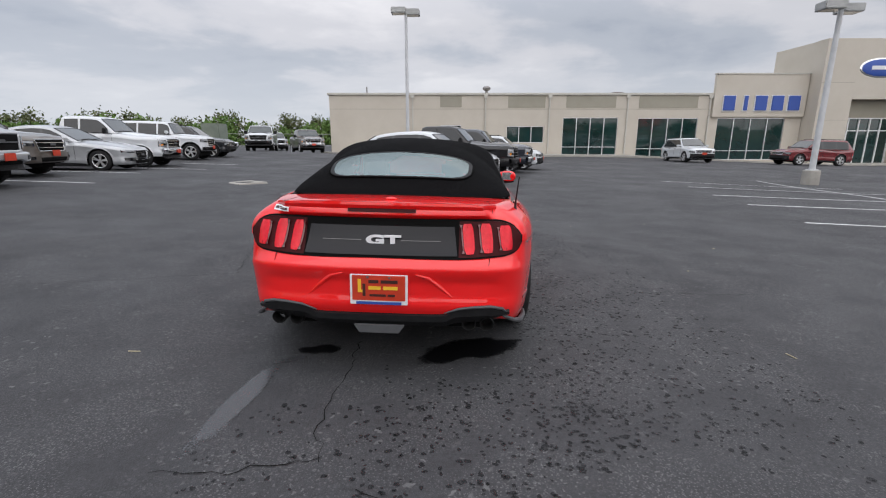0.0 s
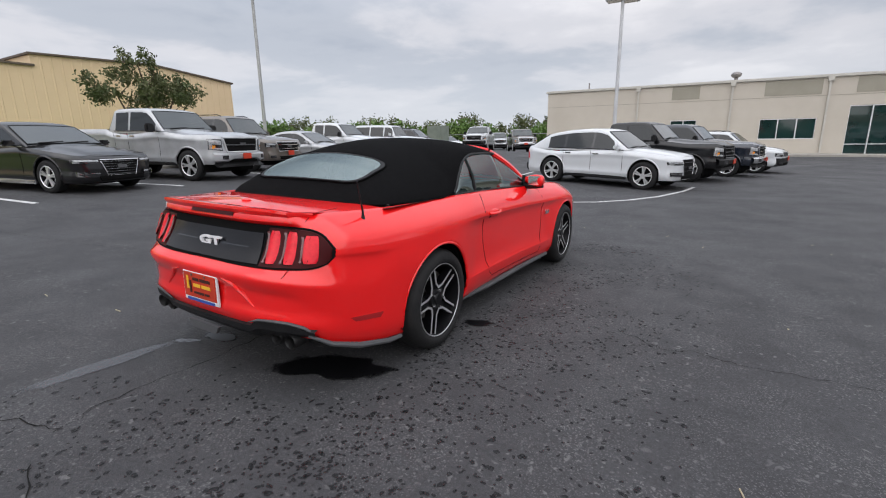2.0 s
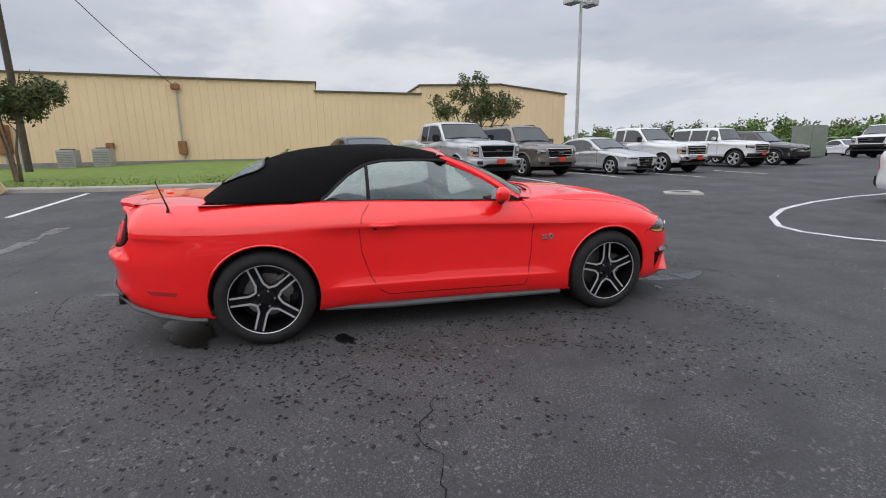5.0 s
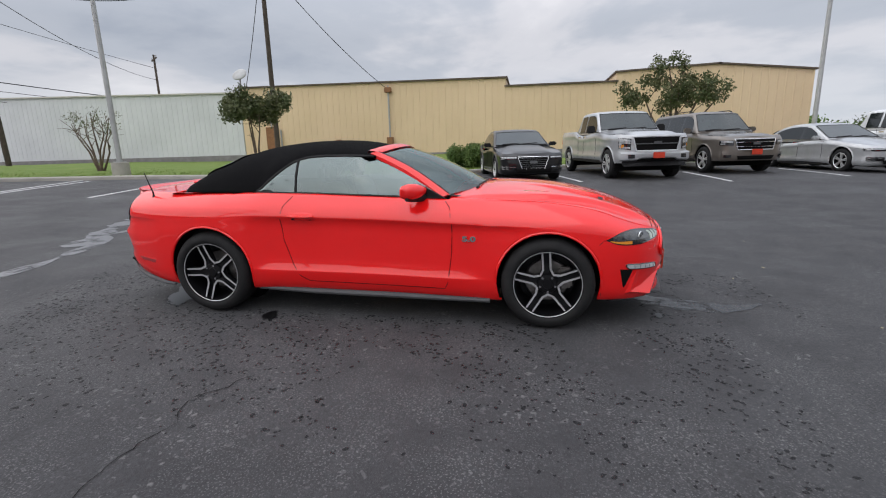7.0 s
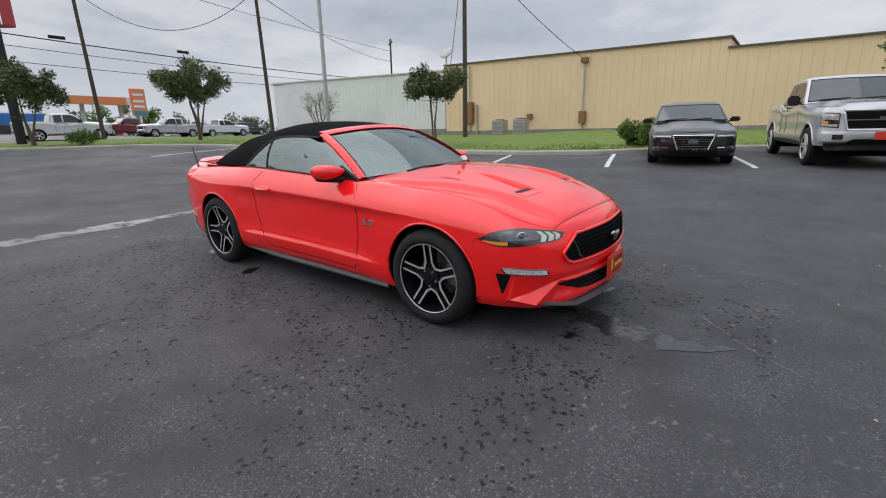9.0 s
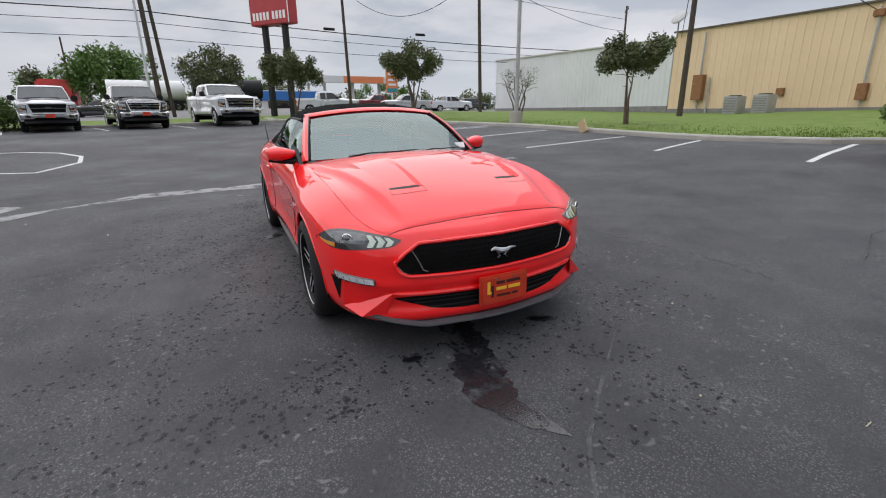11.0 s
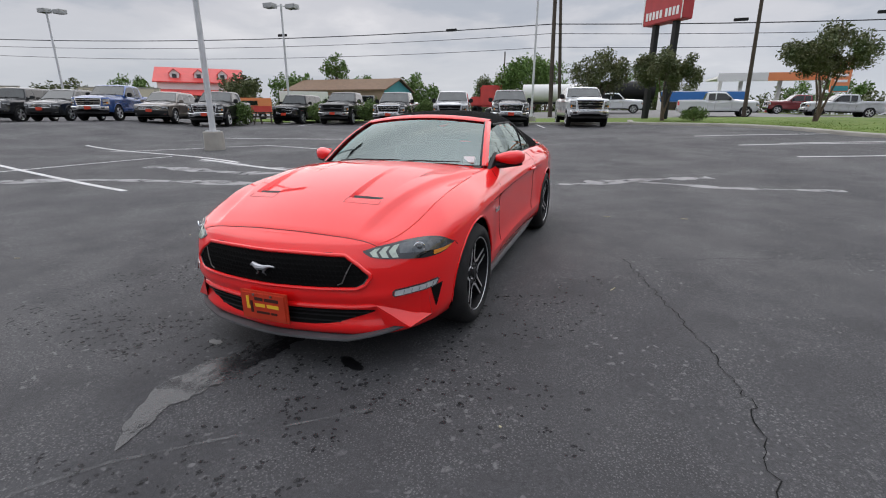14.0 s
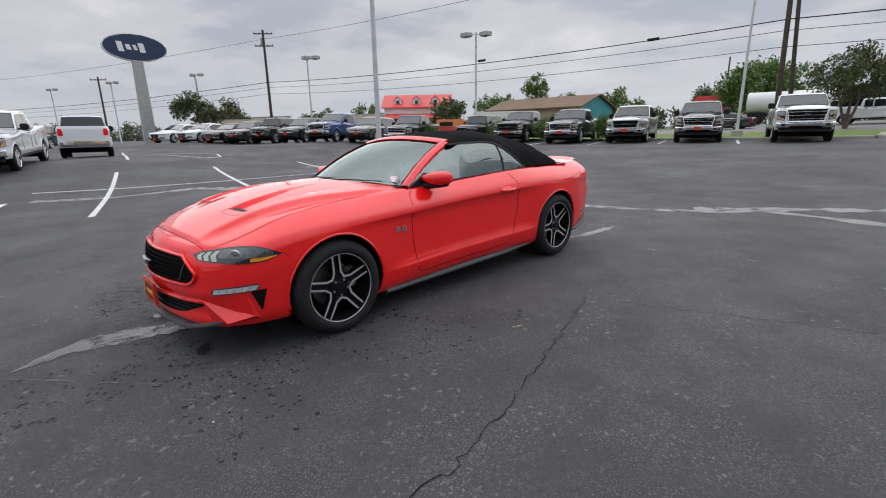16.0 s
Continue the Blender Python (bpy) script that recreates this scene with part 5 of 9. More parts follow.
def on_soft(x, y):
    row = top_row(y, 24)
    return Vector((x, y, float(np.interp(x, [v.x for v in row], [v.z for v in row]))))


bm = B()
lo, hi = [], []
for i in range(25):
    t = i / 24
    half = 0.38 + 0.12 * (1 - abs(2 * t - 1) ** 3.5) ** 0.5
    row = []
    for j in range(25):
        x = (2 * j / 24 - 1) * (half + 0.02 * (1 - t))
        y = -1.35 - 0.315 * t + 0.03 * (x / 0.5) ** 2
        row.append(on_soft(x, y) + Vector((0, -0.004, 0.007)))
    hi.append(row)
grid(bm, hi)
part("rear_window", bm, REARGL, car, "grey glass rear window", smooth=True)
border = [hi[0][j] for j in range(25)] + [hi[i][24] for i in range(1, 25)] + [hi[24][j] for j in range(23, -1, -1)] + [hi[i][0] for i in range(23, -1, -1)]
mid_ = hi[12][12]
inner = [on_soft(p.x * 0.945, mid_.y + (p.y - mid_.y) * 0.90) + Vector((0, -0.004, 0.009)) for p in border]
bm = B()
grid(bm, [[p + Vector((0, 0, 0.002)) for p in border], inner])
part("window_border", bm, BLACK, car, "black printed border of the rear window")
part("window_seal", tube(B(), border, 0.006, 5), FABRIC, car)
# windscreen with red frame
def screen(u, v):
    """u across -1..1, v from base to header."""
    base = Vector((0.735 * u, 0.86 - 0.27 * u * u, 1.0 - 0.035 * u * u))
    top = Vector((0.592 * u, 0.085 - 0.075 * u * u, 1.325 - 0.045 * u * u))
    p = base.lerp(top, v)
    p.z += 0.03 * math.sin(math.pi * v)
    return p


bm = B()
grid(bm, [[screen(-1 + 2 * i / 24, j / 12) for i in range(25)] for j in range(13)])
part("windscreen", bm, CLEAR, car, "pale green windscreen glass", smooth=True)
for s in (-1, 1):
    bm = B()
    rows = []
    for j in range(15):
        v = -0.02 + 1.04 * j / 14
        p = screen(s * 1.0, v)
        rows.append([p + Vector((-s * 0.005, 0.02, 0.012)), p + Vector((s * 0.016, 0.008, 0.015)), p + Vector((s * 0.034, -0.03, 0.0)), p + Vector((s * 0.028, -0.045, -0.02)), p + Vector((0, -0.03, -0.02))])
    grid(bm, rows, True)
    part("a_pillar", bm, RED, car, smooth=True)
    part("pillar_seal", tube(B(), [screen(s * 0.985, j / 14) + Vector((0, 0.012, 0.010)) for j in range(15)], 0.007, 5), BLACK, car)
bm = B()
rows = [[screen(-1.04 + 2.08 * i / 24, 1.0) + d for d in (Vector((0, 0.025, 0.004)), Vector((0, 0.0, 0.022)), Vector((0, -0.05, 0.03)), Vector((0, -0.07, 0.0)), Vector((0, -0.02, -0.02)))] for i in range(25)]
grid(bm, rows, True)
part("header_rail", bm, RED, car, smooth=True)
bm = B()
grid(bm, [[screen(-1 + 2 * i / 24, v) + Vector((0, 0, -0.006)) for i in range(25)] for v in (0.0, -0.06)] + [[screen(-1 + 2 * i / 24, -0.06) + Vector((0, 0.1, -0.03)) for i in range(25)]])
part("cowl", bm, BLACK, car)
for x0, x1 in ((0.45, -0.12), (-0.12, -0.58)):
    a, b = screen(x0 / 0.735, 0.0) + Vector((0, 0.04, 0.010)), screen(x1 / 0.735, 0.035) + Vector((0, 0.02, 0.010))
    part("wiper", tube(B(), [a, a.lerp(b, 0.3) + Vector((0, 0, 0.012)), a.lerp(b, 0.6) + Vector((0, 0, 0.005)), b], [0.010, 0.006, 0.005, 0.004], 6), BLACK, car)

# side windows: door glass and quarter glass, each side
for s in (-1, 1):
    def edge(y):
        return Vector((s * xe_top(y) * 0.995, y, ze_top(y)))
    def belt(y):
        z = zs_car(y) - 0.004
        return Vector((s * (0.905 - 0.105 - 0.012), y, z))
    bm = B()
    rows = []
    for k in range(21):
        y = -0.605 + 1.13 * k / 20
        lowp = belt(y)
        if y > -0.06:
            # meets the raked pillar
            v = min(1.0, max(0.0, (0.60 - y) / 0.60))
            q = screen(s * 1.0, v) + Vector((s * 0.02, -0.045, -0.02))
            top = Vector((q.x, y, q.z))
        else:
            top = edge(y)
        rows.append([lowp.lerp(top, j / 6) + Vector((s * 0.02 * math.sin(math.pi * j / 6), 0, 0)) for j in range(7)])
    grid(bm, rows)
    part("door_window", bm, CLEAR, car, smooth=True)
    bm = B()
    rows = []
    for k in range(13):
        y = -0.63 - 0.31 * k / 12
        rows.append([belt(y).lerp(edge(y) if edge(y).z > belt(y).z else belt(y), j / 5) + Vector((s * 0.012 * math.sin(math.pi * j / 5), 0, 0)) for j in range(6)])
    grid(bm, rows)
    part("quarter_window", bm, CLEAR, car, smooth=True)
    part("window_post", tube(B(), [belt(-0.617), belt(-0.617).lerp(edge(-0.617), 0.5) + Vector((s * 0.02, 0, 0)), edge(-0.617)], 0.011, 6), BLACK, car)
    part("belt_seal", tube(B(), [belt(y) + Vector((s * 0.006, 0, 0.004)) for y in np.linspace(-0.96, 0.52, 16)], 0.009, 6), BLACK, car)
    part("top_seal", tube(B(), [edge(y) for y in np.linspace(0.0, -0.95, 22)], 0.011, 6), BLACK, car)
    part("corner_trim", prism(B(), [(0.40, 0.955), (0.60, 0.945), (0.40, 1.055)], s * 0.77, s * 0.80, 0), BLACK, car)
    # body shelf under the windows
    bm = B()
    grid(bm, [[(s * 0.803, y, zs_car(y)), (s * 0.765, y, zs_car(y) - 0.005), (s * 0.74, y, zs_car(y) - 0.25), (s * 0.74, y, 0.3)] for y in np.linspace(-1.75, 0.64, 24)])
    part("door_panel", bm, SEATM, car)

# cabin
bm = B()
box(bm, (0, -0.4, 0.30), (1.5, 2.3, 0.06))
box(bm, (0, -1.62, 0.66), (1.46, 0.06, 0.66))
part("cabin_floor", bm, SEATM, car)
bm = B()
rows = [[(x, y, z) for x in np.linspace(-0.74, 0.74, 13)] for y, z in ((0.80, 0.95), (0.62, 0.965), (0.42, 0.945), (0.30, 0.88), (0.28, 0.62))]
grid(bm, rows)
part("dashboard", bm, BLACK, car, smooth=True)
bm = B()
ring = [Vector((-0.36 + 0.18 * math.cos(a), 0.16 - 0.06 * math.sin(a), 0.86 + 0.17 * math.sin(a))) for a in (k * math.tau / 24 for k in range(25))]
tube(bm, ring, 0.015, 6)
box(bm, (-0.36, 0.17, 0.85), (0.14, 0.04, 0.1), bevel=0.01)
box(bm, (-0.36, 0.16, 0.86), (0.34, 0.02, 0.03))
rod(bm, (-0.36, 0.18, 0.85), (-0.36, 0.34, 0.82), 0.04)
part("steering_wheel", bm, BLACK, car)


def seat(x, y, back):
    st = empty("car_seat")
    st.parent = car
    part("cushion", box(B(), (x, y, 0.48), (0.5, 0.52, 0.16), bevel=0.05), SEATM, st, smooth=True)
    bm = B()
    rows = [[(x + w * math.cos(a), y - 0.24 - d + t * math.sin(a), z) for a in (k * math.tau / 16 for k in range(16))] for z, w, t, d in ((0.5, 0.24, 0.08, 0.0), (0.75, 0.25, 0.09, 0.06), (0.98, 0.23, 0.075, 0.13), (1.04, 0.17, 0.05, 0.15))]
    vs = grid(bm, rows, True)
    bm.faces.new(vs[-1])
    part("backrest", bm, SEATM, st, smooth=True)
    if back:
        part("headrest", box(B(), (x, y - 0.42, 1.12), (0.24, 0.1, 0.15), bevel=0.035), SEATM, st, smooth=True)


for x in (-0.36, 0.36):
    seat(x, -0.1, True)
    seat(x * 0.9, -0.95, False)
part("sticker", box(B(), screen(-0.9, 0.06) + Vector((0.03, 0.0, 0.012)), (0.09, 0.03, 0.05), Matrix.Rotation(0.5, 3, "X")), WHITEPRINT, car)
part("mirror_inside", box(B(), (0, 0.1, 1.25), (0.22, 0.03, 0.06), bevel=0.01), BLACK, car)

# underbody and arches
bm = B()
box(bm, (0, 0, 0.24), (1.2, 4.1, 0.08))
box(bm, (0, 0.0, 0.4), (1.0, 4.2, 0.3))
part("underbody", bm, DARK, car)
for wy in (-WY, WY):
    for s in (-1, 1):
        part("arch_liner", arch_liner(B(), wy, 0.35, 0.385, 0.55, 0.885, s), DARK, car)
for s in (-1, 1):
    for wy in (-WY, WY):
        pts = []
        for k in range(25):
            a = math.radians(-22 + 224 * k / 24)
            y, z = wy + 0.376 * math.cos(a), 0.35 + 0.376 * math.sin(a)
            p = on_side(y, max(z, 0.23), s)
            if z > 0.22:
                pts.append(Vector((p.x - s * 0.004, y, z)))
        part("arch_lip", tube(B(), pts, 0.009, 6), RED, car, smooth=True)


def wheel_mesh():
    """Ten-spoke wheel in five pairs about the x axis, outside towards +x; returns its parts' meshes."""
    out = {}
    R, W = WR, 0.245
    bm = B()
    prof = [(-W / 2 + 0.01, 0.235), (-W / 2, 0.27), (-W / 2 + 0.015, 0.315), (-W / 2 + 0.045, R - 0.004), (-0.03, R), (0.03, R), (W / 2 - 0.045, R - 0.004), (W / 2 - 0.015, 0.318), (W / 2, 0.285), (W / 2 - 0.002, 0.262), (W / 2 - 0.014, 0.248), (W / 2 - 0.03, 0.240)]
    lathe(bm, prof, 56)
    out["tyre"] = (bm, RUBBER, "black tyre")
    bm = B()
    lathe(bm, [(W / 2 - 0.016, 0.2465), (W / 2 - 0.0115, 0.2445), (W / 2 - 0.013, 0.2405), (W / 2 - 0.016, 0.2395)], 56)
    out["rim_edge"] = (bm, RAIL, "machined rim edge")
    bm = B()
    lathe(bm, [(W / 2 - 0.016, 0.2395), (0.02, 0.222), (-0.09, 0.21), (-0.09, 0.03)], 48)
    out["barrel"] = (bm, RIMB, "")
    bm = B()
    lathe(bm, [(-0.03, 0.03), (-0.03, 0.155), (-0.045, 0.165), (-0.045, 0.03)], 40)
    out["brake_disc"] = (bm, STEEL, "steel brake disc")
    bm = B()
    box(bm, (-0.02, 0.0, 0.0), (0.07, 0.09, 0.16), bevel=0.015)
    bmesh.ops.translate(bm, vec=(0, 0.135, 0.02), verts=bm.verts)
    out["brake_caliper"] = (bm, STEEL, "")
    # five broad black spokes, and a bright bent rail round each window between them
    bm = B()
    cuts = []
    for r_, hw_, x_ in ((0.03, 0.028, W / 2 - 0.050), (0.075, 0.031, W / 2 - 0.052), (0.15, 0.029, W / 2 - 0.058), (0.238, 0.031, W / 2 - 0.046)):
        cuts.append([(x_, r_, -hw_), (x_ - 0.012, r_, -hw_ * 0.6), (x_ - 0.012, r_, hw_ * 0.6), (x_, r_, hw_), (x_ - 0.045, r_, hw_ * 1.12), (x_ - 0.045, r_, -hw_ * 1.12)])
    grid(bm, cuts, True)
    out["spoke"] = (bm, RIMB, "")
    path = []
    for q in (-1, 1):
        a = q * math.tau / 10
        d, n_ = Vector((math.cos(a), math.sin(a))), Vector((-math.sin(a), math.cos(a))) * -q
        arm = [d * r_ + n_ * 0.027 for r_ in (0.236, 0.19, 0.15, 0.108)]
        path += arm if q < 0 else [Vector((0.088, -0.014)), Vector((0.080, 0)), Vector((0.088, 0.014))] + arm[::-1]
    rows = []
    for k, p in enumerate(path):
        d = (path[min(k + 1, len(path) - 1)] - path[max(k - 1, 0)]).normalized()
        n_ = Vector((-d.y, d.x))
        far = min(1.0, max(0.0, (p.length - 0.1) / 0.13))
        x_, hw_ = W / 2 - 0.046 + 0.012 * far, 0.0075 - 0.0012 * far
        rows.append((x_, p - n_ * hw_, p + n_ * hw_, p + n_ * hw_ * 1.35, p - n_ * hw_ * 1.35))
    bm = B()
    vs = grid(bm, [[(x_, *a_), (x_, *b_), (x_ - 0.004, *b_), (x_ - 0.004, *a_)] for x_, a_, b_, c_, d_ in rows], True)
    bm.faces.new(vs[0])
    bm.faces.new(vs[-1])
    low = B()
    grid(low, [[(x_ - 0.003, *a_), (x_ - 0.003, *b_), (x_ - 0.035, *c_), (x_ - 0.035, *d_)] for x_, a_, b_, c_, d_ in rows], True)
    out["spoke_web"] = (low, RIMB, "")
    out["spoke_face"] = (bm, RAIL, "machined spoke edge")
    bm = B()
    lathe(bm, [(W / 2 - 0.06, 0.075), (W / 2 - 0.045, 0.068), (W / 2 - 0.042, 0.04), (W / 2 - 0.032, 0.034), (W / 2 - 0.032, 0.0)], 24)
    out["hub_cap"] = (bm, RIMB, "black centre cap")
    out["lug_nut"] = (rod(B(), (W / 2 - 0.05, 0.047, 0.033), (W / 2 - 0.032, 0.047, 0.033), 0.009, n=6), CHROME, "")
    return out


def car_wheel(parent, meshes, m):
    w = empty("wheel")
    w.parent = parent
    w.matrix_basis = m
    for nm, (me, lab) in meshes.items():
        many = nm.startswith("spoke") or nm == "lug_nut"
        for k in range(5 if many else 1):
            ob = new(nm.rstrip("-1"), me)
            ob.parent = w
            if many:
                ob.matrix_basis = Matrix.Rotation(radians(90 + 72 * k + (36 if nm in ("spoke_face", "spoke_web") else 0)), 4, "X")
            if lab:
                tagged(ob, lab)
    return w


WM = {}
for nm, (bm, mt, lab) in wheel_mesh().items():
    ob = part(nm, bm, mt, smooth=nm in ("tyre", "rim_edge", "barrel", "hub_cap", "brake_disc"))
    WM[nm] = (ob.data, lab)
    bpy.data.objects.remove(ob)
for s in (-1, 1):
    for wy, spin in ((-WY, 20), (WY, 4)):
        car_wheel(car, WM, Matrix.Translation((s * 0.825, wy, WR)) @ Matrix.Rotation(0 if s > 0 else math.pi, 4, "Z") @ Matrix.Rotation(radians(spin), 4, "X"))


# ---- other vehicles ----
def road_wheel(r, w, mat_face, name="wheel"):
    """Meshes of a plain parked-car wheel about the x axis, outside towards +x."""
    out = {}
    rim = r * 0.68
    bm = lathe(B(), [(-w / 2, rim), (-w / 2 + 0.01, r * 0.92), (-w / 2 + 0.04, r), (w / 2 - 0.04, r), (w / 2 - 0.01, r * 0.93), (w / 2, r * 0.84), (w / 2 - 0.012, rim)], 28)
    out["tyre"] = (bm, RUBBER)
    bm = lathe(B(), [(w / 2 - 0.012, rim), (w / 2 - 0.02, rim * 0.93), (-0.02, rim * 0.9), (-0.03, 0.02)], 28)
    out["barrel"] = (bm, BLACK)
    bm = lathe(B(), [(w / 2 - 0.008, rim), (w / 2 - 0.004, rim * 0.97), (w / 2 - 0.016, rim * 0.92)], 28)
    lathe(bm, [(w / 2 - 0.035, rim * 0.28), (w / 2 - 0.02, rim * 0.24), (w / 2 - 0.02, 0.0)], 14)
    for k in range(10):
        a = (k // 2) * math.tau / 5 + (0.14 if k % 2 else -0.14)
        d = Vector((0, math.cos(a), math.sin(a)))
        t = Vector((0, -math.sin(a), math.cos(a)))
        vs = []
        for q, hw in ((0.2, 0.05), (0.95, 0.062)):
            vs.append([bm.verts.new(d * rim * q + t * rim * hw * s + Vector((w / 2 - x, 0, 0))) for s, x in ((-1, 0.016), (1, 0.016), (1.4, 0.05), (-1.4, 0.05))])
        for j in range(4):
            bm.faces.new((vs[0][j], vs[0][(j + 1) % 4], vs[1][(j + 1) % 4], vs[1][j]))
    out["rim"] = (bm, mat_face)
    res = {}
    for nm, (bm, mt) in out.items():
        ob = part(nm, bm, mt, smooth=nm == "tyre")
        res[nm] = (ob.data, "")
        bpy.data.objects.remove(ob)
    return res


VROWS = [0, 0.05, 0.1, 0.15, 0.2, 0.25, 0.32, 0.4, 0.48, 0.56, 0.64, 0.70, 0.75, 0.79, 0.82, 0.86, 0.90, 0.94, 0.97, 1.0]
WHEELS = {}
KINDS = {
    # wheelbase, front overhang, rear overhang, half width, wheel radius, sill, belt, bonnet, nose, tail top, roof, screen base, screen top, rear top, rear base
    "pickup": (3.70, 0.95, 1.18, 1.01, 0.41, 0.45, 1.32, 1.27, 1.22, 1.38, 1.95, 0.98, 0.42, -0.92, -1.08),
    "big_pickup": (4.1, 0.98, 1.25, 1.03, 0.43, 0.52, 1.44, 1.42, 1.38, 1.46, 2.02, 1.05, 0.50, -1.05, -1.2),
    "suv": (2.90, 0.92, 1.02, 0.96, 0.38, 0.32, 1.10, 1.08, 0.98, 1.12, 1.72, 0.98, 0.28, -1.95, -2.28),
    "big_suv": (2.95, 0.98, 1.15, 1.0, 0.40, 0.38, 1.22, 1.18, 1.10, 1.22, 1.90, 0.92, 0.35, -2.2, -2.45),
    "box_suv": (2.70, 0.75, 0.95, 0.96, 0.40, 0.45, 1.22, 1.20, 1.15, 1.22, 1.85, 0.62, 0.30, -2.05, -2.2),
    "sedan": (2.95, 0.93, 1.12, 0.95, 0.345, 0.22, 0.96, 0.93, 0.80, 1.02, 1.48, 0.86, 0.05, -1.45, -1.92),
    "coupe_suv": (3.0, 0.90, 1.07, 0.99, 0.40, 0.30, 1.10, 1.08, 0.98, 1.14, 1.70, 0.98, 0.22, -1.75, -2.30),
}


def vehicle(name, label, category, kind, paint, front, heading, glow=None, plate=True, grille=BLACK, rim=ALLOY, trim=None, bars=3, group=""):
    wb, fo, ro, hw, wr, sill, belt, bon, nose, tail, roof, sb, st, rt, rb = KINDS[kind]
    yf, yr = wb / 2 + fo, -wb / 2 - ro
    a = radians(heading)
    ox, oy = front[0] - yf * math.cos(a), front[1] - yf * math.sin(a)
    zf, zr = gz(ox + wb / 2 * math.cos(a), oy + wb / 2 * math.sin(a)), gz(ox - wb / 2 * math.cos(a), oy - wb / 2 * math.sin(a))
    root = tagged(empty(name, Matrix.Translation((ox, oy, (zf + zr) / 2)) @ Matrix.Rotation(a - math.pi / 2, 4, "Z") @ Matrix.Rotation(math.atan2(zf - zr, wb), 4, "X")), label, category, group)
    trim = trim or paint
    tr = kind in ("pickup", "big_pickup")
    pts = [(0, yr), (hw * 0.6, yr + 0.01), (hw * 0.9, yr + 0.10), (hw * 0.97, yr + 0.35), (hw, -wb / 2), (hw * 0.985, 0), (hw, wb / 2), (hw * 0.97, yf - 0.5), (hw * 0.9, yf - 0.2), (hw * 0.62, yf - 0.05), (0, yf)]
    zs = curve([(yr - 0.1, tail), (yr + 0.2, tail), (rb - 0.05, tail if not tr else tail), (rb + 0.05, belt), (sb, belt - 0.02), (wb / 2, bon - 0.05), (yf - 0.25, nose), (yf, nose - 0.04)])
    zc = curve([(yr, tail), (rb, tail if tr else tail + 0.03), (sb, belt + 0.05), (wb / 2, bon + 0.02), (yf - 0.3, nose + 0.03), (yf, nose - 0.04)])
    zb = lambda y: sill
    prof = curve([(0, 0.05), (0.1, 0.014), (0.2, 0.0), (0.45, 0.012), (0.7, 0.004), (0.82, 0.0), (0.9, 0.014), (1.0, 0.06)])
    endp = curve([(0, 0.06), (0.12, 0.0), (0.4, 0.0), (0.7, 0.008), (0.9, 0.016 if tr else 0.03), (1.0, 0.05 if tr else 0.10)])

    def ins(f, y, x):
        w = smooth(hw * 0.70, hw * 0.88, abs(x))
        return (1 - w) * endp(f) + w * (prof(f) + smooth(yr + 0.3, yr + 0.7, y) * (1 - smooth(yf - 0.9, yf - 0.4, y)) * (under(f, 0.82, 0.012, 0.035, 0.45) + (0.014 * (1 - math.exp((0.20 - f) / 0.04)) * (1 - smooth(0.3, 0.6, f)) if f > 0.20 else 0)))

    near = math.hypot(*front) < 27
    bm = shell(pts, 140 if near else 84, VROWS if near else VROWS[::2] + [1.0], zb, zs, ins, zc, (rb, sb), [(-wb / 2, wr + 0.02), (wb / 2, wr + 0.02)], wr + 0.055, 12 if near else 8)
    # raised middle of the bonnet
    for v in bm.verts:
        if v.co.y > sb - 0.1 and v.co.z > nose - 0.16 and abs(v.co.x) < hw * 0.84:
            w = smooth(sb - 0.1, sb + 0.25, v.co.y) * (1 - smooth(yf - 0.35, yf - 0.08, v.co.y))
            v.co.z += w * (0.05 if tr else 0.03) * (smooth(hw * 0.62, hw * 0.48, abs(v.co.x)) - 0.2)
    tree = BVHTree.FromBMesh(bm)

    def ray(o, d, alt):
        p = tree.ray_cast(Vector(o), Vector(d))[0]
        return p if p else Vector(alt)

    fr = lambda x, z: ray((x, 9, z), (0, -1, 0), (x, yf - 0.05, z))
    re = lambda x, z: ray((x, -9, z), (0, 1, 0), (x, yr + 0.05, z))
    part("body", bm, paint, root, smooth=True)
    # cabin
    bm = B()
    xb = hw - 0.085
    tum = 0.30 if not tr else 0.22
    prof_y = [(sb, belt + 0.02), (st, roof - 0.05), (st - 0.18, roof - 0.01), ((st + rt) / 2, roof), (rt + 0.12, roof - 0.015), (rt, roof - 0.05), (rb, (tail if not tr else belt) + 0.02)]
    if kind == "coupe_suv":
        prof_y = [(sb, belt + 0.02), (st, roof - 0.05), (st - 0.22, roof - 0.008), (-0.35, roof), (-0.95, roof - 0.035), (-1.45, roof - 0.11), (rt, roof - 0.18), (rb, tail + 0.04)]
    if kind == "sedan":
        prof_y = [(sb, belt + 0.02), (st, roof - 0.06), (st - 0.22, roof - 0.012), (-0.45, roof), (-0.85, roof - 0.02), (-1.2, roof - 0.09), (rt, roof - 0.19), (rb, tail + 0.02)]
    rows = []
    for y, T in prof_y:
        xr = xb - (T - belt) * tum
        half = [(xb, belt - 0.06), (xb, belt), (xr + 0.02, max(belt, T - 0.09)), (xr + 0.004, max(belt, T - 0.045)), (xr - 0.03, T - 0.012), (xr - 0.09, T + 0.002), (xr * 0.5, T + 0.020)]
        rows.append([(x_, y, z_) for x_, z_ in half] + [(0, y, T + 0.026)] + [(-x_, y, z_) for x_, z_ in half[::-1]])
    vs = grid(bm, rows)
    bm.faces.new(vs[0])
    bm.faces.new(vs[-1])
    part("cabin", bm, paint, root, smooth=True)

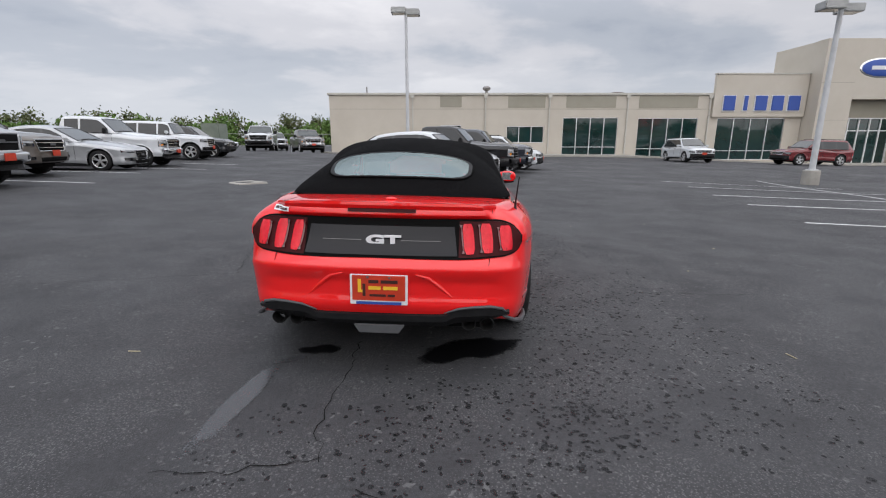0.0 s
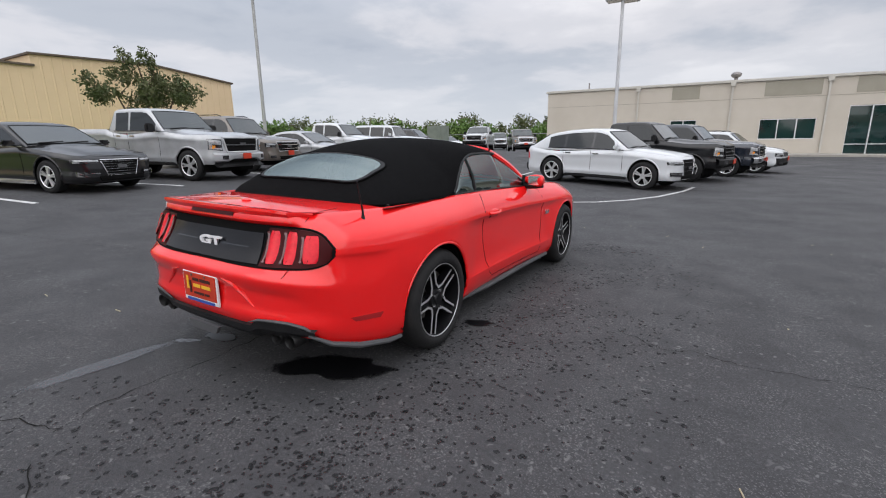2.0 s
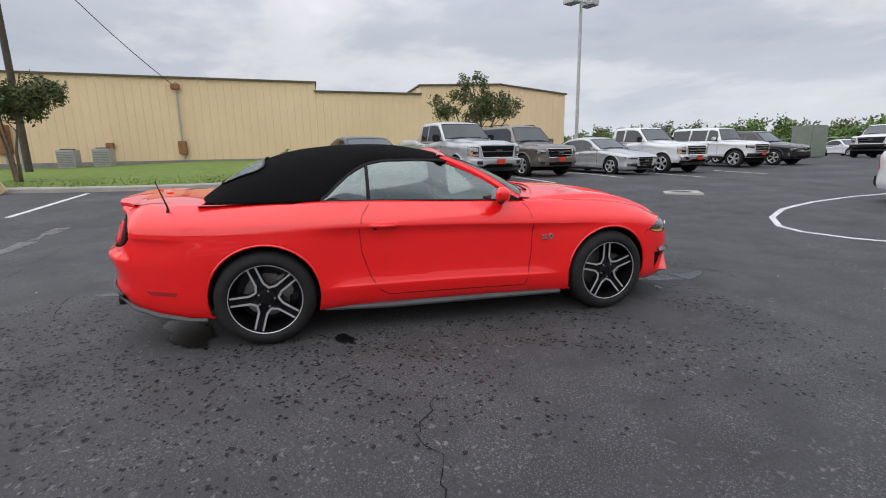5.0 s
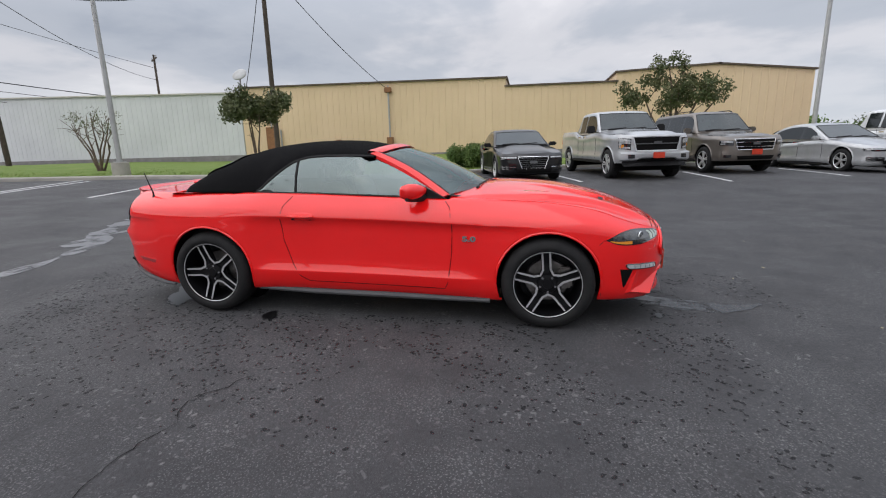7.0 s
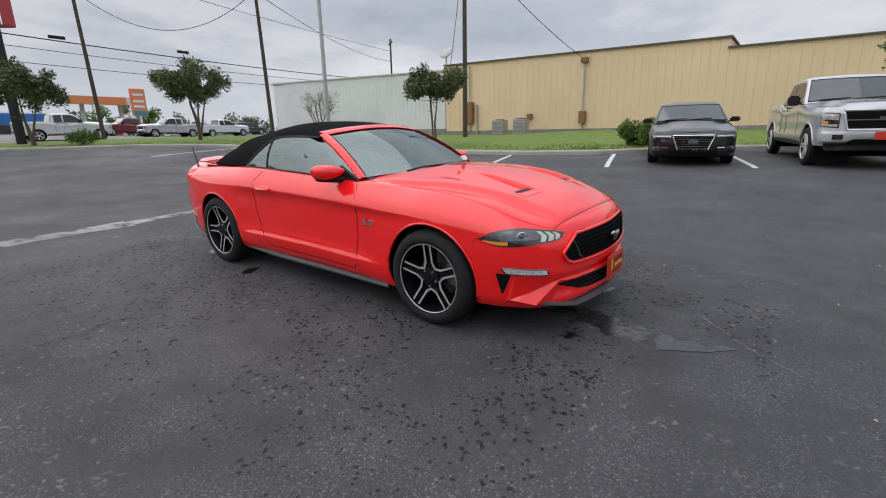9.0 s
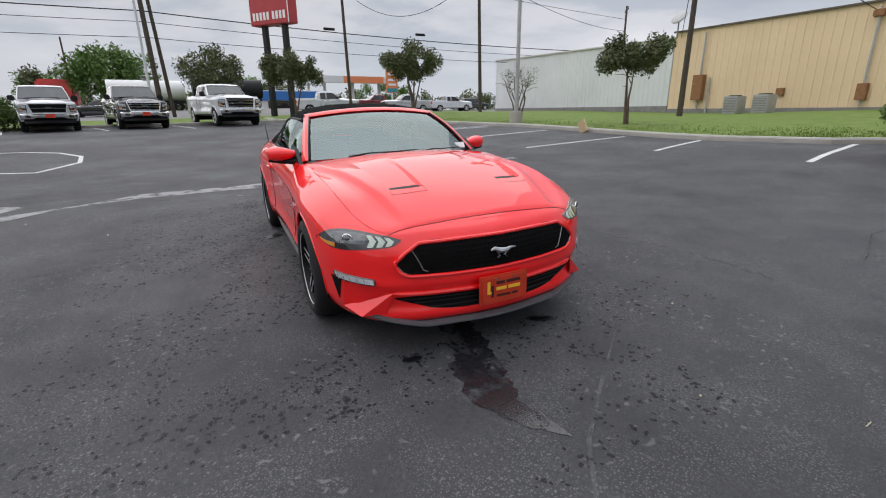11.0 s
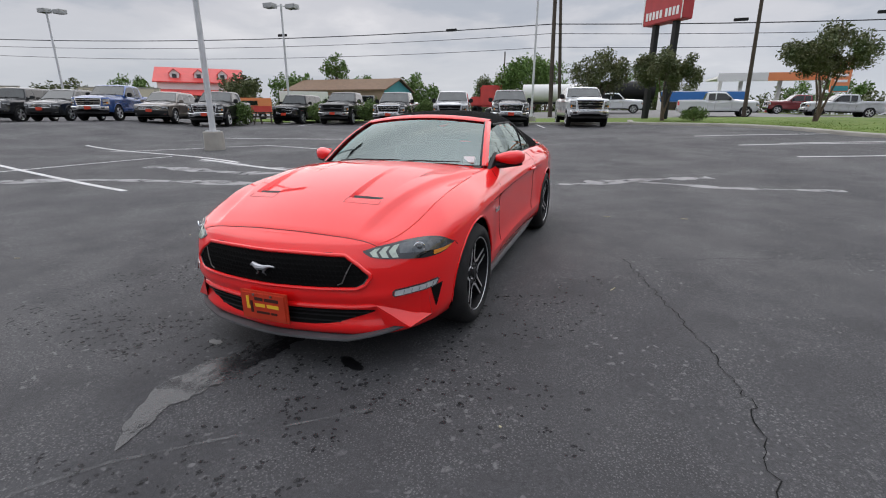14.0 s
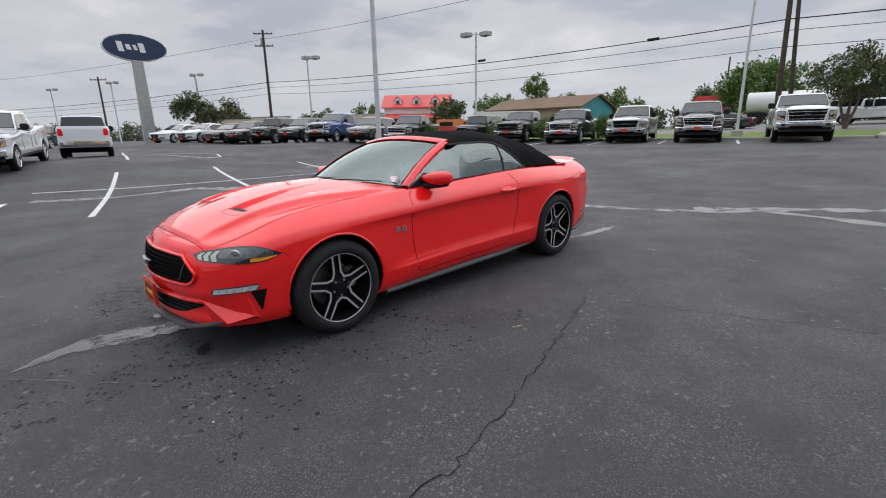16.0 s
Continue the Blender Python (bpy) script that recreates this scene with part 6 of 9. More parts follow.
    def at(y, f, s, off=0.008):
        """Place on the cabin's side: f from belt to window top."""
        T = np.interp(y, [p[0] for p in prof_y][::-1], [p[1] for p in prof_y][::-1])
        top = max(belt, T - 0.09)
        xr = xb - (T - belt) * tum + 0.02
        return Vector((s * (xb + (xr - xb) * f + off), y, belt + (top - belt) * f))

    def pane(nm, y0, y1, s, mat=TINT):
        bm = B()
        rows = [[at(y, f, s) for f in (0.05, 0.5, 0.97)] for y in np.linspace(y0, y1, 6)]
        grid(bm, rows)
        rows = [[at(y, f, s, -0.02) for f in (0.05, 0.5, 0.97)] for y in np.linspace(y0, y1, 6)]
        grid(bm, rows)
        return part(nm, bm, mat, root)

    back = rt - 0.02 if not tr else rt + 0.06
    cuts = {"pickup": [0.0], "big_pickup": [0.0], "suv": [-0.12, -1.1], "big_suv": [-0.1, -1.1], "box_suv": [-0.15, -1.05], "sedan": [-0.25], "coupe_suv": [-0.15, -1.1]}[kind]
    if tr:
        cuts = [(st + rt) / 2 - 0.05]
    ends = [sb - 0.16] + cuts + [back if kind not in ("sedan", "coupe_suv") else rt + 0.05]
    for s in (-1, 1):
        if kind in ("sedan", "suv", "coupe_suv", "big_suv"):
            bm = B()
            grid(bm, [[at(y, f, s, 0.004) for f in (0.03, 0.5, 0.985)] for y in np.linspace(ends[0], ends[-1], 10)])
            grid(bm, [[at(y, f, s, -0.02) for f in (0.03, 0.5, 0.985)] for y in np.linspace(ends[0], ends[-1], 10)])
            part("window_frame", bm, GLOSS, root)
        for y0, y1 in zip(ends, ends[1:]):
            pane("side_window", y0 - 0.04, y1 + 0.04, s)
        part("belt_trim", tube(B(), [at(y, 0.02, s, 0.012) for y in np.linspace(ends[0] + 0.05, ends[-1], 8)], 0.012, 5), CHROME if kind == "sedan" else BLACK, root)
    for nm, (y0, z0), (y1, z1) in (("windscreen", prof_y[0], prof_y[1]), ("rear_window", prof_y[-1], prof_y[-2])):
        bm = B()
        up = Vector((0, z1 - z0, y0 - y1)) if y0 > y1 else Vector((0, -(z1 - z0), -(y0 - y1)))
        n_ = up.normalized() * 0.012
        n_.z = abs(n_.z)
        rows = []
        for f in (0.06, 0.5, 0.93):
            y, z = y0 + (y1 - y0) * f, z0 + (z1 - z0) * f
            xr = xb - (z - belt) * tum - 0.05
            rows.append([Vector((xr * u, y, z + 0.015 * (1 - u * u))) + n_ for u in (-1, -0.5, 0, 0.5, 1)])
        grid(bm, rows)
        rim_ = rows[0] + [r_[-1] for r_ in rows[1:]] + rows[-1][::-1][1:] + [r_[0] for r_ in rows[-2::-1]]
        part(nm, bm, TINT if nm == "rear_window" else PALEGLASS, root, smooth=True)
        part("window_seal", tube(B(), rim_, 0.011, 5), BLACK, root)
        if nm == "windscreen":
            for x0_, x1_ in ((0.75, 0.1), (0.05, -0.6)):
                part("wiper", tube(B(), [rows[0][0].lerp(rows[0][-1], 0.5 + x0_ / 2) + Vector((0, 0.02, 0.02)), rows[0][0].lerp(rows[0][-1], 0.5 + x1_ / 2) + Vector((0, 0.0, 0.05))], 0.014, 5), BLACK, root)
    # front end
    low = kind in ("sedan", "coupe_suv")
    g0, g1 = (0.70, nose - 0.09) if not low else (0.36, nose - 0.10)
    if tr:
        g0, g1 = sill + 0.32, nose - 0.07
    gw = hw * ((0.64 if tr else 0.60) if not low else 0.46)
    corners = [(gw * 0.86, g0), (-gw * 0.86, g0), (-gw, g1), (gw, g1)]
    if low:
        corners = [(gw * 0.72, g0), (-gw * 0.72, g0), (-gw, g1), (gw, g1)]
    part("grille", patch(B(), corners, fr, 0.014, 0.03, 10, 4, FRONT), DARK, root)
    ring = []
    for (xa, za), (xc, zc_) in zip(corners, corners[1:] + corners[:1]):
        ring += [fr(xa + (xc - xa) * k / 6, za + (zc_ - za) * k / 6) + Vector((0, 0.014, 0)) for k in range(6)]
    part("grille_frame", tube(B(), ring + [ring[0]], 0.026 if tr else 0.012, 6), CHROME if grille is not GLOSS or low else paint, root)
    for k in range(bars):
        z = g0 + (g1 - g0) * (k + 0.7) / (bars + 0.4)
        wz = gw * (0.95 if not low else 0.74 + 0.24 * (z - g0) / (g1 - g0))
        part("grille_bar", tube(B(), [fr(x, z) + Vector((0, 0.018, 0)) for x in np.linspace(-wz, wz, 7)], 0.006 if low else 0.016, 5), CHROME if grille is not GLOSS or low else GREYP, root)
    part("grille_badge", patch(B(), [(0.10, (g0 + g1) / 2 - 0.01), (-0.10, (g0 + g1) / 2 - 0.01), (-0.10, (g0 + g1) / 2 + 0.06), (0.10, (g0 + g1) / 2 + 0.06)], fr, 0.05, 0.02, 4, 2, FRONT), GREYP, root)
    for s in (-1, 1):
        hz = g1 - 0.10 if kind != "sedan" else nose - 0.13
        hh_ = 0.13 if tr else (0.085 if not low else 0.05)
        lm = empty("headlamp")
        lm.parent = root
        if tr:
            hz, hh_ = (g0 + g1) / 2 + 0.02, (g1 - g0) / 2 * 0.92
            part("lamp_bar", patch(B(), [(s * hw * 0.895, hz - hh_ * 0.8), (s * hw * 0.93, hz - hh_ * 0.75), (s * hw * 0.93, hz + hh_ * 0.75), (s * hw * 0.895, hz + hh_ * 0.75)], fr, 0.028, 0.03, 2, 4, FRONT), LENSB, lm, "bright lamp edge")
            part("lamp_bar", patch(B(), [(s * gw * 1.10, hz - hh_ * 0.85), (s * hw * 0.91, hz - hh_ * 0.75), (s * hw * 0.91, hz - hh_ * 0.50), (s * gw * 1.10, hz - hh_ * 0.58)], fr, 0.027, 0.03, 4, 2, FRONT), LENSB, lm, "bright lamp edge")
        part("lamp_body", patch(B(), [(s * gw * 1.06, hz - hh_), (s * hw * 0.93, hz - hh_ * 0.8), (s * hw * 0.94, hz + hh_ * 0.8), (s * gw * 1.06, hz + hh_ * 0.7)], fr, 0.018, 0.05, 6, 3, FRONT), GLOSS, lm)
        part("lamp_lens", patch(B(), [(s * gw * 1.10, hz - hh_ * 0.1), (s * hw * 0.91, hz), (s * hw * 0.92, hz + hh_ * 0.66), (s * gw * 1.10, hz + hh_ * 0.55)], fr, 0.026, 0.03, 6, 3, FRONT), LENSB, lm, "clear headlamp lens")
        part("turn_signal", patch(B(), [(s * hw * 0.84, hz - hh_ * 0.7), (s * hw * 0.92, hz - hh_ * 0.65), (s * hw * 0.92, hz - hh_ * 0.15), (s * hw * 0.84, hz - hh_ * 0.2)], fr, 0.026, 0.03, 3, 3, FRONT), AMBER if tr else LENSB, lm, "turn signal lens")
        for wy in (-wb / 2, wb / 2):
            o = []
            for k in range(19):
                a_ = math.radians(-8 + 196 * k / 18)
                yy, zz = wy + (wr + 0.065) * math.cos(a_), wr + 0.02 + (wr + 0.065) * math.sin(a_)
                q_ = ray((s * 5, yy, max(zz, sill + 0.03)), (-s, 0, 0), (s * hw, yy, zz))
                o.append(Vector((q_.x - s * 0.004, yy, max(zz, sill))))
            part("arch_lip", tube(B(), o, 0.022, 6), paint if not (kind == "box_suv") else BLACK, root, smooth=True)
        part("sill_trim", box(B(), (s * (hw - 0.06), 0, sill + 0.005), (0.09, wb - 2 * wr - 0.16, 0.09), bevel=0.02), CHROME if kind == "sedan" and paint is BLACKP else BLACK, root)
        if tr:
            part("fog_lamp", patch(B(), [(s * hw * 0.62, sill + 0.135), (s * hw * 0.78, sill + 0.135), (s * hw * 0.78, sill + 0.235), (s * hw * 0.62, sill + 0.235)], fr, 0.135, 0.03, 3, 2, FRONT), GLOSS, root)
        elif not low:
            part("fog_lamp", patch(B(), [(s * hw * 0.70, sill + 0.10), (s * hw * 0.86, sill + 0.10), (s * hw * 0.86, sill + 0.18), (s * hw * 0.70, sill + 0.18)], fr, 0.062, 0.03, 3, 2, FRONT), GLOSS, root)
        else:
            part("air_inlet", patch(B(), [(s * gw * 1.12, sill + 0.12), (s * hw * 0.90, sill + 0.14), (s * hw * 0.90, sill + 0.24), (s * gw * 1.16, sill + 0.24)], fr, 0.056, 0.03, 4, 2, FRONT), GLOSS, root)
            part("inlet_bar", tube(B(), [fr(s * q_, sill + 0.20) + Vector((0, 0.06, 0)) for q_ in (gw * 1.14, gw * 1.4, hw * 0.88)], 0.010, 5), CHROME, root)
        part("tail_lamp", patch(B(), [(s * hw * 0.72, tail - 0.42), (s * hw * 0.94, tail - 0.42), (s * hw * 0.94, tail - 0.10), (s * hw * 0.74, tail - 0.12)], re, 0.015, 0.05, 3, 3, REAR), LENSRED, root)
        mp = at(sb - 0.30, 0.12, s, 0.0)
        mm = empty("door_mirror")
        mm.parent = root
        bm = box(B(), mp + Vector((s * 0.17, 0.02, 0.06)), (0.24, 0.13, 0.23 if tr else (0.16 if kind != "sedan" else 0.12)), bevel=0.035)
        part("mirror_shell", bm, trim if not tr else BLACK, mm, smooth=True)
        part("mirror_arm", tube(B(), [mp, mp + Vector((s * 0.1, 0.02, 0.02))], 0.022, 6), BLACK, mm)
        dn = empty("door")
        dn.parent = root
        door_y = [sb - 0.12] + cuts[:1] + ([rt + 0.1] if tr else [cuts[0] - 0.95])
        for y in door_y:
            o = [ray((s * 5, y, z), (-s, 0, 0), (s * hw, y, z)) for z in np.linspace(sill + 0.1, belt - 0.04, 7)]
            part("door_seam", tube(B(), o, 0.006, 4), DARK, dn)
        for y in door_y[1:]:
            p = ray((s * 5, y + 0.16, belt - 0.13), (-s, 0, 0), (s * hw, y, belt))
            part("door_handle", box(B(), p + Vector((s * 0.018, 0, 0)), (0.03, 0.2, 0.035), bevel=0.01), trim if kind == "sedan" else CHROME, dn)
    bmp = CHROME if tr and glow is None else (glow or (paint if low else BLACK))
    if tr:
        rows = []
        for k in range(25):
            u = -1 + k / 12
            x = u * hw * 0.93
            y = fr(x * 0.96, sill + 0.30).y
            dip = 0.05 * smooth(0.45, 0.62, abs(u)) - 0.03
            rows.append([(x, y - 0.03, sill + 0.305), (x, y + 0.07, sill + 0.295), (x, y + 0.115, sill + 0.262), (x, y + 0.12, sill + 0.18), (x, y + 0.105, sill + 0.12 - dip), (x, y + 0.02, sill + 0.08 - dip)])
        bm = B()
        grid(bm, rows)
        part("bumper", bm, bmp, root, smooth=True)
        part("valance", patch(B(), [(hw * 0.84, sill - 0.08), (-hw * 0.84, sill - 0.08), (-hw * 0.86, sill + 0.12), (hw * 0.86, sill + 0.12)], fr, 0.03, 0.10, 8, 2, FRONT), BLACK, root, "black lower front valance")
    elif not low:
        part("bumper", patch(B(), [(hw * 0.9, sill + 0.02), (-hw * 0.9, sill + 0.02), (-hw * 0.9, g0 - 0.05), (hw * 0.9, g0 - 0.05)], fr, 0.05, 0.10, 14, 3, FRONT), bmp, root, smooth=True)
    part("lower_intake", patch(B(), [(hw * 0.5, sill + 0.04), (-hw * 0.5, sill + 0.04), (-hw * 0.55, sill + 0.15), (hw * 0.55, sill + 0.15)], fr, 0.06, 0.03, 8, 2, FRONT), DARK, root)
    part("bumper", patch(B(), [(-hw * 0.9, sill + 0.05), (hw * 0.9, sill + 0.05), (hw * 0.9, sill + 0.28), (-hw * 0.9, sill + 0.28)], re, 0.06, 0.10, 14, 3, REAR), bmp if tr else BLACK, root)
    if plate:
        part("front_plate", box(B(), fr(0, g0 - 0.06) + Vector((0, 0.145 if tr else 0.085, -0.05 if tr else 0)), (0.31, 0.02, 0.155), bevel=0.004), ORANGE, root, "orange dealer plate")
    part("underbody", box(B(), (0, 0, sill + 0.05), (hw * 1.4, yf - yr - 0.5, 0.16)), DARK, root)
    for wy in (-wb / 2, wb / 2):
        part("arch_liner", box(B(), (0, wy, wr + 0.12), (2 * hw - 0.18, 2 * wr + 0.06, wr + 0.2)), DARK, root)
    key = (wr, rim.name)
    if key not in WHEELS:
        WHEELS[key] = road_wheel(wr, 0.25, rim)
    for s in (-1, 1):
        for wy in (-wb / 2, wb / 2):
            car_wheel(root, WHEELS[key], Matrix.Translation((s * (hw - 0.125), wy, wr)) @ Matrix.Rotation(0 if s > 0 else math.pi, 4, "Z") @ Matrix.Rotation(wy, 4, "X"))
    if kind in ("suv", "big_suv"):
        for s in (-1, 1):
            x = s * (xb - (roof - belt) * tum - 0.06)
            part("roof_rail", tube(B(), [(x, st - 0.2, roof + 0.0), (x, st - 0.35, roof + 0.045), (x, rt + 0.3, roof + 0.04), (x, rt + 0.12, roof)], 0.016, 6), BLACK, root)
    return root


# west row, noses towards the lot
vehicle("sedan", "black luxury saloon with a wide slatted chrome grille", "car", "sedan", BLACKP, (-9.05, 1.35), 13, plate=False, bars=6, group="parked cars, west row")
vehicle("pickup_truck", "silver crew-cab pickup with black grille and red plate", "pickup truck", "pickup", SILVERP, (-9.25, 4.6), 12, glow=SILVERP, grille=GLOSS, bars=1, group="parked cars, west row")
vehicle("suv", "bronze-grey large suv with roof rails and chrome grille bar", "suv", "big_suv", BROWNP, (-11.0, 7.75), 12, bars=2, glow=BROWNP, group="parked cars, west row")
vehicle("sedan", "silver family saloon with dark hexagonal grille", "car", "sedan", SILVERP, (-11.2, 11.6), 12, plate=False, group="parked cars, west row")
vehicle("pickup_truck", "white crew-cab pickup with chrome grille and bumper", "pickup truck", "pickup", WHITEP, (-11.9, 14.7), 12, group="parked cars, west row")
vehicle("suv", "white boxy off-road suv with dark grille", "suv", "box_suv", WHITEP, (-12.8, 19.3), 12, group="parked cars, west row")
vehicle("suv", "dark grey suv with silver wheels", "suv", "suv", GREYCP, (-13.4, 22.7), 12, plate=False, group="parked cars, west row")
vehicle("pickup_truck", "white mid-size pickup with black grille", "pickup truck", "pickup", WHITEP, (-14.9, 29.6), -72, grille=GLOSS, glow=BLACK, plate=False, group="parked cars, far lot")
vehicle("pickup_truck", "grey-brown crew-cab pickup truck in the far lot", "pickup truck", "pickup", BROWNP, (-11.9, 33.2), -60, group="parked cars, far lot")
vehicle("sedan", "white saloon parked in the far lot", "car", "sedan", WHITEP, (-24.5, 45), -20, plate=False, group="parked cars, far lot")
vehicle("pickup_truck", "silver pickup parked in the far lot", "pickup truck", "pickup", SILVERP, (-19.5, 45), -60, plate=False, group="parked cars, far lot")
# row beside the white oval island
vehicle("suv", "white coupe-roofed luxury suv with black grille", "suv", "coupe_suv", WHITEP, (1.55, 11.2), -14, plate=False, grille=GLOSS, bars=4, group="parked cars, middle row")
vehicle("pickup_truck", "black crew-cab pickup with dark grille", "pickup truck", "pickup", BLACKP, (2.55, 14.2), -12, grille=GLOSS, glow=BLACK, group="parked cars, middle row")
vehicle("pickup_truck", "navy heavy pickup with chrome bumper", "pickup truck", "pickup", DKBLUEP, (3.6, 17.4), -12, group="parked cars, middle row")
vehicle("suv", "white suv with black grille and red plate", "suv", "suv", WHITEP, (4.6, 20.6), -12, grille=GLOSS, group="parked cars, middle row")
# by the showroom
vehicle("suv", "small white suv in front of the showroom", "suv", "suv", WHITEP, (17.2, 28.9), -88, group="cars by the showroom")
vehicle("suv", "dark red suv in front of the showroom", "suv", "suv", WINE, (22.0, 28.7), 186, plate=False, group="cars by the showroom")
# south row, noses towards the red car
south = "new trucks, south row"
vehicle("suv", "black boxy two-tone off-road suv", "suv", "box_suv", BLACKP, (18.6, -20.4), 103, group=south)
vehicle("pickup_truck", "black crew-cab pickup with black grille", "pickup truck", "pickup", BLACKP, (14.9, -20.3), 106, grille=GLOSS, bars=1, group=south)
vehicle("pickup_truck", "dark grey crew-cab pickup with chrome bumper", "pickup truck", "pickup", GREYCP, (11.2, -20.4), 106, group=south)
vehicle("pickup_truck", "silver crew-cab pickup with dark grille", "pickup truck", "pickup", SILVERP, (7.5, -20.6), 106, grille=GLOSS, bars=1, group=south)
vehicle("pickup_truck", "dark grey crew-cab pickup with red plate", "pickup truck", "pickup", GREYCP, (4.1, -20.8), 106, group=south)
vehicle("pickup_truck", "white heavy-duty dual-wheel pickup with chrome grille", "pickup truck", "big_pickup", WHITEP, (0.1, -20.8), 105, plate=False, group=south)
# east row
east = "new cars, east row"
for nm, lab, cat, kd, pt, fx, fy in (
        ("pickup_truck", "black crew-cab pickup with red plate", "pickup truck", "pickup", BLACKP, 20.0, -15.6), ("suv", "grey suv with silver wheels", "suv", "suv", BROWNP, 22.4, -14.2),
        ("pickup_truck", "blue mid-size pickup with a paper on its window", "pickup truck", "pickup", BLUEP, 24.9, -12.7), ("suv", "charcoal suv with orange dealer plate", "suv", "suv", GREYCP, 27.4, -11.8),
        ("suv", "green-grey boxy off-road suv", "suv", "box_suv", GREYCP, 30.0, -10.9), ("suv", "dark grey suv with orange plate", "suv", "suv", GREYCP, 32.6, -10.0), ("sedan", "black saloon with orange dealer plate", "car", "sedan", BLACKP, 34.6, -9.0),
        ("sedan", "white saloon with orange dealer plate", "car", "sedan", WHITEP, 37.0, -7.8), ("sedan", "white saloon with orange dealer plate", "car", "sedan", WHITEP, 39.4, -6.5)):
    vehicle(nm, lab, cat, kd, pt, (fx, fy), 118, group=east)
vehicle("pickup_truck", "white pickup seen from its tailgate", "pickup truck", "pickup", WHITEP, (28.6, -0.9), -8, plate=False, group="cars in the east lane")
vehicle("pickup_truck", "white crew-cab pickup with black grille", "pickup truck", "pickup", WHITEP, (17.0, 3.6), 165, grille=GLOSS, plate=False, group="cars in the east lane")
vehicle("suv", "silver-blue suv in the east lane", "suv", "suv", SILVERP, (44.5, -10.5), 160, plate=False, group="cars in the east lane")
vehicle("suv", "dark grey suv by the exit", "suv", "suv", GREYCP, (42, 1.0), 150, plate=False, group="cars in the east lane")
# vehicles standing along the highway
hw_ = "vehicles by the highway"
vehicle("pickup_truck", "white work pickup by the highway", "pickup truck", "pickup", WHITEP, (-29.5, -51.6), 176, plate=False, group=hw_)
vehicle("suv", "dark grey suv on the highway verge", "suv", "suv", GREYCP, (-36.5, -59.0), 182, plate=False, group=hw_)
vehicle("pickup_truck", "dark red pickup by the highway", "pickup truck", "pickup", WINE, (-14.8, -55.0), 2, plate=False, group=hw_)
vehicle("pickup_truck", "silver pickup by the highway", "pickup truck", "pickup", SILVERP, (-16.3, -48.4), 2, plate=False, group=hw_)
vehicle("pickup_truck", "white crew-cab pickup by the highway", "pickup truck", "pickup", WHITEP, (-11.2, -40.5), 178, plate=False, group=hw_)
vehicle("pickup_truck", "white pickup by the highway", "pickup truck", "pickup", WHITEP, (-3.0, -47), 180, plate=False, group=hw_)
vehicle("sedan", "dark saloon by the highway", "car", "sedan", GREYCP, (12.5, -45), 2, plate=False, group=hw_)


# ---- markings, cracks and residue on the lot ----
def mark(pts, width=0.115, closed=False):
    return tagged(part("line_marking", ribbon(B(), pts, width, 0.006, closed), LINEW), "worn white painted parking line", "line marking", "parking lines", kind="structure")


for p in ([(-14.3, -1.9), (-8.5, -0.44)], [(-12.2, 1.9), (-9.0, 2.65)], [(-12.2, 6.2), (-8.8, 6.35)], [(-13.5, 9.6), (-10.0, 9.7)], [(-6.2, -13.3), (-10.6, -15.2)],
          [(-5.8, -9.9), (-10.4, -10.6)], [(-6.6, -6.7), (-10.6, -6.9)], [(-8.36, -3.75), (-11.0, -4.5)], [(-5.0, -12.6), (-9.9, -14.3)],
          [(-4.1, -15.6), (-9.2, -18.2)], [(9.2, -5.5), (5.7, -5.0)], [(7.7, 1.8), (15.9, 0.0)], [(16.2, -3.3), (6.9, -1.65)], [(16.6, -7.1), (7.9, -5.5)], [(30, -2.6), (18.8, -0.9)],
          [(7.0, 4.2), (12.0, 3.0)], [(7.5, 6.9), (13.0, 5.6)], [(7.7, 9.0), (13.5, 7.4)], [(8.2, 11.6), (14.0, 10.2)], [(8.3, 14.1), (14.5, 13.0)], [(13.8, 17.1), (11.5, 5.0)],
          [(12.4, -19.2), (13.9, -24.0)], [(15.9, -18.2), (17.5, -23.0)], [(9.0, -19.7), (10.4, -24.4)], [(5.5, -20.0), (6.9, -24.6)], [(2.2, -20.2), (3.4, -24.6)], [(-12.2, 12.9), (-9.6, 12.9)], [(-12.8, 16.6), (-10.2, 16.6)]):
    mark(p)
mark([(13.5, 2.4), (10.6, -5.7)], 0.09)
mark([(-4.5, 15.1), (-4.1, 12.0), (-3.6, 10.0), (-3.0, 8.3), (-2.4, 7.3), (-1.7, 6.6), (-1.2, 6.45), (-0.6, 6.6), (0.0, 7.0), (0.6, 7.8), (1.1, 8.9), (1.5, 10.6), (1.7, 12)], 0.1)
mark([(14.8, -11.8), (11.5, -12.5), (7.8, -12.7), (6.3, -12.5), (5.4, -12.0), (4.7, -11.0), (4.5, -9.8), (5.0, -8.4), (8.0, -9.05), (10.7, -9.7), (14.0, -6.2)], 0.1)
mark([(25.6, -2.9), (21.5, -5.2), (19.8, -4.8), (19.2, -3.9), (20.2, -3.3), (26, -1.6)], 0.1)

CRACKM = material("crack_shadow", (0.014, 0.014, 0.014), 0.95, spec=0.1)
RESID = patchy("damp_film", (0.145, 0.147, 0.158), 0.34, 3.2, 0.29, 0.53, 0.6, 0.9)
FAINT = patchy("faint_scuff", (0.16, 0.16, 0.16), 0.8, 9, 0.42, 0.62, 0.3, 0.5)
WETF = patchy("wet_run_film", (0.013, 0.013, 0.015), 0.26, 7, 0.36, 0.51, 0.9, 0.85)
rnd = random.Random(5)


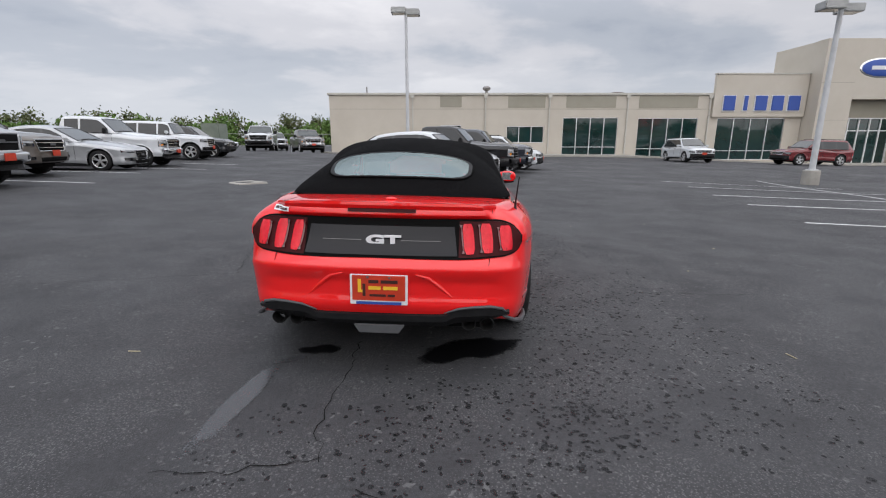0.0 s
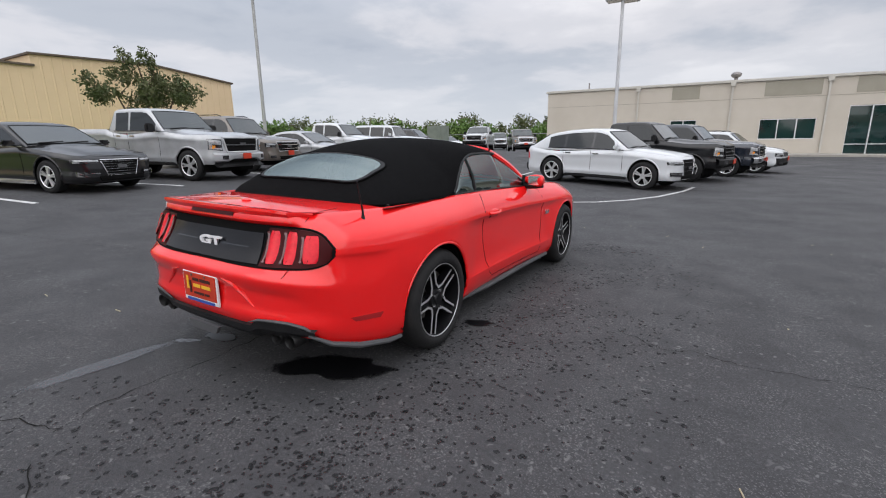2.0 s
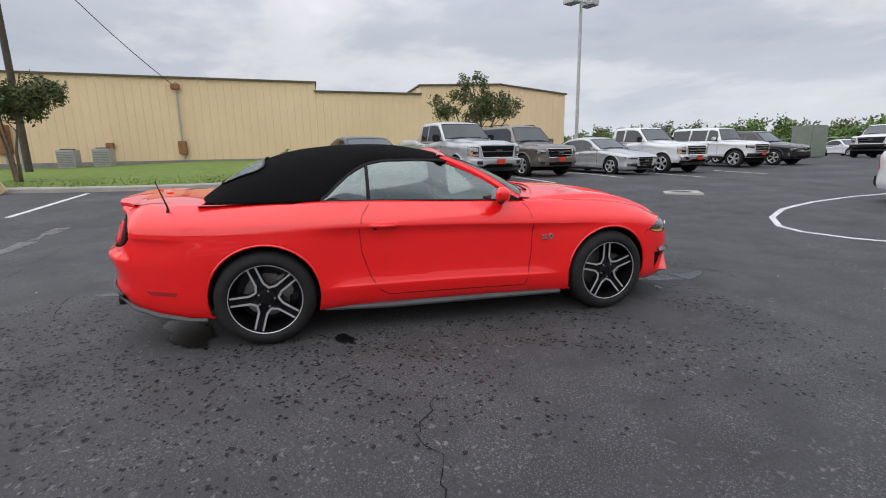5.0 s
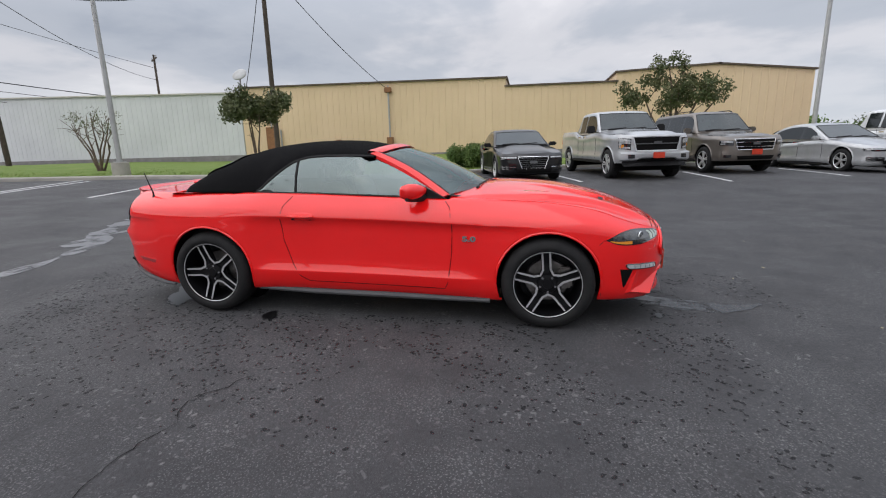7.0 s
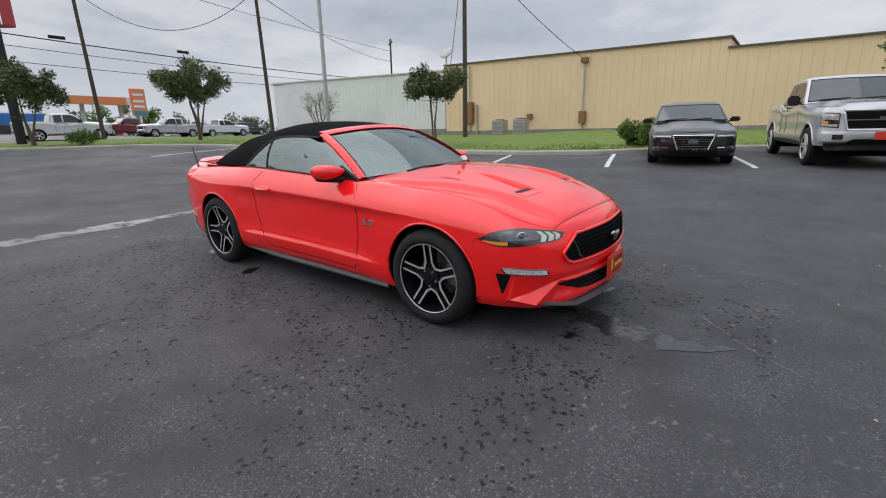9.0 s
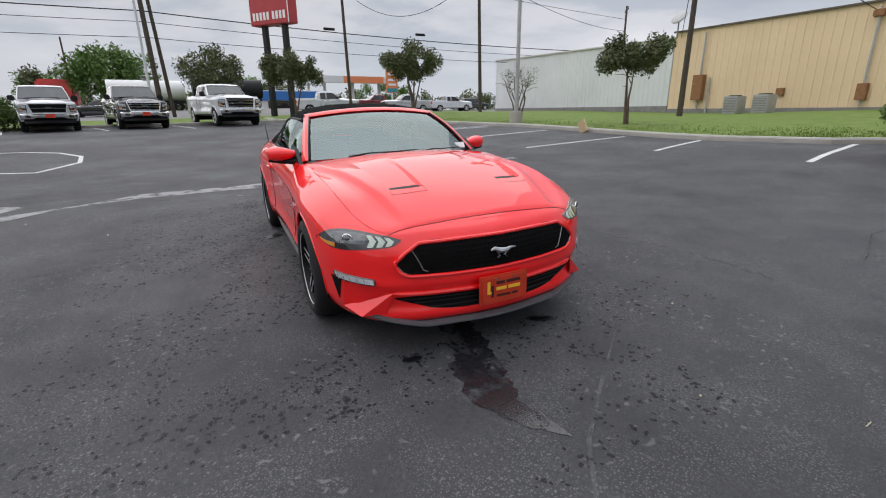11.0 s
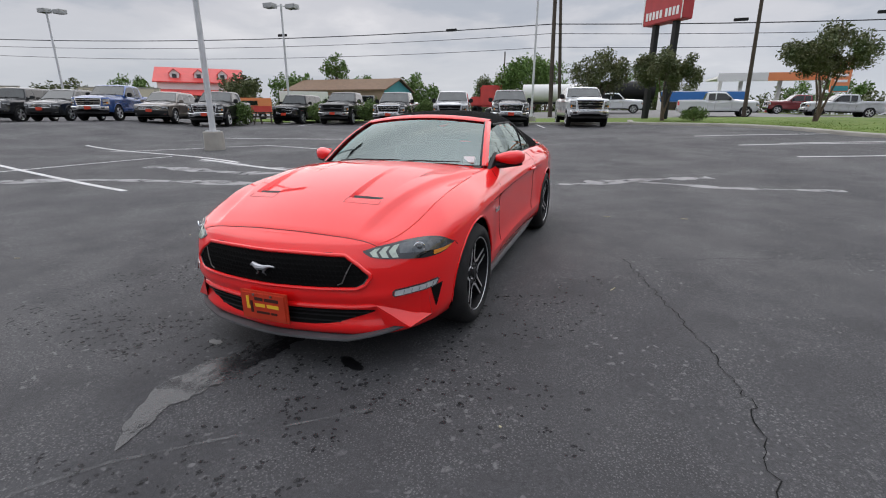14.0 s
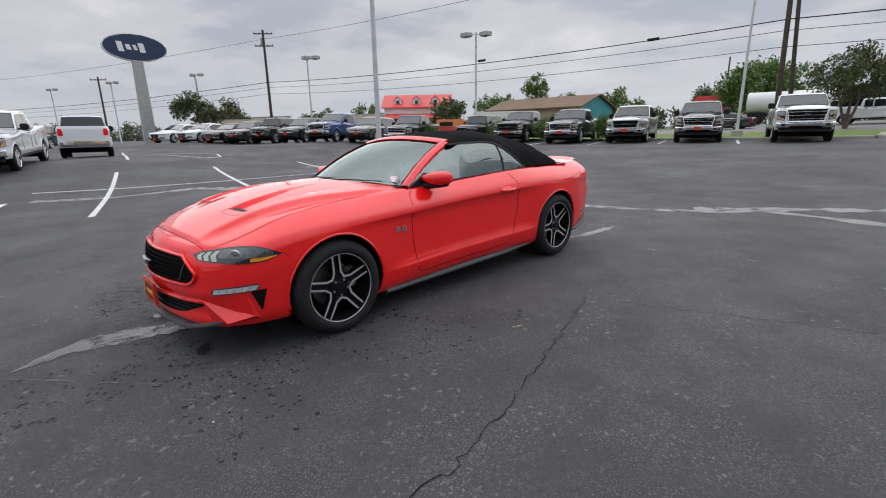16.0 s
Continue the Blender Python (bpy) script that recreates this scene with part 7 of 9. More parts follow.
def crack(pts, w=0.0055):
    fine = []
    for a, b in zip(pts, pts[1:]):
        n = max(2, int(math.dist(a, b) / 0.05))
        for k in range(n):
            fine.append((a[0] + (b[0] - a[0]) * k / n + rnd.uniform(-0.022, 0.022), a[1] + (b[1] - a[1]) * k / n + rnd.uniform(-0.022, 0.022)))
    fine.append(pts[-1])
    return tagged(part("crack", ribbon(B(), fine, lambda t: w * (0.35 + rnd.random()), 0.005, step=0.05), CRACKM), "thin jagged crack in the asphalt", "crack", "asphalt cracks", kind="structure")


for p in ([(-2.44, 2.5), (-2.47, 1.79), (-2.36, 1.33), (-2.17, 0.67), (-1.86, -0.35)], [(-1.86, -0.35), (-2.46, -0.55), (-3.01, -0.75), (-4.5, -1.2), (-6.5, -1.6)],
          [(3.4, -0.5), (2.68, -0.58), (2.4, -0.53), (2.23, -0.6), (1.9, -0.4)], [(-0.12, -3.12), (-0.2, -2.93), (-0.21, -2.54), (-0.22, -1.9)],
          [(-0.12, -3.12), (-0.5, -3.22), (-0.8, -3.25)], [(0.05, -3.3), (0.6, -3.45), (1.4, -3.4)], [(-3.5, 2.6), (-4.6, 2.2), (-6, 2.5)], [(5.2, 3.0), (6.4, 2.2), (8.5, 2.4)], [(-1.5, -4.2), (-3.2, -4.4), (-5.4, -4.1)]):
    crack(p)


def blot(name, c, size, mat, label, turn=0, lift=0.004, n=40, seed=1, rough=0.35):
    """An irregular flat stain on the ground."""
    r = random.Random(seed)
    ph = [r.uniform(0, math.tau) for _ in range(6)]
    bm = B()
    ring, mid = [], []
    for k in range(n):
        a = k * math.tau / n
        q = 1 + rough * sum(math.sin((j + 2) * a + ph[j]) / (j + 1.5) for j in range(6))
        for f, store in ((1, ring), (0.5, mid)):
            x, y = size[0] * q * f * math.cos(a), size[1] * q * f * math.sin(a)
            t = radians(turn)
            wx, wy = c[0] + x * math.cos(t) - y * math.sin(t), c[1] + x * math.sin(t) + y * math.cos(t)
            store.append((x, y, gz(wx, wy) - gz(*c) + lift))
    vs = grid(bm, [mid, ring], True)
    bm.faces.new(vs[0])
    ob = tagged(part(name, bm, mat), label, "stain", "stains on the asphalt", kind="structure")
    ob.matrix_world = Matrix.Translation((c[0], c[1], gz(*c))) @ Matrix.Rotation(radians(turn), 4, "Z")
    return ob


RESB = patchy("damp_film_patch", (0.080, 0.080, 0.086), 0.16, 16, 0.38, 0.60, 0.7, 0.7, fade=True)
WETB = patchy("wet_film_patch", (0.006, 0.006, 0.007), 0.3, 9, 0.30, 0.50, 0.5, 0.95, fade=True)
for k, (x, y, a, b, t) in enumerate(((-0.69, -2.70, 0.42, 0.11, 86), (-0.62, -2.22, 0.10, 0.05, 30))):
    blot("residue_patch", (x, y), (a, b), RESB, "pale dried patch on the asphalt", t, 0.004, seed=k + 3)
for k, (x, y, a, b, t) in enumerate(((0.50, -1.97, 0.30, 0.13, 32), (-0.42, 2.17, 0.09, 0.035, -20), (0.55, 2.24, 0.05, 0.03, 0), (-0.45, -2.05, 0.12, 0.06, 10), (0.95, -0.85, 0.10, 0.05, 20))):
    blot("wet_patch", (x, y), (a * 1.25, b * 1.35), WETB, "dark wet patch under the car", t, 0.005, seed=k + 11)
run = curve([(0, 0.21), (0.25, 0.21), (0.45, 0.28), (0.62, 0.25), (0.8, 0.14), (0.93, 0.07), (1, 0.01)])
tagged(part("wet_run", ribbon(B(), [(0.13, 1.9), (0.15, 2.15), (0.22, 2.40), (0.30, 2.62), (0.31, 2.82), (0.24, 2.98), (0.16, 3.14)], lambda t: run(t) * (1 + 0.14 * math.sin(31 * t) + 0.10 * math.sin(73 * t + 1) + 0.06 * math.sin(151 * t)), 0.005, step=0.015), WETF), "dark wet run in front of the car", "stain", "stains on the asphalt", kind="structure")

# drips that fell round the car after a wash
DRIP = patchy("wet_drip", (0.010, 0.010, 0.011), 0.6, 60, 0.24, 0.46, 0.35, 0.62)
dr = np.random.RandomState(12)
verts, faces = [], []
zones = [((0.85, 2.5), (-3.1, 2.6), 2700, 0.0), ((0.0, 1.3), (-3.4, -2.2), 420, 0.0), ((-0.75, 0.75), (2.15, 3.35), 400, 0.0), ((-1.75, -0.85), (0.2, 2.5), 280, 0.0), ((-0.7, 0.2), (-3.5, -2.7), 90, 0)]
for (x0, x1), (y0, y1), n, _ in zones:
    for k in range(n):
        u = dr.rand()
        x, y = (x0 + (x1 - x0) * u if x0 < 0.5 and x0 > -0.8 else (x0 + (x1 - x0) * u**1.25 if x0 > 0 else x1 + (x0 - x1) * u**1.8)), y0 + (y1 - y0) * dr.rand()
        clump = math.sin(2.1 * x + 1.3 * y) + math.sin(3.7 * y - 2.2 * x + 1)
        if clump < -1.5 + 0.7 * dr.rand() or (x > 1.9 and dr.rand() < 0.45):
            continue
        for q in range(1 + (dr.rand() < 0.3) + (dr.rand() < 0.1)):
            cx, cy = x + q * 0.02 * dr.randn(), y + q * 0.02 * dr.randn()
            r0 = (0.0045 + 0.006 * dr.rand() ** 1.6) * (1.25 if q == 0 else 0.8)
            el, an = 1 + 0.9 * dr.rand() ** 2, dr.rand() * math.pi
            m = len(verts)
            for j in range(9):
                a = j * math.tau / 9
                r = r0 * (0.7 + 0.6 * dr.rand())
                ex, ey = r * math.cos(a) * el, r * math.sin(a)
                px, py = cx + ex * math.cos(an) - ey * math.sin(an), cy + ex * math.sin(an) + ey * math.cos(an)
                verts.append((px, py, gz(px, py) + 0.0035))
            faces.append(tuple(range(m, m + 9)))
me = bpy.data.meshes.new("drip_spots")
me.from_pydata(verts, [], faces)
me.materials.append(DRIP)
tagged(new("drip_spots", me), "small dark water drips on the asphalt", "drips", kind="stuff")


def trail(pts, w, seed, mat=None):
    r = random.Random(seed)
    tagged(part("residue_trail", ribbon(B(), pts, lambda t: w * (0.62 + 0.26 * math.sin(19 * t + seed) + 0.2 * math.sin(47 * t + 2 * seed) + 0.12 * r.random()), 0.0045, step=0.14), mat or RESID), "pale dried water trail on the asphalt", "stain", "stains on the asphalt", kind="structure")


trail([(0.7, -4.45), (-0.32, -4.6), (-1.27, -4.91), (-1.9, -5.4), (-2.87, -5.23), (-3.4, -5.04), (-5.2, -5.2)], 0.30, 1)
trail([(11.9, 2.5), (11.0, 0.9), (10.9, -1.1), (8.8, -2.3), (6.9, -2.9), (4.8, -3.15), (3.5, -4.0), (2.6, -4.45), (0.7, -4.45)], 0.5, 2)
trail([(9.4, -4.0), (8.0, -4.15), (6.6, -4.3), (5.2, -4.7), (4.2, -4.2)], 0.5, 3)
trail([(9.1, -5.36), (6.6, -5.2), (4.8, -5.6)], 0.3, 8)
trail([(-1.1, -5.1), (-2.0, -5.6), (-3.4, -6.3)], 0.4, 6)
trail([(-0.75, 2.5), (-0.3, 2.85), (0.12, 3.2), (0.5, 3.7)], 0.03, 7, FAINT)

# storm drain: a pale concrete apron round a dark barred opening
drain = tagged(empty("storm_drain", Matrix.Translation((-6.0, 8.55, gz(-6.0, 8.55))) @ Matrix.Rotation(radians(12), 4, "Z")), "pale concrete storm drain with a dark barred opening", "drain")
bm = B()
rim_in = [(0.27 * math.cos(a), 0.27 * math.sin(a), 0.022) for a in (k * math.tau / 28 for k in range(28))]
rim_mid = [(0.31 * math.cos(a), 0.31 * math.sin(a), 0.026) for a in (k * math.tau / 28 for k in range(28))]
rim_out = [(0.62 * math.cos(a) / (abs(math.cos(a)) + abs(math.sin(a))), 0.66 * math.sin(a) / (abs(math.cos(a)) + abs(math.sin(a))), 0.020) for a in (k * math.tau / 28 for k in range(28))]
rim_low = [(x * 1.03, y * 1.03, -0.03) for x, y, z in rim_out]
grid(bm, [[(x, y, -0.002) for x, y, z in rim_in], rim_in, rim_mid, rim_out, rim_low], True)
part("apron", bm, CONC, drain, "worn concrete apron")
bm = B()
bm.faces.new([bm.verts.new((x, y, 0.008)) for x, y, z in rim_in])
part("opening", bm, DARK, drain, "dark drain opening")
for k in range(-3, 4):
    part("grate_bar", box(B(), (0.07 * k, 0, 0.014), (0.022, 2 * math.sqrt(0.27 ** 2 - (0.07 * k) ** 2) - 0.01, 0.012)), STEEL, drain)

# pale bits of straw and grit
STRAW = material("dry_straw", (0.45, 0.40, 0.27), 0.9)
sr = random.Random(3)
for k in range(26):
    x, y = sr.uniform(-3.6, 4.0), sr.uniform(-4.2, 4.4)
    if abs(x) < 1.1 and abs(y) < 2.6:
        continue
    a, L = sr.uniform(0, 3.14), sr.choice((0.012, 0.014, 0.05, 0.08))
    ob = tagged(part("straw_bit", box(B(), (0, 0, 0.004), (L, 0.008 if L < 0.03 else 0.004, 0.006)), STRAW), "pale bit of straw or grit on the asphalt", "litter", "litter on the lot")
    ob.matrix_world = Matrix.Translation((x, y, gz(x, y) + 0.001)) @ Matrix.Rotation(a, 4, "Z")

# ---- lawn and kerb ----
KERB = [(-16.2, 14.0), (-16.0, 4.5), (-15.2, 1.2), (-13.4, -0.4), (-12.0, -1.8), (-11.3, -4.0), (-11.1, -8.0), (-10.9, -13.5), (-10.2, -16.2), (-8.6, -19.0), (-6.2, -21.8), (-4.2, -23.4), (-2.6, -24.2), (-1.9, -25.6), (-1.8, -29.5)]
lawn = KERB + [(-1.8, -36.5), (-15, -37.0), (-27, -37), (-28.4, -20), (-28.4, 14)]
tagged(part("lawn", slab(B(), lawn, 0.10, 0.3, 1.5), GRASS), "mown green lawn strip between kerb and warehouses", "lawn", kind="structure")


def kerb(pts):
    bm = B()
    q = [Vector((*p, 0)) for p in pts]
    fine = []
    for a, b in zip(q, q[1:]):
        n = max(1, int((b - a).length / 0.8))
        fine += [a.lerp(b, k / n) for k in range(n)]
    fine.append(q[-1])
    rows = []
    for i, p in enumerate(fine):
        d = (fine[min(i + 1, len(fine) - 1)] - fine[max(i - 1, 0)]).normalized()
        s = Vector((-d.y, d.x, 0))
        z = gz(p.x, p.y)
        rows.append([p + s * w + Vector((0, 0, z + h)) for w, h in ((0.16, -0.05), (0.15, 0.10), (0.12, 0.135), (-0.14, 0.14), (-0.15, -0.05))])
    grid(bm, rows)
    return part("kerb", bm, CONC)


tagged(kerb(KERB), "pale concrete kerb along the lawn", "kerb", kind="structure")
tagged(kerb([(-1.8, -24.6), (3, -24.8), (12, -24.6), (21, -24.0)]), "pale concrete kerb behind the trucks", "kerb", kind="structure")
tagged(part("grass_verge", slab(B(), [(-1.8, -24.8), (21, -24.2), (30, -27), (30, -37), (-1.8, -36.5)], 0.08, 0.3, 1.5), GRASS), "grass verge beside the highway", "lawn", kind="structure")
ROADM = material("pale_highway_surface", (0.20, 0.195, 0.19), 0.85, second=(0.165, 0.16, 0.157), scale=0.5, grain=0.3, grain_scale=50)
tagged(part("road", ribbon(B(), [(110, -20), (60, -35), (30, -41.5), (0, -46), (-40, -48), (-160, -52)], 15, 0.03, step=4), ROADM), "pale grey highway", "road", kind="structure")
tagged(part("road_edge", ribbon(B(), [(110, -29), (60, -44.5), (30, -51.5), (0, -56.0), (-40, -58), (-160, -62)], 3.5, 0.05, step=4), GRASS), "grass strip along the highway", "lawn", kind="structure")
tagged(part("far_meadow", ribbon(B(), [(160, -90), (60, -103), (0, -112), (-160, -118)], 50, 0.02, step=8), GRASS), "far green fields", "field", kind="structure")
tagged(part("far_meadow", ribbon(B(), [(-170, 60), (-90, 92), (-20, 118), (40, 130)], 46, 0.02, step=8), GRASS), "far green fields", "field", kind="structure")
# grass tufts along the kerb edge
gr = np.random.RandomState(4)
verts, faces = [], []
for k in range(9000):
    i = gr.randint(0, len(KERB) - 3)
    a, b = KERB[i], KERB[i + 1]
    t = gr.rand()
    w = 0.24 + abs(gr.randn()) * 1.8
    dx, dy = b[0] - a[0], b[1] - a[1]
    L = math.hypot(dx, dy)
    x, y = a[0] + dx * t + dy / L * w, a[1] + dy * t - dx / L * w
    if x > -11.2 and y > -14 or x < -28:
        continue
    z, ang, hgt = gz(x, y) + 0.09, gr.rand() * 6.28, 0.03 + 0.035 * gr.rand()
    c, s = math.cos(ang) * 0.02, math.sin(ang) * 0.02
    n = len(verts)
    verts += [(x - c, y - s, z), (x + c, y + s, z), (x + s, y - c, z + hgt)]
    faces.append((n, n + 1, n + 2))
me = bpy.data.meshes.new("grass_blades")
me.from_pydata(verts, [], faces)
me.materials.append(GRASS)
tagged(new("grass_blades", me), "short grass blades on the lawn", "grass", kind="stuff")


# ---- lamp posts and poles ----
def lamp_post(x, y, height, r, heads, pole_mat, base=0.6, turn=0, sq=False, lab="tall parking-lot lamp post with box heads"):
    z = gz(x, y)
    root = tagged(empty("street_lamp", Matrix.Translation((x, y, z)) @ Matrix.Rotation(radians(turn), 4, "Z")), lab, "lamp post", "parking-lot lamps")
    bm = B()
    if base:
        bmesh.ops.create_cone(bm, cap_ends=True, segments=20, radius1=0.33, radius2=0.31, depth=base + 0.3, matrix=Matrix.Translation((0, 0, base / 2 - 0.15)))
        bmesh.ops.bevel(bm, geom=[e for e in bm.edges if e.calc_face_angle(0) > 1.0], offset=0.02, segments=1, affect="EDGES")
        part("concrete_base", bm, CONC, root, "chipped concrete base")
        part("base_plate", box(B(), (0, 0, base + 0.02), (0.32, 0.32, 0.04), bevel=0.006), pole_mat, root)
    part("pole", rod(B(), (0, 0, max(0, base) - 0.02), (0, 0, height), r, r * 0.75, n=4 if sq else 14), pole_mat, root, smooth=not sq)
    for dx, dy, dz in heads:
        hd = empty("lamp_head")
        hd.parent = root
        c_ = Vector((dx, dy, height - 0.15 + dz))
        part("lamp_arm", tube(B(), [(0, 0, height - 0.12 + dz), c_], 0.035, 6), pole_mat, hd)
        bm = B()
        box(bm, c_, (0.80, 0.62, 0.30), bevel=0.025)
        part("housing", bm, GALV, hd)
        part("lens", box(B(), c_ + Vector((0, 0, -0.135)), (0.64, 0.48, 0.04)), LENSW, hd)
    return root


lamp_post(-11.6, -14.6, 8.6, 0.10, [(-0.5, 0, 0), (0.5, 0, 0)], GALV)
lamp_post(11.15, -7.8, 8.6, 0.10, [(-0.5, 0, 0), (0.5, 0, 0)], WHPOLE)
lamp_post(14.95, 15.35, 6.95, 0.12, [(-0.6, -0.3, 0), (0.55, 0.35, 0.05), (0.1, -0.6, 0.55)], WHPOLE)
lamp_post(-2.9, 22.9, 8.5, 0.10, [(-0.4, 0, 0), (0.35, 0.2, -0.05), (0.0, -0.3, 0.75)], WHPOLE)
lamp_post(-19.9, 13.85, 8.9, 0.10, [(-0.1, -0.6, 0), (0.1, 0.6, 0)], GALV, 0.5, 20)
lamp_post(22.5, -25.8, 8.2, 0.09, [(-0.65, -0.4, 0), (0.65, 0.4, 0)], WHPOLE, 0)
lamp_post(41.5, -21.5, 8.2, 0.09, [(-0.8, -0.5, 0), (0.2, 0.0, 0.05)], WHPOLE, 0)
lamp_post(4.55, -28.8, 9.0, 0.08, [(-0.5, 0, 0), (0.5, 0, 0)], WHPOLE, 0.4)
lamp_post(68, -18.8, 8.4, 0.1, [(-0.8, -0.5, 0), (0.2, 0.2, 0)], WHPOLE, 0)
lamp_post(80, -11, 8.6, 0.1, [(-0.8, -0.5, 0), (0.2, 0.2, 0)], WHPOLE, 0)
lamp_post(91, -5, 8.5, 0.1, [(-0.8, -0.5, 0), (0.2, 0.2, 0)], WHPOLE, 0)


def utility_pole(x, y, h, r=0.15, lean=(0, 0), arms=0, can=False, lamp=False):
    z = gz(x, y)
    root = tagged(empty("utility_pole", Matrix.Translation((x, y, z))), "weathered wooden utility pole", "utility pole", "utility poles")
    top = Vector((lean[0], lean[1], h))
    part("pole", rod(B(), (0, 0, -0.2), top, r, r * 0.7, n=10), WOODP, root, smooth=True)
    for k in range(arms):
        zz = h - 0.5 - 1.6 * k
        part("crossarm", box(B(), Vector((lean[0], lean[1], zz)), (2.6, 0.12, 0.14), Matrix.Rotation(0.9, 3, "Z")), WOODP, root)
        for q in (-1.2, -0.5, 0.5, 1.2):
            part("insulator", rod(B(), Vector((lean[0] + q * 0.62, lean[1] + q * 0.78, zz + 0.07)), Vector((lean[0] + q * 0.62, lean[1] + q * 0.78, zz + 0.27)), 0.05, n=6), STEEL, root)
    if can:
        part("transformer", rod(B(), (lean[0] + 0.42, lean[1], h - 2.1), (lean[0] + 0.42, lean[1], h - 1.0), 0.26, n=14), GALV, root, "grey transformer can", smooth=True)
    if lamp:
        part("flood_lamp", box(B(), (lean[0] * 0.8 + 0.35, 0.1, h - 1.6), (0.35, 0.3, 0.35), bevel=0.05), STEEL, root)
    return root


utility_pole(-21.1, -13.2, 12, 0.15, (0.1, 0.1))
utility_pole(-16.7, -26.8, 11, 0.14, (0.4, 0.2), lamp=True)
utility_pole(5.0, -40.1, 15.5, 0.2, (0.4, 0), arms=1)
utility_pole(4.2, -40.4, 15, 0.16, (0.9, 0.3))
utility_pole(-9.8, -37.7, 12, 0.15, (0.3, 0), can=True)
utility_pole(64.8, -27.6, 14.2, 0.22, arms=2, can=True)
utility_pole(96, -12, 11, 0.18, arms=1)
utility_pole(-46, -42, 12, 0.16, arms=1)
utility_pole(75, -21, 8.5, 0.12)
utility_pole(16, -66, 8.5, 0.12)


def wire(a, b, sag, r=0.022):
    a, b = Vector(a), Vector(b)
    pts = []
    for k in range(25):
        t = k / 24
        p = a.lerp(b, t)
        p.z -= sag * 4 * t * (1 - t)
        pts.append(p)
    return tagged(part("power_line", tube(B(), pts, r, 5), BLACK), "black overhead power line", "power line", "overhead wires")


P1, P2, PX, PW = (5.3, -40.1), (-46, -42), (64.8, -27.6), (-9.5, -37.7)
for h1, h2, h3, r in ((15.2, 11.8, 14.4, 0.022), (8.75, 8.0, 8.6, 0.04), (8.0, 7.3, 7.9, 0.022), (6.9, 6.6, 7.0, 0.022)):
    wire((*P1, h1), (*P2, h2), 0.5, r)
    wire((*P1, h1), (*PX, h3), 0.7, r)
    wire((*PX, h3), (170, 18, h3 - 1), 1.2, r)
for q, zz in ((-18, 8.55), (-9, 8.5), (14, 8.55), (30, 8.4)):
    t = (q - 5.3) / (-51.3 if q < 5 else 59.5)
    y = -40.1 + t * (-1.9 if q < 5 else 12.5)
    bm = box(B(), (q, y, zz - 0.12), (1.0, 0.16, 0.22), bevel=0.03)
    tagged(part("splice_box", bm, BLACK), "black cable splice box on the wire", "cable box", "overhead wires")
wire((-9.4, -37.7, 11.3), (-16.4, -26.7, 10.5), 2.6)
wire((-16.3, -26.6, 10.6), (-21.0, -13.1, 11.6), 1.6)
wire((-21, -13.1, 11.7), (-28.3, -8.6, 5.7), 0.4)
wire((-21, -13.1, 11.6), (-28.3, -19.5, 5.9), 0.3)
wire((-16.3, -26.6, 10.4), (-46, -42, 10.5), 0.8)


# ---- trees and shrubs ----
def leaf_mesh(name, blobs, n, size, seed, mat, parent, flat=1.0):
    """A crown of single leaves scattered through overlapping lumps, thinner towards the middle."""
    r = np.random.RandomState(seed)
    w = np.array([b[3] ** 2 for b in blobs], float)
    pick = r.choice(len(blobs), n, p=w / w.sum())
    d = r.randn(n, 3)
    d /= np.linalg.norm(d, axis=1)[:, None]
    rad = r.rand(n) ** 0.45
    wob = 1 + 0.28 * np.sin(5 * d[:, 0] + pick) * np.cos(4 * d[:, 1] + 2 * pick)
    c = np.array([b[:3] for b in blobs])[pick] + d * (np.array([b[3] for b in blobs])[pick] * rad * wob)[:, None] * np.array([1, 1, flat])
    a = r.randn(n, 3)
    a /= np.linalg.norm(a, axis=1)[:, None]
    b = np.cross(a, r.randn(n, 3))
    b /= np.linalg.norm(b, axis=1)[:, None]
    s = size * (0.6 + 0.8 * r.rand(n))[:, None]
    v = np.empty((n, 4, 3))
    v[:, 0], v[:, 1], v[:, 2], v[:, 3] = c - a * s, c - b * s * 0.45, c + a * s, c + b * s * 0.45
    me = bpy.data.meshes.new(name)
    me.from_pydata(v.reshape(-1, 3).tolist(), [], np.arange(4 * n).reshape(n, 4).tolist())
    me.materials.append(mat)
    ob = new(name, me)
    ob.parent = parent
    return ob


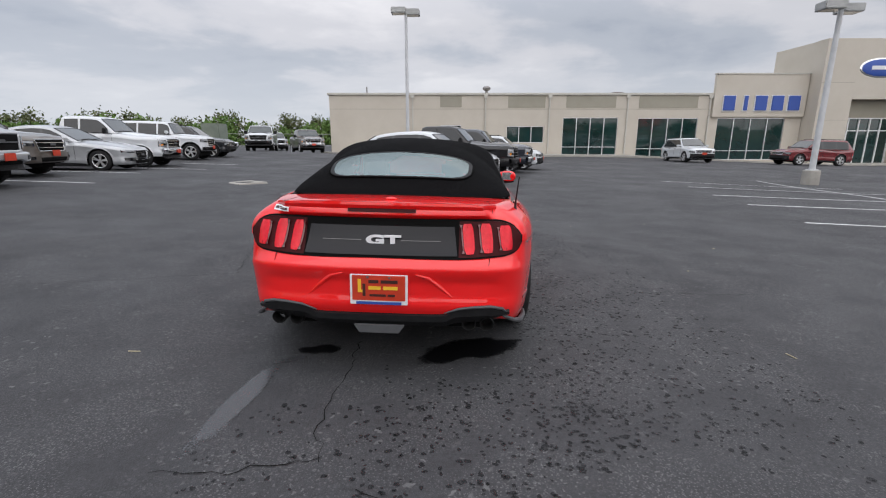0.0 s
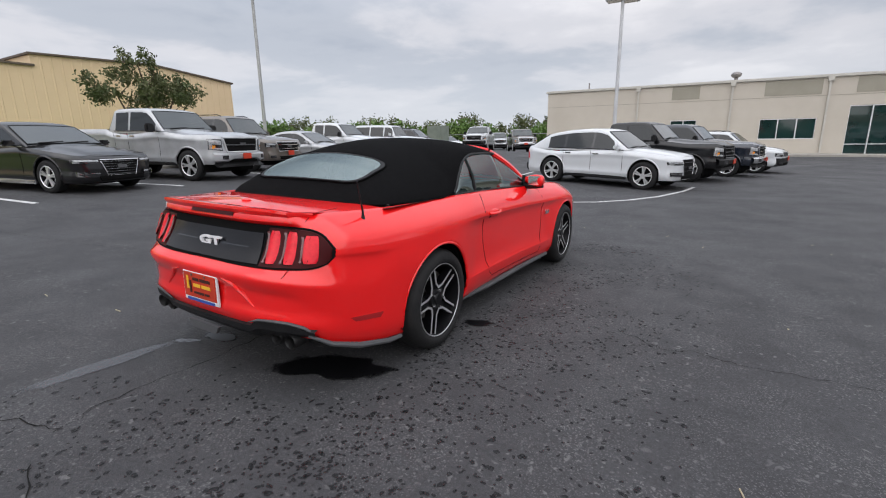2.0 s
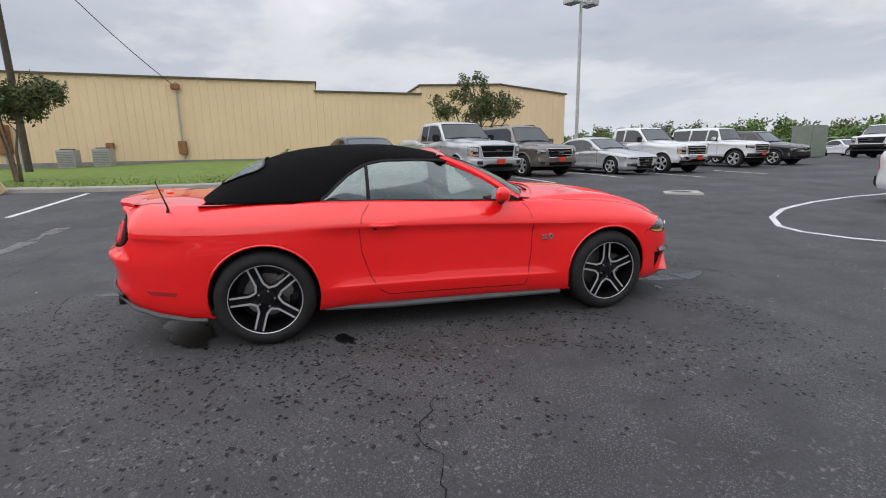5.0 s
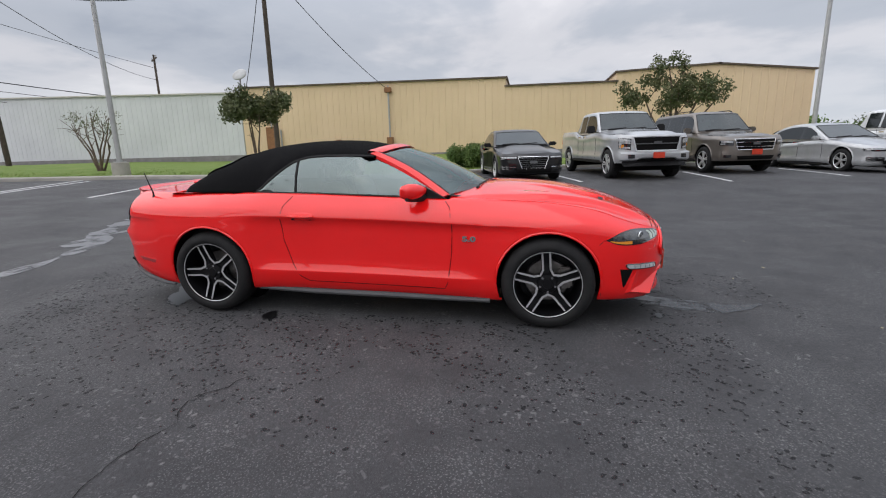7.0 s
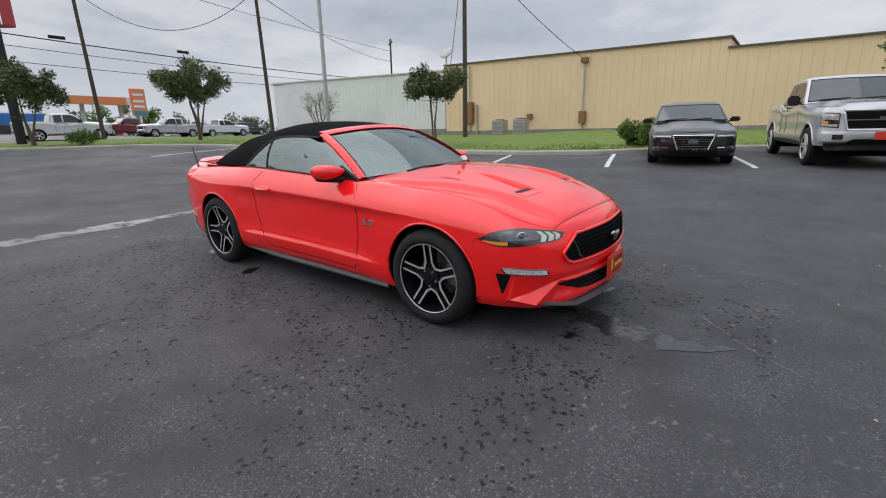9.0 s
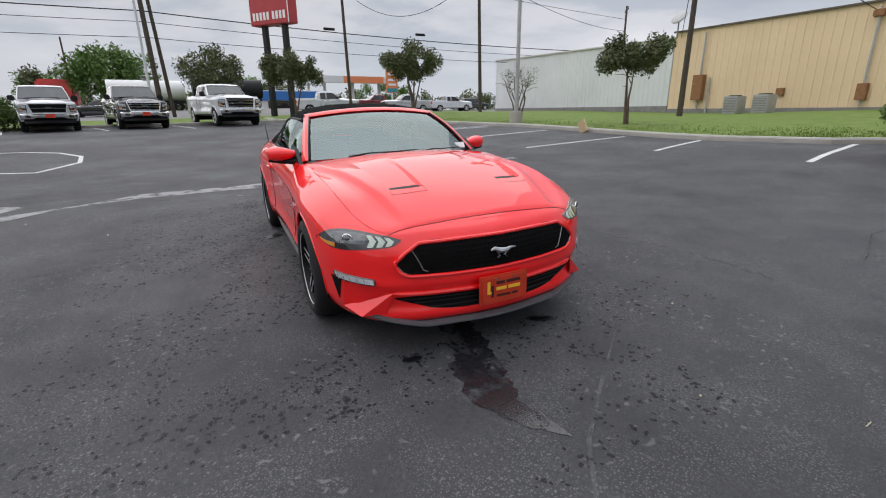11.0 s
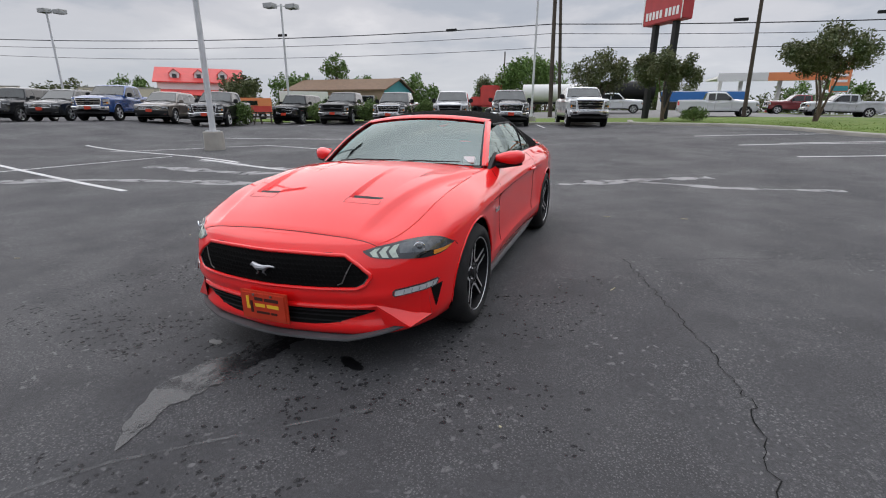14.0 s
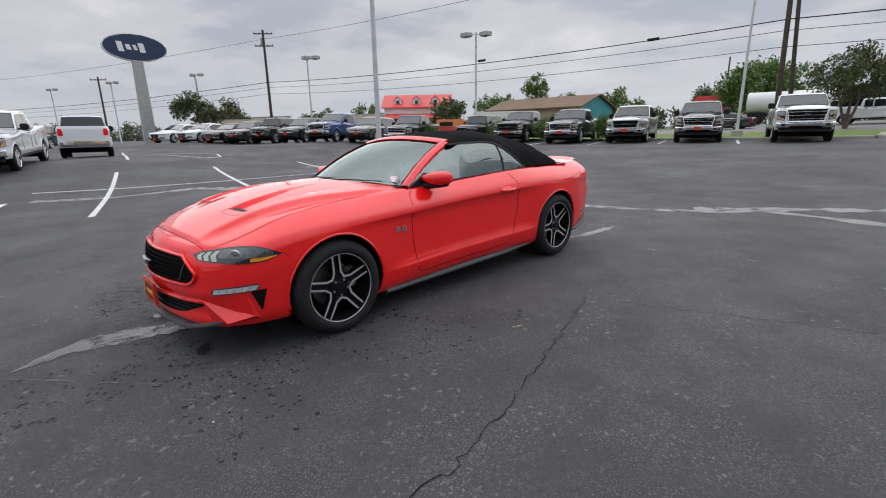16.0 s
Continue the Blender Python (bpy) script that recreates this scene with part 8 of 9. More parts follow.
def tree(name, label, x, y, stems, blobs, leaves, size, mat, seed, trunk_r=0.07, lift=0.1, group="", flat=1.0):
    """stems: end points of limbs from the base; blobs: lumps of the crown, local to the base."""
    root = tagged(empty(name, Matrix.Translation((x, y, gz(x, y) + lift))), label, "tree", group)
    r = random.Random(seed)
    bm = B()
    for e in stems:
        e = Vector(e)
        base = Vector((r.uniform(-0.12, 0.12), r.uniform(-0.12, 0.12), -0.1))
        m1 = base.lerp(e, 0.4) + Vector((r.uniform(-0.1, 0.1), r.uniform(-0.1, 0.1), 0.1))
        m2 = base.lerp(e, 0.7) + Vector((r.uniform(-0.1, 0.1), r.uniform(-0.1, 0.1), 0.05))
        tube(bm, [base, m1, m2, e], [trunk_r, trunk_r * 0.75, trunk_r * 0.5, trunk_r * 0.22], 7)
        for _ in range(5):
            s0 = m1.lerp(e, r.uniform(0.1, 0.9))
            s1 = s0 + Vector((r.uniform(-0.7, 0.7), r.uniform(-0.7, 0.7), r.uniform(0.1, 0.8)))
            tube(bm, [s0, s0.lerp(s1, 0.5) + Vector((0, 0, 0.06)), s1], [trunk_r * 0.35, trunk_r * 0.22, trunk_r * 0.1], 5)
    part("trunk", bm, BARK, root, smooth=True)
    if leaves:
        leaf_mesh("crown", blobs, leaves, size, seed, mat, root, flat)
    return root


def lumps(c, spread, n, r0, r1, seed):
    q = random.Random(seed)
    out = []
    for _ in range(n):
        while True:
            p = Vector((q.uniform(-1, 1), q.uniform(-1, 1), q.uniform(-1, 1)))
            if p.length < 1:
                break
        out.append((c[0] + p.x * spread[0], c[1] + p.y * spread[1], c[2] + p.z * spread[2], q.uniform(r0, r1)))
    return out


SM = "small multi-stemmed street trees"
tree("tree", "small dark-leaved tree with several thin stems on the lawn", -13.9, -10.1, [(0.3, 0.5, 2.3), (-0.3, -0.4, 2.4), (0.1, -0.1, 2.7)], lumps((0, 0, 2.7), (1.45, 1.7, 0.6), 34, 0.25, 0.5, 1), 9000, 0.066, LEAF, 1, 0.055, group=SM)
tree("tree", "round-crowned small tree with bare lower stems", -10.4, -24.6, [(0.5, 0.3, 2.8), (-0.6, 0.2, 2.7), (0.1, -0.5, 3.0), (-0.2, 0.1, 3.1)], lumps((0, 0, 3.2), (2.0, 2.0, 0.95), 40, 0.3, 0.6, 2), 11000, 0.08, LEAF, 2, 0.07, group=SM)
tree("tree", "round-crowned small tree beside the red sign", -3.7, -28.5, [(0.5, 0.2, 2.5), (-0.6, 0.1, 2.6), (0.1, -0.4, 2.9)], lumps((0, 0, 3.0), (1.9, 1.9, 0.9), 38, 0.3, 0.6, 3), 11000, 0.08, LEAF, 3, 0.07, group=SM)
tree("tree", "open flat-topped tree behind the parked cars", -20.2, 8.0, [(0.2, 1.2, 3.2), (0.0, -1.4, 3.0), (0.3, 0.2, 4.0), (0.1, -0.4, 4.4), (0, 1.9, 2.8)], lumps((0, 0, 3.1), (1.2, 2.6, 0.75), 60, 0.20, 0.44, 4) + lumps((0, -0.5, 4.3), (0.6, 0.9, 0.6), 14, 0.15, 0.32, 5), 7500, 0.075, LEAF, 4, 0.09, group=SM)
bare = tree("tree", "nearly bare small tree with spreading twigs", -14.2, -18.3, [(0.4, 0.9, 2.2), (-0.3, -0.8, 2.3), (0.2, 0.2, 2.6), (-0.5, 0.4, 2.4), (0.5, -0.6, 2.1), (0.1, 1.2, 1.9), (-0.1, -1.2, 2.0)], lumps((0, 0, 2.2), (0.9, 1.3, 0.5), 16, 0.2, 0.4, 6), 700, 0.04, LEAF, 6, 0.05, group=SM)
tree("tree", "dark broad tree beyond the trucks", 1.0, -40.5, [(0.8, 0.3, 3), (-0.8, 0.2, 3), (0, -0.3, 3.6)], lumps((0, 0, 3.7), (2.2, 1.8, 1.5), 40, 0.45, 0.85, 7), 7000, 0.11, LEAF, 7, 0.12)
tree("tree", "tall bright-green broad tree beyond the highway", 11.2, -62, [(1.5, 0.3, 4), (-1.5, 0.2, 4), (0, -0.3, 5), (-3, 0, 3.6)], lumps((0, 0, 4.3), (4.8, 3, 2.4), 60, 0.7, 1.4, 8), 9000, 0.2, LEAF2, 8, 0.2)
tree("tree", "tall thin-crowned tree above the roofs", 41.5, -60.5, [(0.5, 0.3, 7), (-0.6, 0.2, 6.5), (0, -0.3, 8.5)], lumps((0, 0, 6.4), (2.2, 2, 3.0), 30, 0.45, 0.85, 9), 2600, 0.17, LEAF2, 9, 0.2)
tree("tree", "dark roadside tree by the blue oval sign", 52, -14.5, [(0.5, 0.3, 3), (-0.6, 0.2, 3)], lumps((0, 0, 3.3), (2.4, 3.4, 1.4), 26, 0.6, 1.0, 10), 3500, 0.18, LEAF, 10, 0.15)
for k, (x, y, hgt, wid) in enumerate(((49.5, -49.5, 5.6, 2.6), (47.5, -58.0, 6.6, 4.0), (36, -72, 6.2, 4), (31, -68, 6.6, 3.5), (21, -80, 6.5, 4), (58, -72, 6.5, 4), (68, -66, 6, 3), (75, -52, 5.5, 3), (80, -44, 5, 4), (52, -84, 8, 4), (14, -92, 7, 6), (-2, -95, 7, 6), (-8, -98, 6, 6), (-34, -100, 6, 6), (88, -30, 5, 4), (24, -88, 7, 6))):
    tree("tree", "broad green roadside tree in the distance", x, y, [(0.5, 0.2, hgt * 0.5), (-0.6, 0.1, hgt * 0.5)], lumps((0, 0, hgt * 0.58), (wid, wid * 0.8, hgt * 0.36), 22, 0.7, 1.3, 20 + k), 2400, 0.24, LEAF2 if k % 2 else LEAF, 20 + k, 0.2, group="distant trees")

# far woods along the edge of the land
def woods(name, label, pts, h, dens, seed, mat, leaf=0.24):
    r = np.random.RandomState(seed)
    blobs = []
    s0 = 0.0
    for a, b in zip(pts, pts[1:]):
        L = math.dist(a, b)
        n = int(L / 1.1)
        for k in range(n):
            t = (k + r.rand()) / n
            x, y = a[0] + (b[0] - a[0]) * t + r.randn() * 1.6, a[1] + (b[1] - a[1]) * t + r.randn() * 1.6
            u = s0 + L * t
            hh = h * (0.72 + 0.16 * math.sin(u * 0.31 + seed) + 0.10 * math.sin(u * 0.83 + 2 * seed) + 0.08 * r.rand())
            for z in np.arange(0.4, hh - 0.7, 1.1):
                blobs.append((x + r.randn() * 0.4, y + r.randn() * 0.4, gz(x, y) + z, 1.2 + 0.6 * r.rand()))
        s0 += L
    root = leaf_mesh(name, blobs, int(len(blobs) * dens), leaf, seed, mat, None)
    return tagged(root, label, "woods", kind="stuff")


woods("far_woods", "belt of green scrub trees beyond the lot", [(-120, 40), (-85, 62), (-50, 82), (-20, 96), (0, 104)], 5.2, 130, 31, LEAF2, 0.34)
woods("far_woods", "dark tree belt behind the scrub", [(-150, 55), (-95, 85), (-40, 108), (10, 122)], 7.4, 60, 32, LEAF, 0.36)
woods("far_woods", "distant tree belt beyond the highway", [(-170, -100), (-90, -125), (0, -128), (70, -118), (150, -70), (190, 0)], 5.8, 42, 33, LEAF, 0.38)


def shrub(name, label, x, y, size, n, seed, lift=0.1, leaf=0.05):
    root = tagged(empty(name, Matrix.Translation((x, y, gz(x, y) + lift))), label, "shrub", "shrubs")
    leaf_mesh("leaves", lumps((0, 0, size[2] * 0.5), (size[0] * 0.7, size[1] * 0.7, size[2] * 0.3), 22, size[2] * 0.28, size[2] * 0.42, seed), n, leaf, seed, HEDGE, root)
    part("stem", rod(B(), (0, 0, -0.1), (0, 0, size[2] * 0.5), 0.05, n=6), BARK, root)
    return root


shrub("hedge", "low spreading green hedge behind the black saloon", -15.3, -1.0, (1.1, 1.75, 0.92), 20000, 41, leaf=0.05)
shrub("bush", "small round bush on the verge", -5.2, -26.3, (0.9, 0.8, 0.75), 2500, 42)
for k, (x, y) in enumerate(((13.5, -22.9), (10.1, -23.9), (17.0, -22.4), (20.7, -18.4))):
    shrub("bush", "clipped round bush between the trucks", x, y, (1.3, 1.1, 1.35), 6000, 50 + k, leaf=0.06)

# ---- signs ----
z0 = gz(-3.4, -33)
sign = tagged(empty("pylon_sign", Matrix.Translation((-3.4, -33.0, z0)) @ Matrix.Rotation(radians(-52), 4, "Z")), "red dealer sign box on two dark posts", "sign")
for sx in (-0.95, 0.95):
    part("post", box(B(), (sx, 0, 3.1), (0.34, 0.34, 6.4), bevel=0.01), BLACK, sign)
part("sign_box", box(B(), (0, 0, 7.75), (3.6, 0.9, 2.9), bevel=0.05), REDSIGN, sign)
for k in range(9):
    bm = box(B(), (1.42 - 0.33 * k - (0.18 if k > 4 else 0), 0.46, 6.85), (0.2, 0.03, 0.5))
    part("sign_bar", bm, WHITEPRINT, sign)
for sx in (-1.78, 1.78):
    part("sign_edge", box(B(), (sx, 0.46, 7.75), (0.06, 0.03, 2.9)), WHITEPRINT, sign)

NAVY = material("navy_sign_face", (0.010, 0.028, 0.075), 0.3, second=(0.014, 0.034, 0.085), scale=1.5)
fs = tagged(empty("pylon_sign", Matrix.Translation((55, -9.5, gz(55, -9.5)))), "blue oval sign on a tall grey column", "sign")
part("column", prism(B(), [(-0.62, -1), (0.62, -1), (0.46, 8.4), (-0.46, 8.4)], -0.3, 0.3, 0), GALV, fs)
part("column", box(B(), (0.05, 0.38, 3.8), (0.62, 0.10, 9.0)), BLACK, fs)
for nm, rr, dpt, mt in (("sign_rim", (1.32, 2.9), 0.5, WHITEPRINT), ("sign_oval", (1.24, 2.8), 0.56, NAVY)):
    bm = B()
    ring = [(rr[1] * math.cos(a), 9.7 + rr[0] * math.sin(a)) for a in (k * math.tau / 48 for k in range(48))]
    prism(bm, ring, -dpt / 2, dpt / 2, 0)
    part(nm, bm, mt, fs)
for dy, w, h in ((-1.35, 0.5, 0.95), (-0.65, 0.42, 0.5), (-0.05, 0.3, 0.5), (0.55, 0.5, 0.9)):
    bm = prism(B(), [(-dy - w / 2 - 0.08, 9.7 - h / 2), (-dy + w / 2 - 0.08, 9.7 - h / 2), (-dy + w / 2 + 0.08, 9.7 + h / 2), (-dy - w / 2 + 0.08, 9.7 + h / 2)], -0.295, -0.27, 0)
    part("sign_bar", bm, WHITEPRINT, fs)

# ---- far buildings ----
def simple_house(name, label, c, size, turn, wall, roof_m, ridge, windows=(), eave=0.5):
    z = gz(*c)
    root = tagged(empty(name, Matrix.Translation((*c, z)) @ Matrix.Rotation(radians(turn), 4, "Z")), label, "building", "far buildings")
    w, d, h = size
    part("wall", box(B(), (0, 0, h / 2 - 0.3), (w, d, h + 0.6)), wall, root)
    bm = B()
    prism(bm, [(-d / 2 - eave, h - 0.05), (0, h + ridge), (d / 2 + eave, h - 0.05), (d / 2 + eave, h - 0.2), (0, h + ridge - 0.15), (-d / 2 - eave, h - 0.2)], -w / 2 - eave, w / 2 + eave, 0)
    part("roof", bm, roof_m, root)
    for s in (-1, 1):
        bm = B()
        prism(bm, [(-d / 2, h - 0.1), (0, h + ridge - 0.16), (d / 2, h - 0.1)], s * (w / 2 - 0.1), s * w / 2, 0)
        part("gable", bm, wall, root)
    for x, zz, ww, hh in windows:
        wd = empty("window")
        wd.parent = root
        part("window_frame", box(B(), (x, d / 2 + 0.02, zz), (ww + 0.16, 0.06, hh + 0.16)), WHITEPRINT, wd)
        part("pane", box(B(), (x, d / 2 + 0.05, zz), (ww, 0.04, hh)), TINT, wd)
    return root


TEAL = material("teal_wall_paint", (0.05, 0.30, 0.32), 0.7, second=(0.04, 0.26, 0.28), scale=1)
BRROOF = material("brown_shingle_roof", (0.20, 0.125, 0.075), 0.85, second=(0.15, 0.095, 0.06), scale=2, grain=0.4, grain_scale=30)
REDROOF = material("red_metal_roof", (0.62, 0.06, 0.05), 0.5, second=(0.52, 0.05, 0.045), scale=1)
CREAMW = material("cream_wall", (0.62, 0.57, 0.42), 0.8, second=(0.56, 0.51, 0.38), scale=0.6)
TANW = material("tan_shop_wall", (0.36, 0.27, 0.19), 0.8, second=(0.30, 0.225, 0.16), scale=0.8)
shop = simple_house("shop_building", "low shop with brown roof and teal gable", (36.5, -57), (15, 9, 3.4), 2, TANW, BRROOF, 1.6, [(-5, 1.8, 2, 1.4), (0, 1.8, 2, 1.4), (5, 1.8, 2, 1.4)])
part("gable_cladding", prism(B(), [(-4.5, 0.2), (4.5, 0.2), (4.5, 3.3), (0, 4.7), (-4.5, 3.3)], -7.56, -7.62, 0), TEAL, shop, "teal painted gable wall")
house = simple_house("house", "white house with a bright red roof and dormers", (61, -53), (11, 8, 4.2), 44, WHITEPRINT, REDROOF, 2.2, [(-3.2, 1.8, 1.1, 1.4), (0, 1.8, 1.1, 1.4), (3.2, 1.8, 1.1, 1.4)])
for dx in (-3.2, 0, 3.2):
    dm = empty("dormer")
    dm.parent = house
    part("dormer_wall", prism(B(), [(dx - 0.6, 4.2), (dx + 0.6, 4.2), (dx + 0.6, 5.4), (dx, 5.9), (dx - 0.6, 5.4)], 0.6, 3.3, 1), WHITEPRINT, dm)
    part("dormer_roof", prism(B(), [(dx - 0.75, 5.36), (dx, 6.02), (dx + 0.75, 5.36), (dx + 0.75, 5.26), (dx, 5.9), (dx - 0.75, 5.26)], 0.4, 3.45, 1), REDROOF, dm)
    part("pane", box(B(), (dx, 3.31, 4.95), (0.6, 0.05, 0.7)), TINT, dm)
part("porch_roof", prism(B(), [(4.0, 2.7), (6.4, 2.2), (6.4, 2.3), (4.0, 3.1)], -5.5, 5.5, 0), REDROOF, house)
for x, y, w, t in ((57.5, -37.5, 9, 33), (73, -25, 10, 25), (66, -28, 7, 28)):
    wl_ = tagged(empty("boundary_wall", Matrix.Translation((x, y, gz(x, y))) @ Matrix.Rotation(radians(t), 4, "Z")), "low cream boundary wall", "wall", "far walls")
    part("wall", box(B(), (0, 0, 1.1), (w, 0.3, 2.6)), CREAMW, wl_)
    part("coping", box(B(), (0, 0, 2.44), (w + 0.1, 0.4, 0.1)), CONC, wl_)
# filling station
gs = tagged(empty("filling_station", Matrix.Translation((-21, -90, gz(-21, -90))) @ Matrix.Rotation(radians(4), 4, "Z")), "filling station canopy with orange and white fascia and blue shop front", "building")
FASO = material("orange_fascia", (0.75, 0.25, 0.10), 0.5)
FASW = material("white_fascia", (0.7, 0.7, 0.68), 0.5)
SHOPB = material("blue_shop_front", (0.03, 0.16, 0.45), 0.5)
part("canopy", box(B(), (-2, 0, 5.6), (18, 9, 0.3)), FASW, gs)
part("fascia", box(B(), (-4.0, 4.52, 5.6), (8, 0.15, 1.2)), FASO, gs)
part("fascia", box(B(), (3.5, 4.52, 5.6), (7.0, 0.15, 1.2)), FASW, gs)
part("fascia", box(B(), (-9.2, 4.52, 5.6), (2.4, 0.15, 1.2)), FASW, gs)
for x in (-8, -2.5, 3, 6):
    part("column", box(B(), (x, 2, 2.6), (0.5, 0.5, 5.6)), FASW, gs)
    part("fuel_pump", box(B(), (x + 1, 2.4, 1.0), (0.8, 0.6, 2.0), bevel=0.05), REDSIGN, gs)
part("shop", box(B(), (9, 3, 1.6), (12, 5, 3.8)), FASW, gs)
part("shop_fascia", box(B(), (9, 5.6, 2.6), (12.4, 0.3, 1.5)), SHOPB, gs)
part("shop_window", box(B(), (9, 5.56, 1.0), (10, 0.1, 1.5)), TINT, gs)
pb = tagged(empty("price_board", Matrix.Translation((-29.5, -82, gz(-29.5, -82)))), "red and green price board of the filling station", "sign")
part("post", box(B(), (0, 0, 1.6), (0.3, 0.3, 3.6)), FASW, pb)
part("sign_box", box(B(), (0, 0, 5.2), (2.2, 0.4, 4.2), bevel=0.05), FASO, pb)
part("sign_bar", box(B(), (0, 0.22, 3.6), (2.0, 0.04, 0.7)), TEAL, pb)
for z in (4.6, 5.4, 6.4):
    part("sign_bar", box(B(), (0, 0.22, z), (1.5, 0.04, 0.35)), WHITEPRINT, pb)
# tank trailers and a red lorry
for x, y, mt, lab in ((7.5, -57.2, FASW, "white road tanker trailer"), (-0.5, -56, BLACK, "black road tanker trailer")):
    tk = tagged(empty("tank_trailer", Matrix.Translation((x, y, gz(x, y))) @ Matrix.Rotation(radians(6), 4, "Z")), lab, "trailer", "tank trailers")
    part("tank", rod(B(), (-3.6, 0, 2.2), (3.6, 0, 2.2), 1.05, n=22), mt, tk, smooth=True)
    part("chassis", box(B(), (0, 0, 1.0), (7, 0.9, 0.25)), BLACK, tk)
    part("hatch", rod(B(), (0, 0, 3.2), (0, 0, 3.45), 0.4, n=14), STEEL, tk)
    for wx in (-2.8, -1.6, 2.6):
        w_ = part("wheel", lathe(B(), [(-1.1, 0.3), (-1.1, 0.5), (1.1, 0.5), (1.1, 0.3)], 18), RUBBER, tk)
        w_.matrix_basis = Matrix.Translation((wx, 0, 0.5)) @ Matrix.Rotation(math.pi / 2, 4, "Z")
def box_trailer(name, label, x, y, turn, size, wall, stripe):
    root = tagged(empty(name, Matrix.Translation((x, y, gz(x, y))) @ Matrix.Rotation(radians(turn), 4, "Z")), label, "trailer")
    w, d, h = size
    part("body", box(B(), (0, 0, 0.55 + h / 2), (w, d, h), bevel=0.05), wall, root)
    part("stripe", box(B(), (0, d / 2 + 0.015, 0.55 + h * 0.3), (w * 0.96, 0.03, h * 0.4)), stripe, root)
    part("hatch", box(B(), (w * 0.15, d / 2 + 0.03, 0.55 + h * 0.68), (w * 0.45, 0.05, h * 0.28)), TINT, root)
    for wx in (-w * 0.2, w * 0.2):
        w_ = part("wheel", lathe(B(), [(-d / 2, 0.15), (-d / 2, 0.34), (d / 2, 0.34), (d / 2, 0.15)], 16), RUBBER, root)
        w_.matrix_basis = Matrix.Translation((wx, 0, 0.34)) @ Matrix.Rotation(math.pi / 2, 4, "Z")
    part("drawbar", rod(B(), (w / 2, 0, 0.5), (w / 2 + 1.0, 0, 0.45), 0.05, n=6), BLACK, root)
    return root


box_trailer("food_trailer", "orange and red food trailer beyond the lot", 30.2, -30.6, 42, (2.8, 2.0, 1.35), FASO, REDROOF)
box_trailer("cargo_trailer", "white box trailer parked by the shop", 27.6, -34.4, 36, (4.4, 2.2, 2.0), FASW, GALV)
lor = tagged(empty("lorry", Matrix.Translation((16.5, -62.5, gz(16.5, -62.5)))), "red lorry cab by the highway", "truck")
part("cab", box(B(), (0, 0, 2.3), (3.4, 2.3, 2.9), bevel=0.25), REDROOF, lor, smooth=True)
part("hood", box(B(), (2.4, 0, 1.6), (1.8, 1.9, 1.3), bevel=0.2), REDROOF, lor, smooth=True)
part("windscreen", box(B(), (1.72, 0, 2.7), (0.06, 1.9, 0.9)), TINT, lor)
for wx in (-1.0, 2.4):
    w_ = part("wheel", lathe(B(), [(-1.05, 0.3), (-1.05, 0.5), (1.05, 0.5), (1.05, 0.3)], 18), RUBBER, lor)
    w_.matrix_basis = Matrix.Translation((wx, 0, 0.5)) @ Matrix.Rotation(math.pi / 2, 4, "Z")

# ---- things by the warehouses ----
def on_wall(nm, lab, cat, y, z, s, mat, bev=0.02):
    root = tagged(part(nm, box(B(), (0, 0, 0), s, bevel=bev), mat), lab, cat)
    root.matrix_world = Matrix.Translation((-28.36 + s[0] / 2, y, z))
    return root


on_wall("electric_box", "rusty orange-brown electric meter box on the warehouse wall", "electric box", -17.6, 2.6, (0.35, 0.75, 1.6), RUSTBR)
on_wall("electric_box", "brown fuse box on a conduit", "electric box", -8.5, 2.0, (0.25, 0.45, 0.8), RUSTBR)
on_wall("electric_box", "small brown switch box", "electric box", -12.4, 2.15, (0.2, 0.4, 0.4), RUSTBR)
for y, z0_, z1_ in ((-8.5, 1.3, 5.9), (-17.6, 1.2, 6.0), (-16.9, 0.9, 3.2)):
    tagged(part("conduit", tube(B(), [(-28.25, y, z0_), (-28.25, y, z1_)], 0.06, 8), GALV), "grey steel conduit up the warehouse wall", "conduit", "conduits")
tagged(part("conduit_bracket", box(B(), (-28.2, -8.5, 5.6), (0.25, 0.5, 0.35), bevel=0.05), RUSTBR), "rusty service head on the wall", "electric box")
for y in (-13.9, -12.2):
    ac = tagged(empty("air_conditioner", Matrix.Translation((-26.6, y, gz(-26.6, y) + 0.1))), "grey outdoor air-conditioning unit on the lawn", "air conditioner", "air conditioners")
    part("casing", box(B(), (0, 0, 0.5), (0.85, 0.85, 1.0), bevel=0.03), GALV, ac)
    for k in range(9):
        part("louvre", box(B(), (0.43, 0, 0.14 + 0.09 * k), (0.03, 0.74, 0.035)), STEEL, ac)
    part("fan_guard", rod(B(), (0, 0, 1.0), (0, 0, 1.05), 0.34, n=18), BLACK, ac)
dish = tagged(empty("satellite_dish", Matrix.Translation((-28.0, -19.6, 6.1))), "grey satellite dish on the warehouse roof", "satellite dish")
bm = B()
bmesh.ops.create_uvsphere(bm, u_segments=20, v_segments=10, radius=0.55, matrix=Matrix.Rotation(radians(50), 4, "Y") @ Matrix.Diagonal((1, 1, 0.25, 1)))
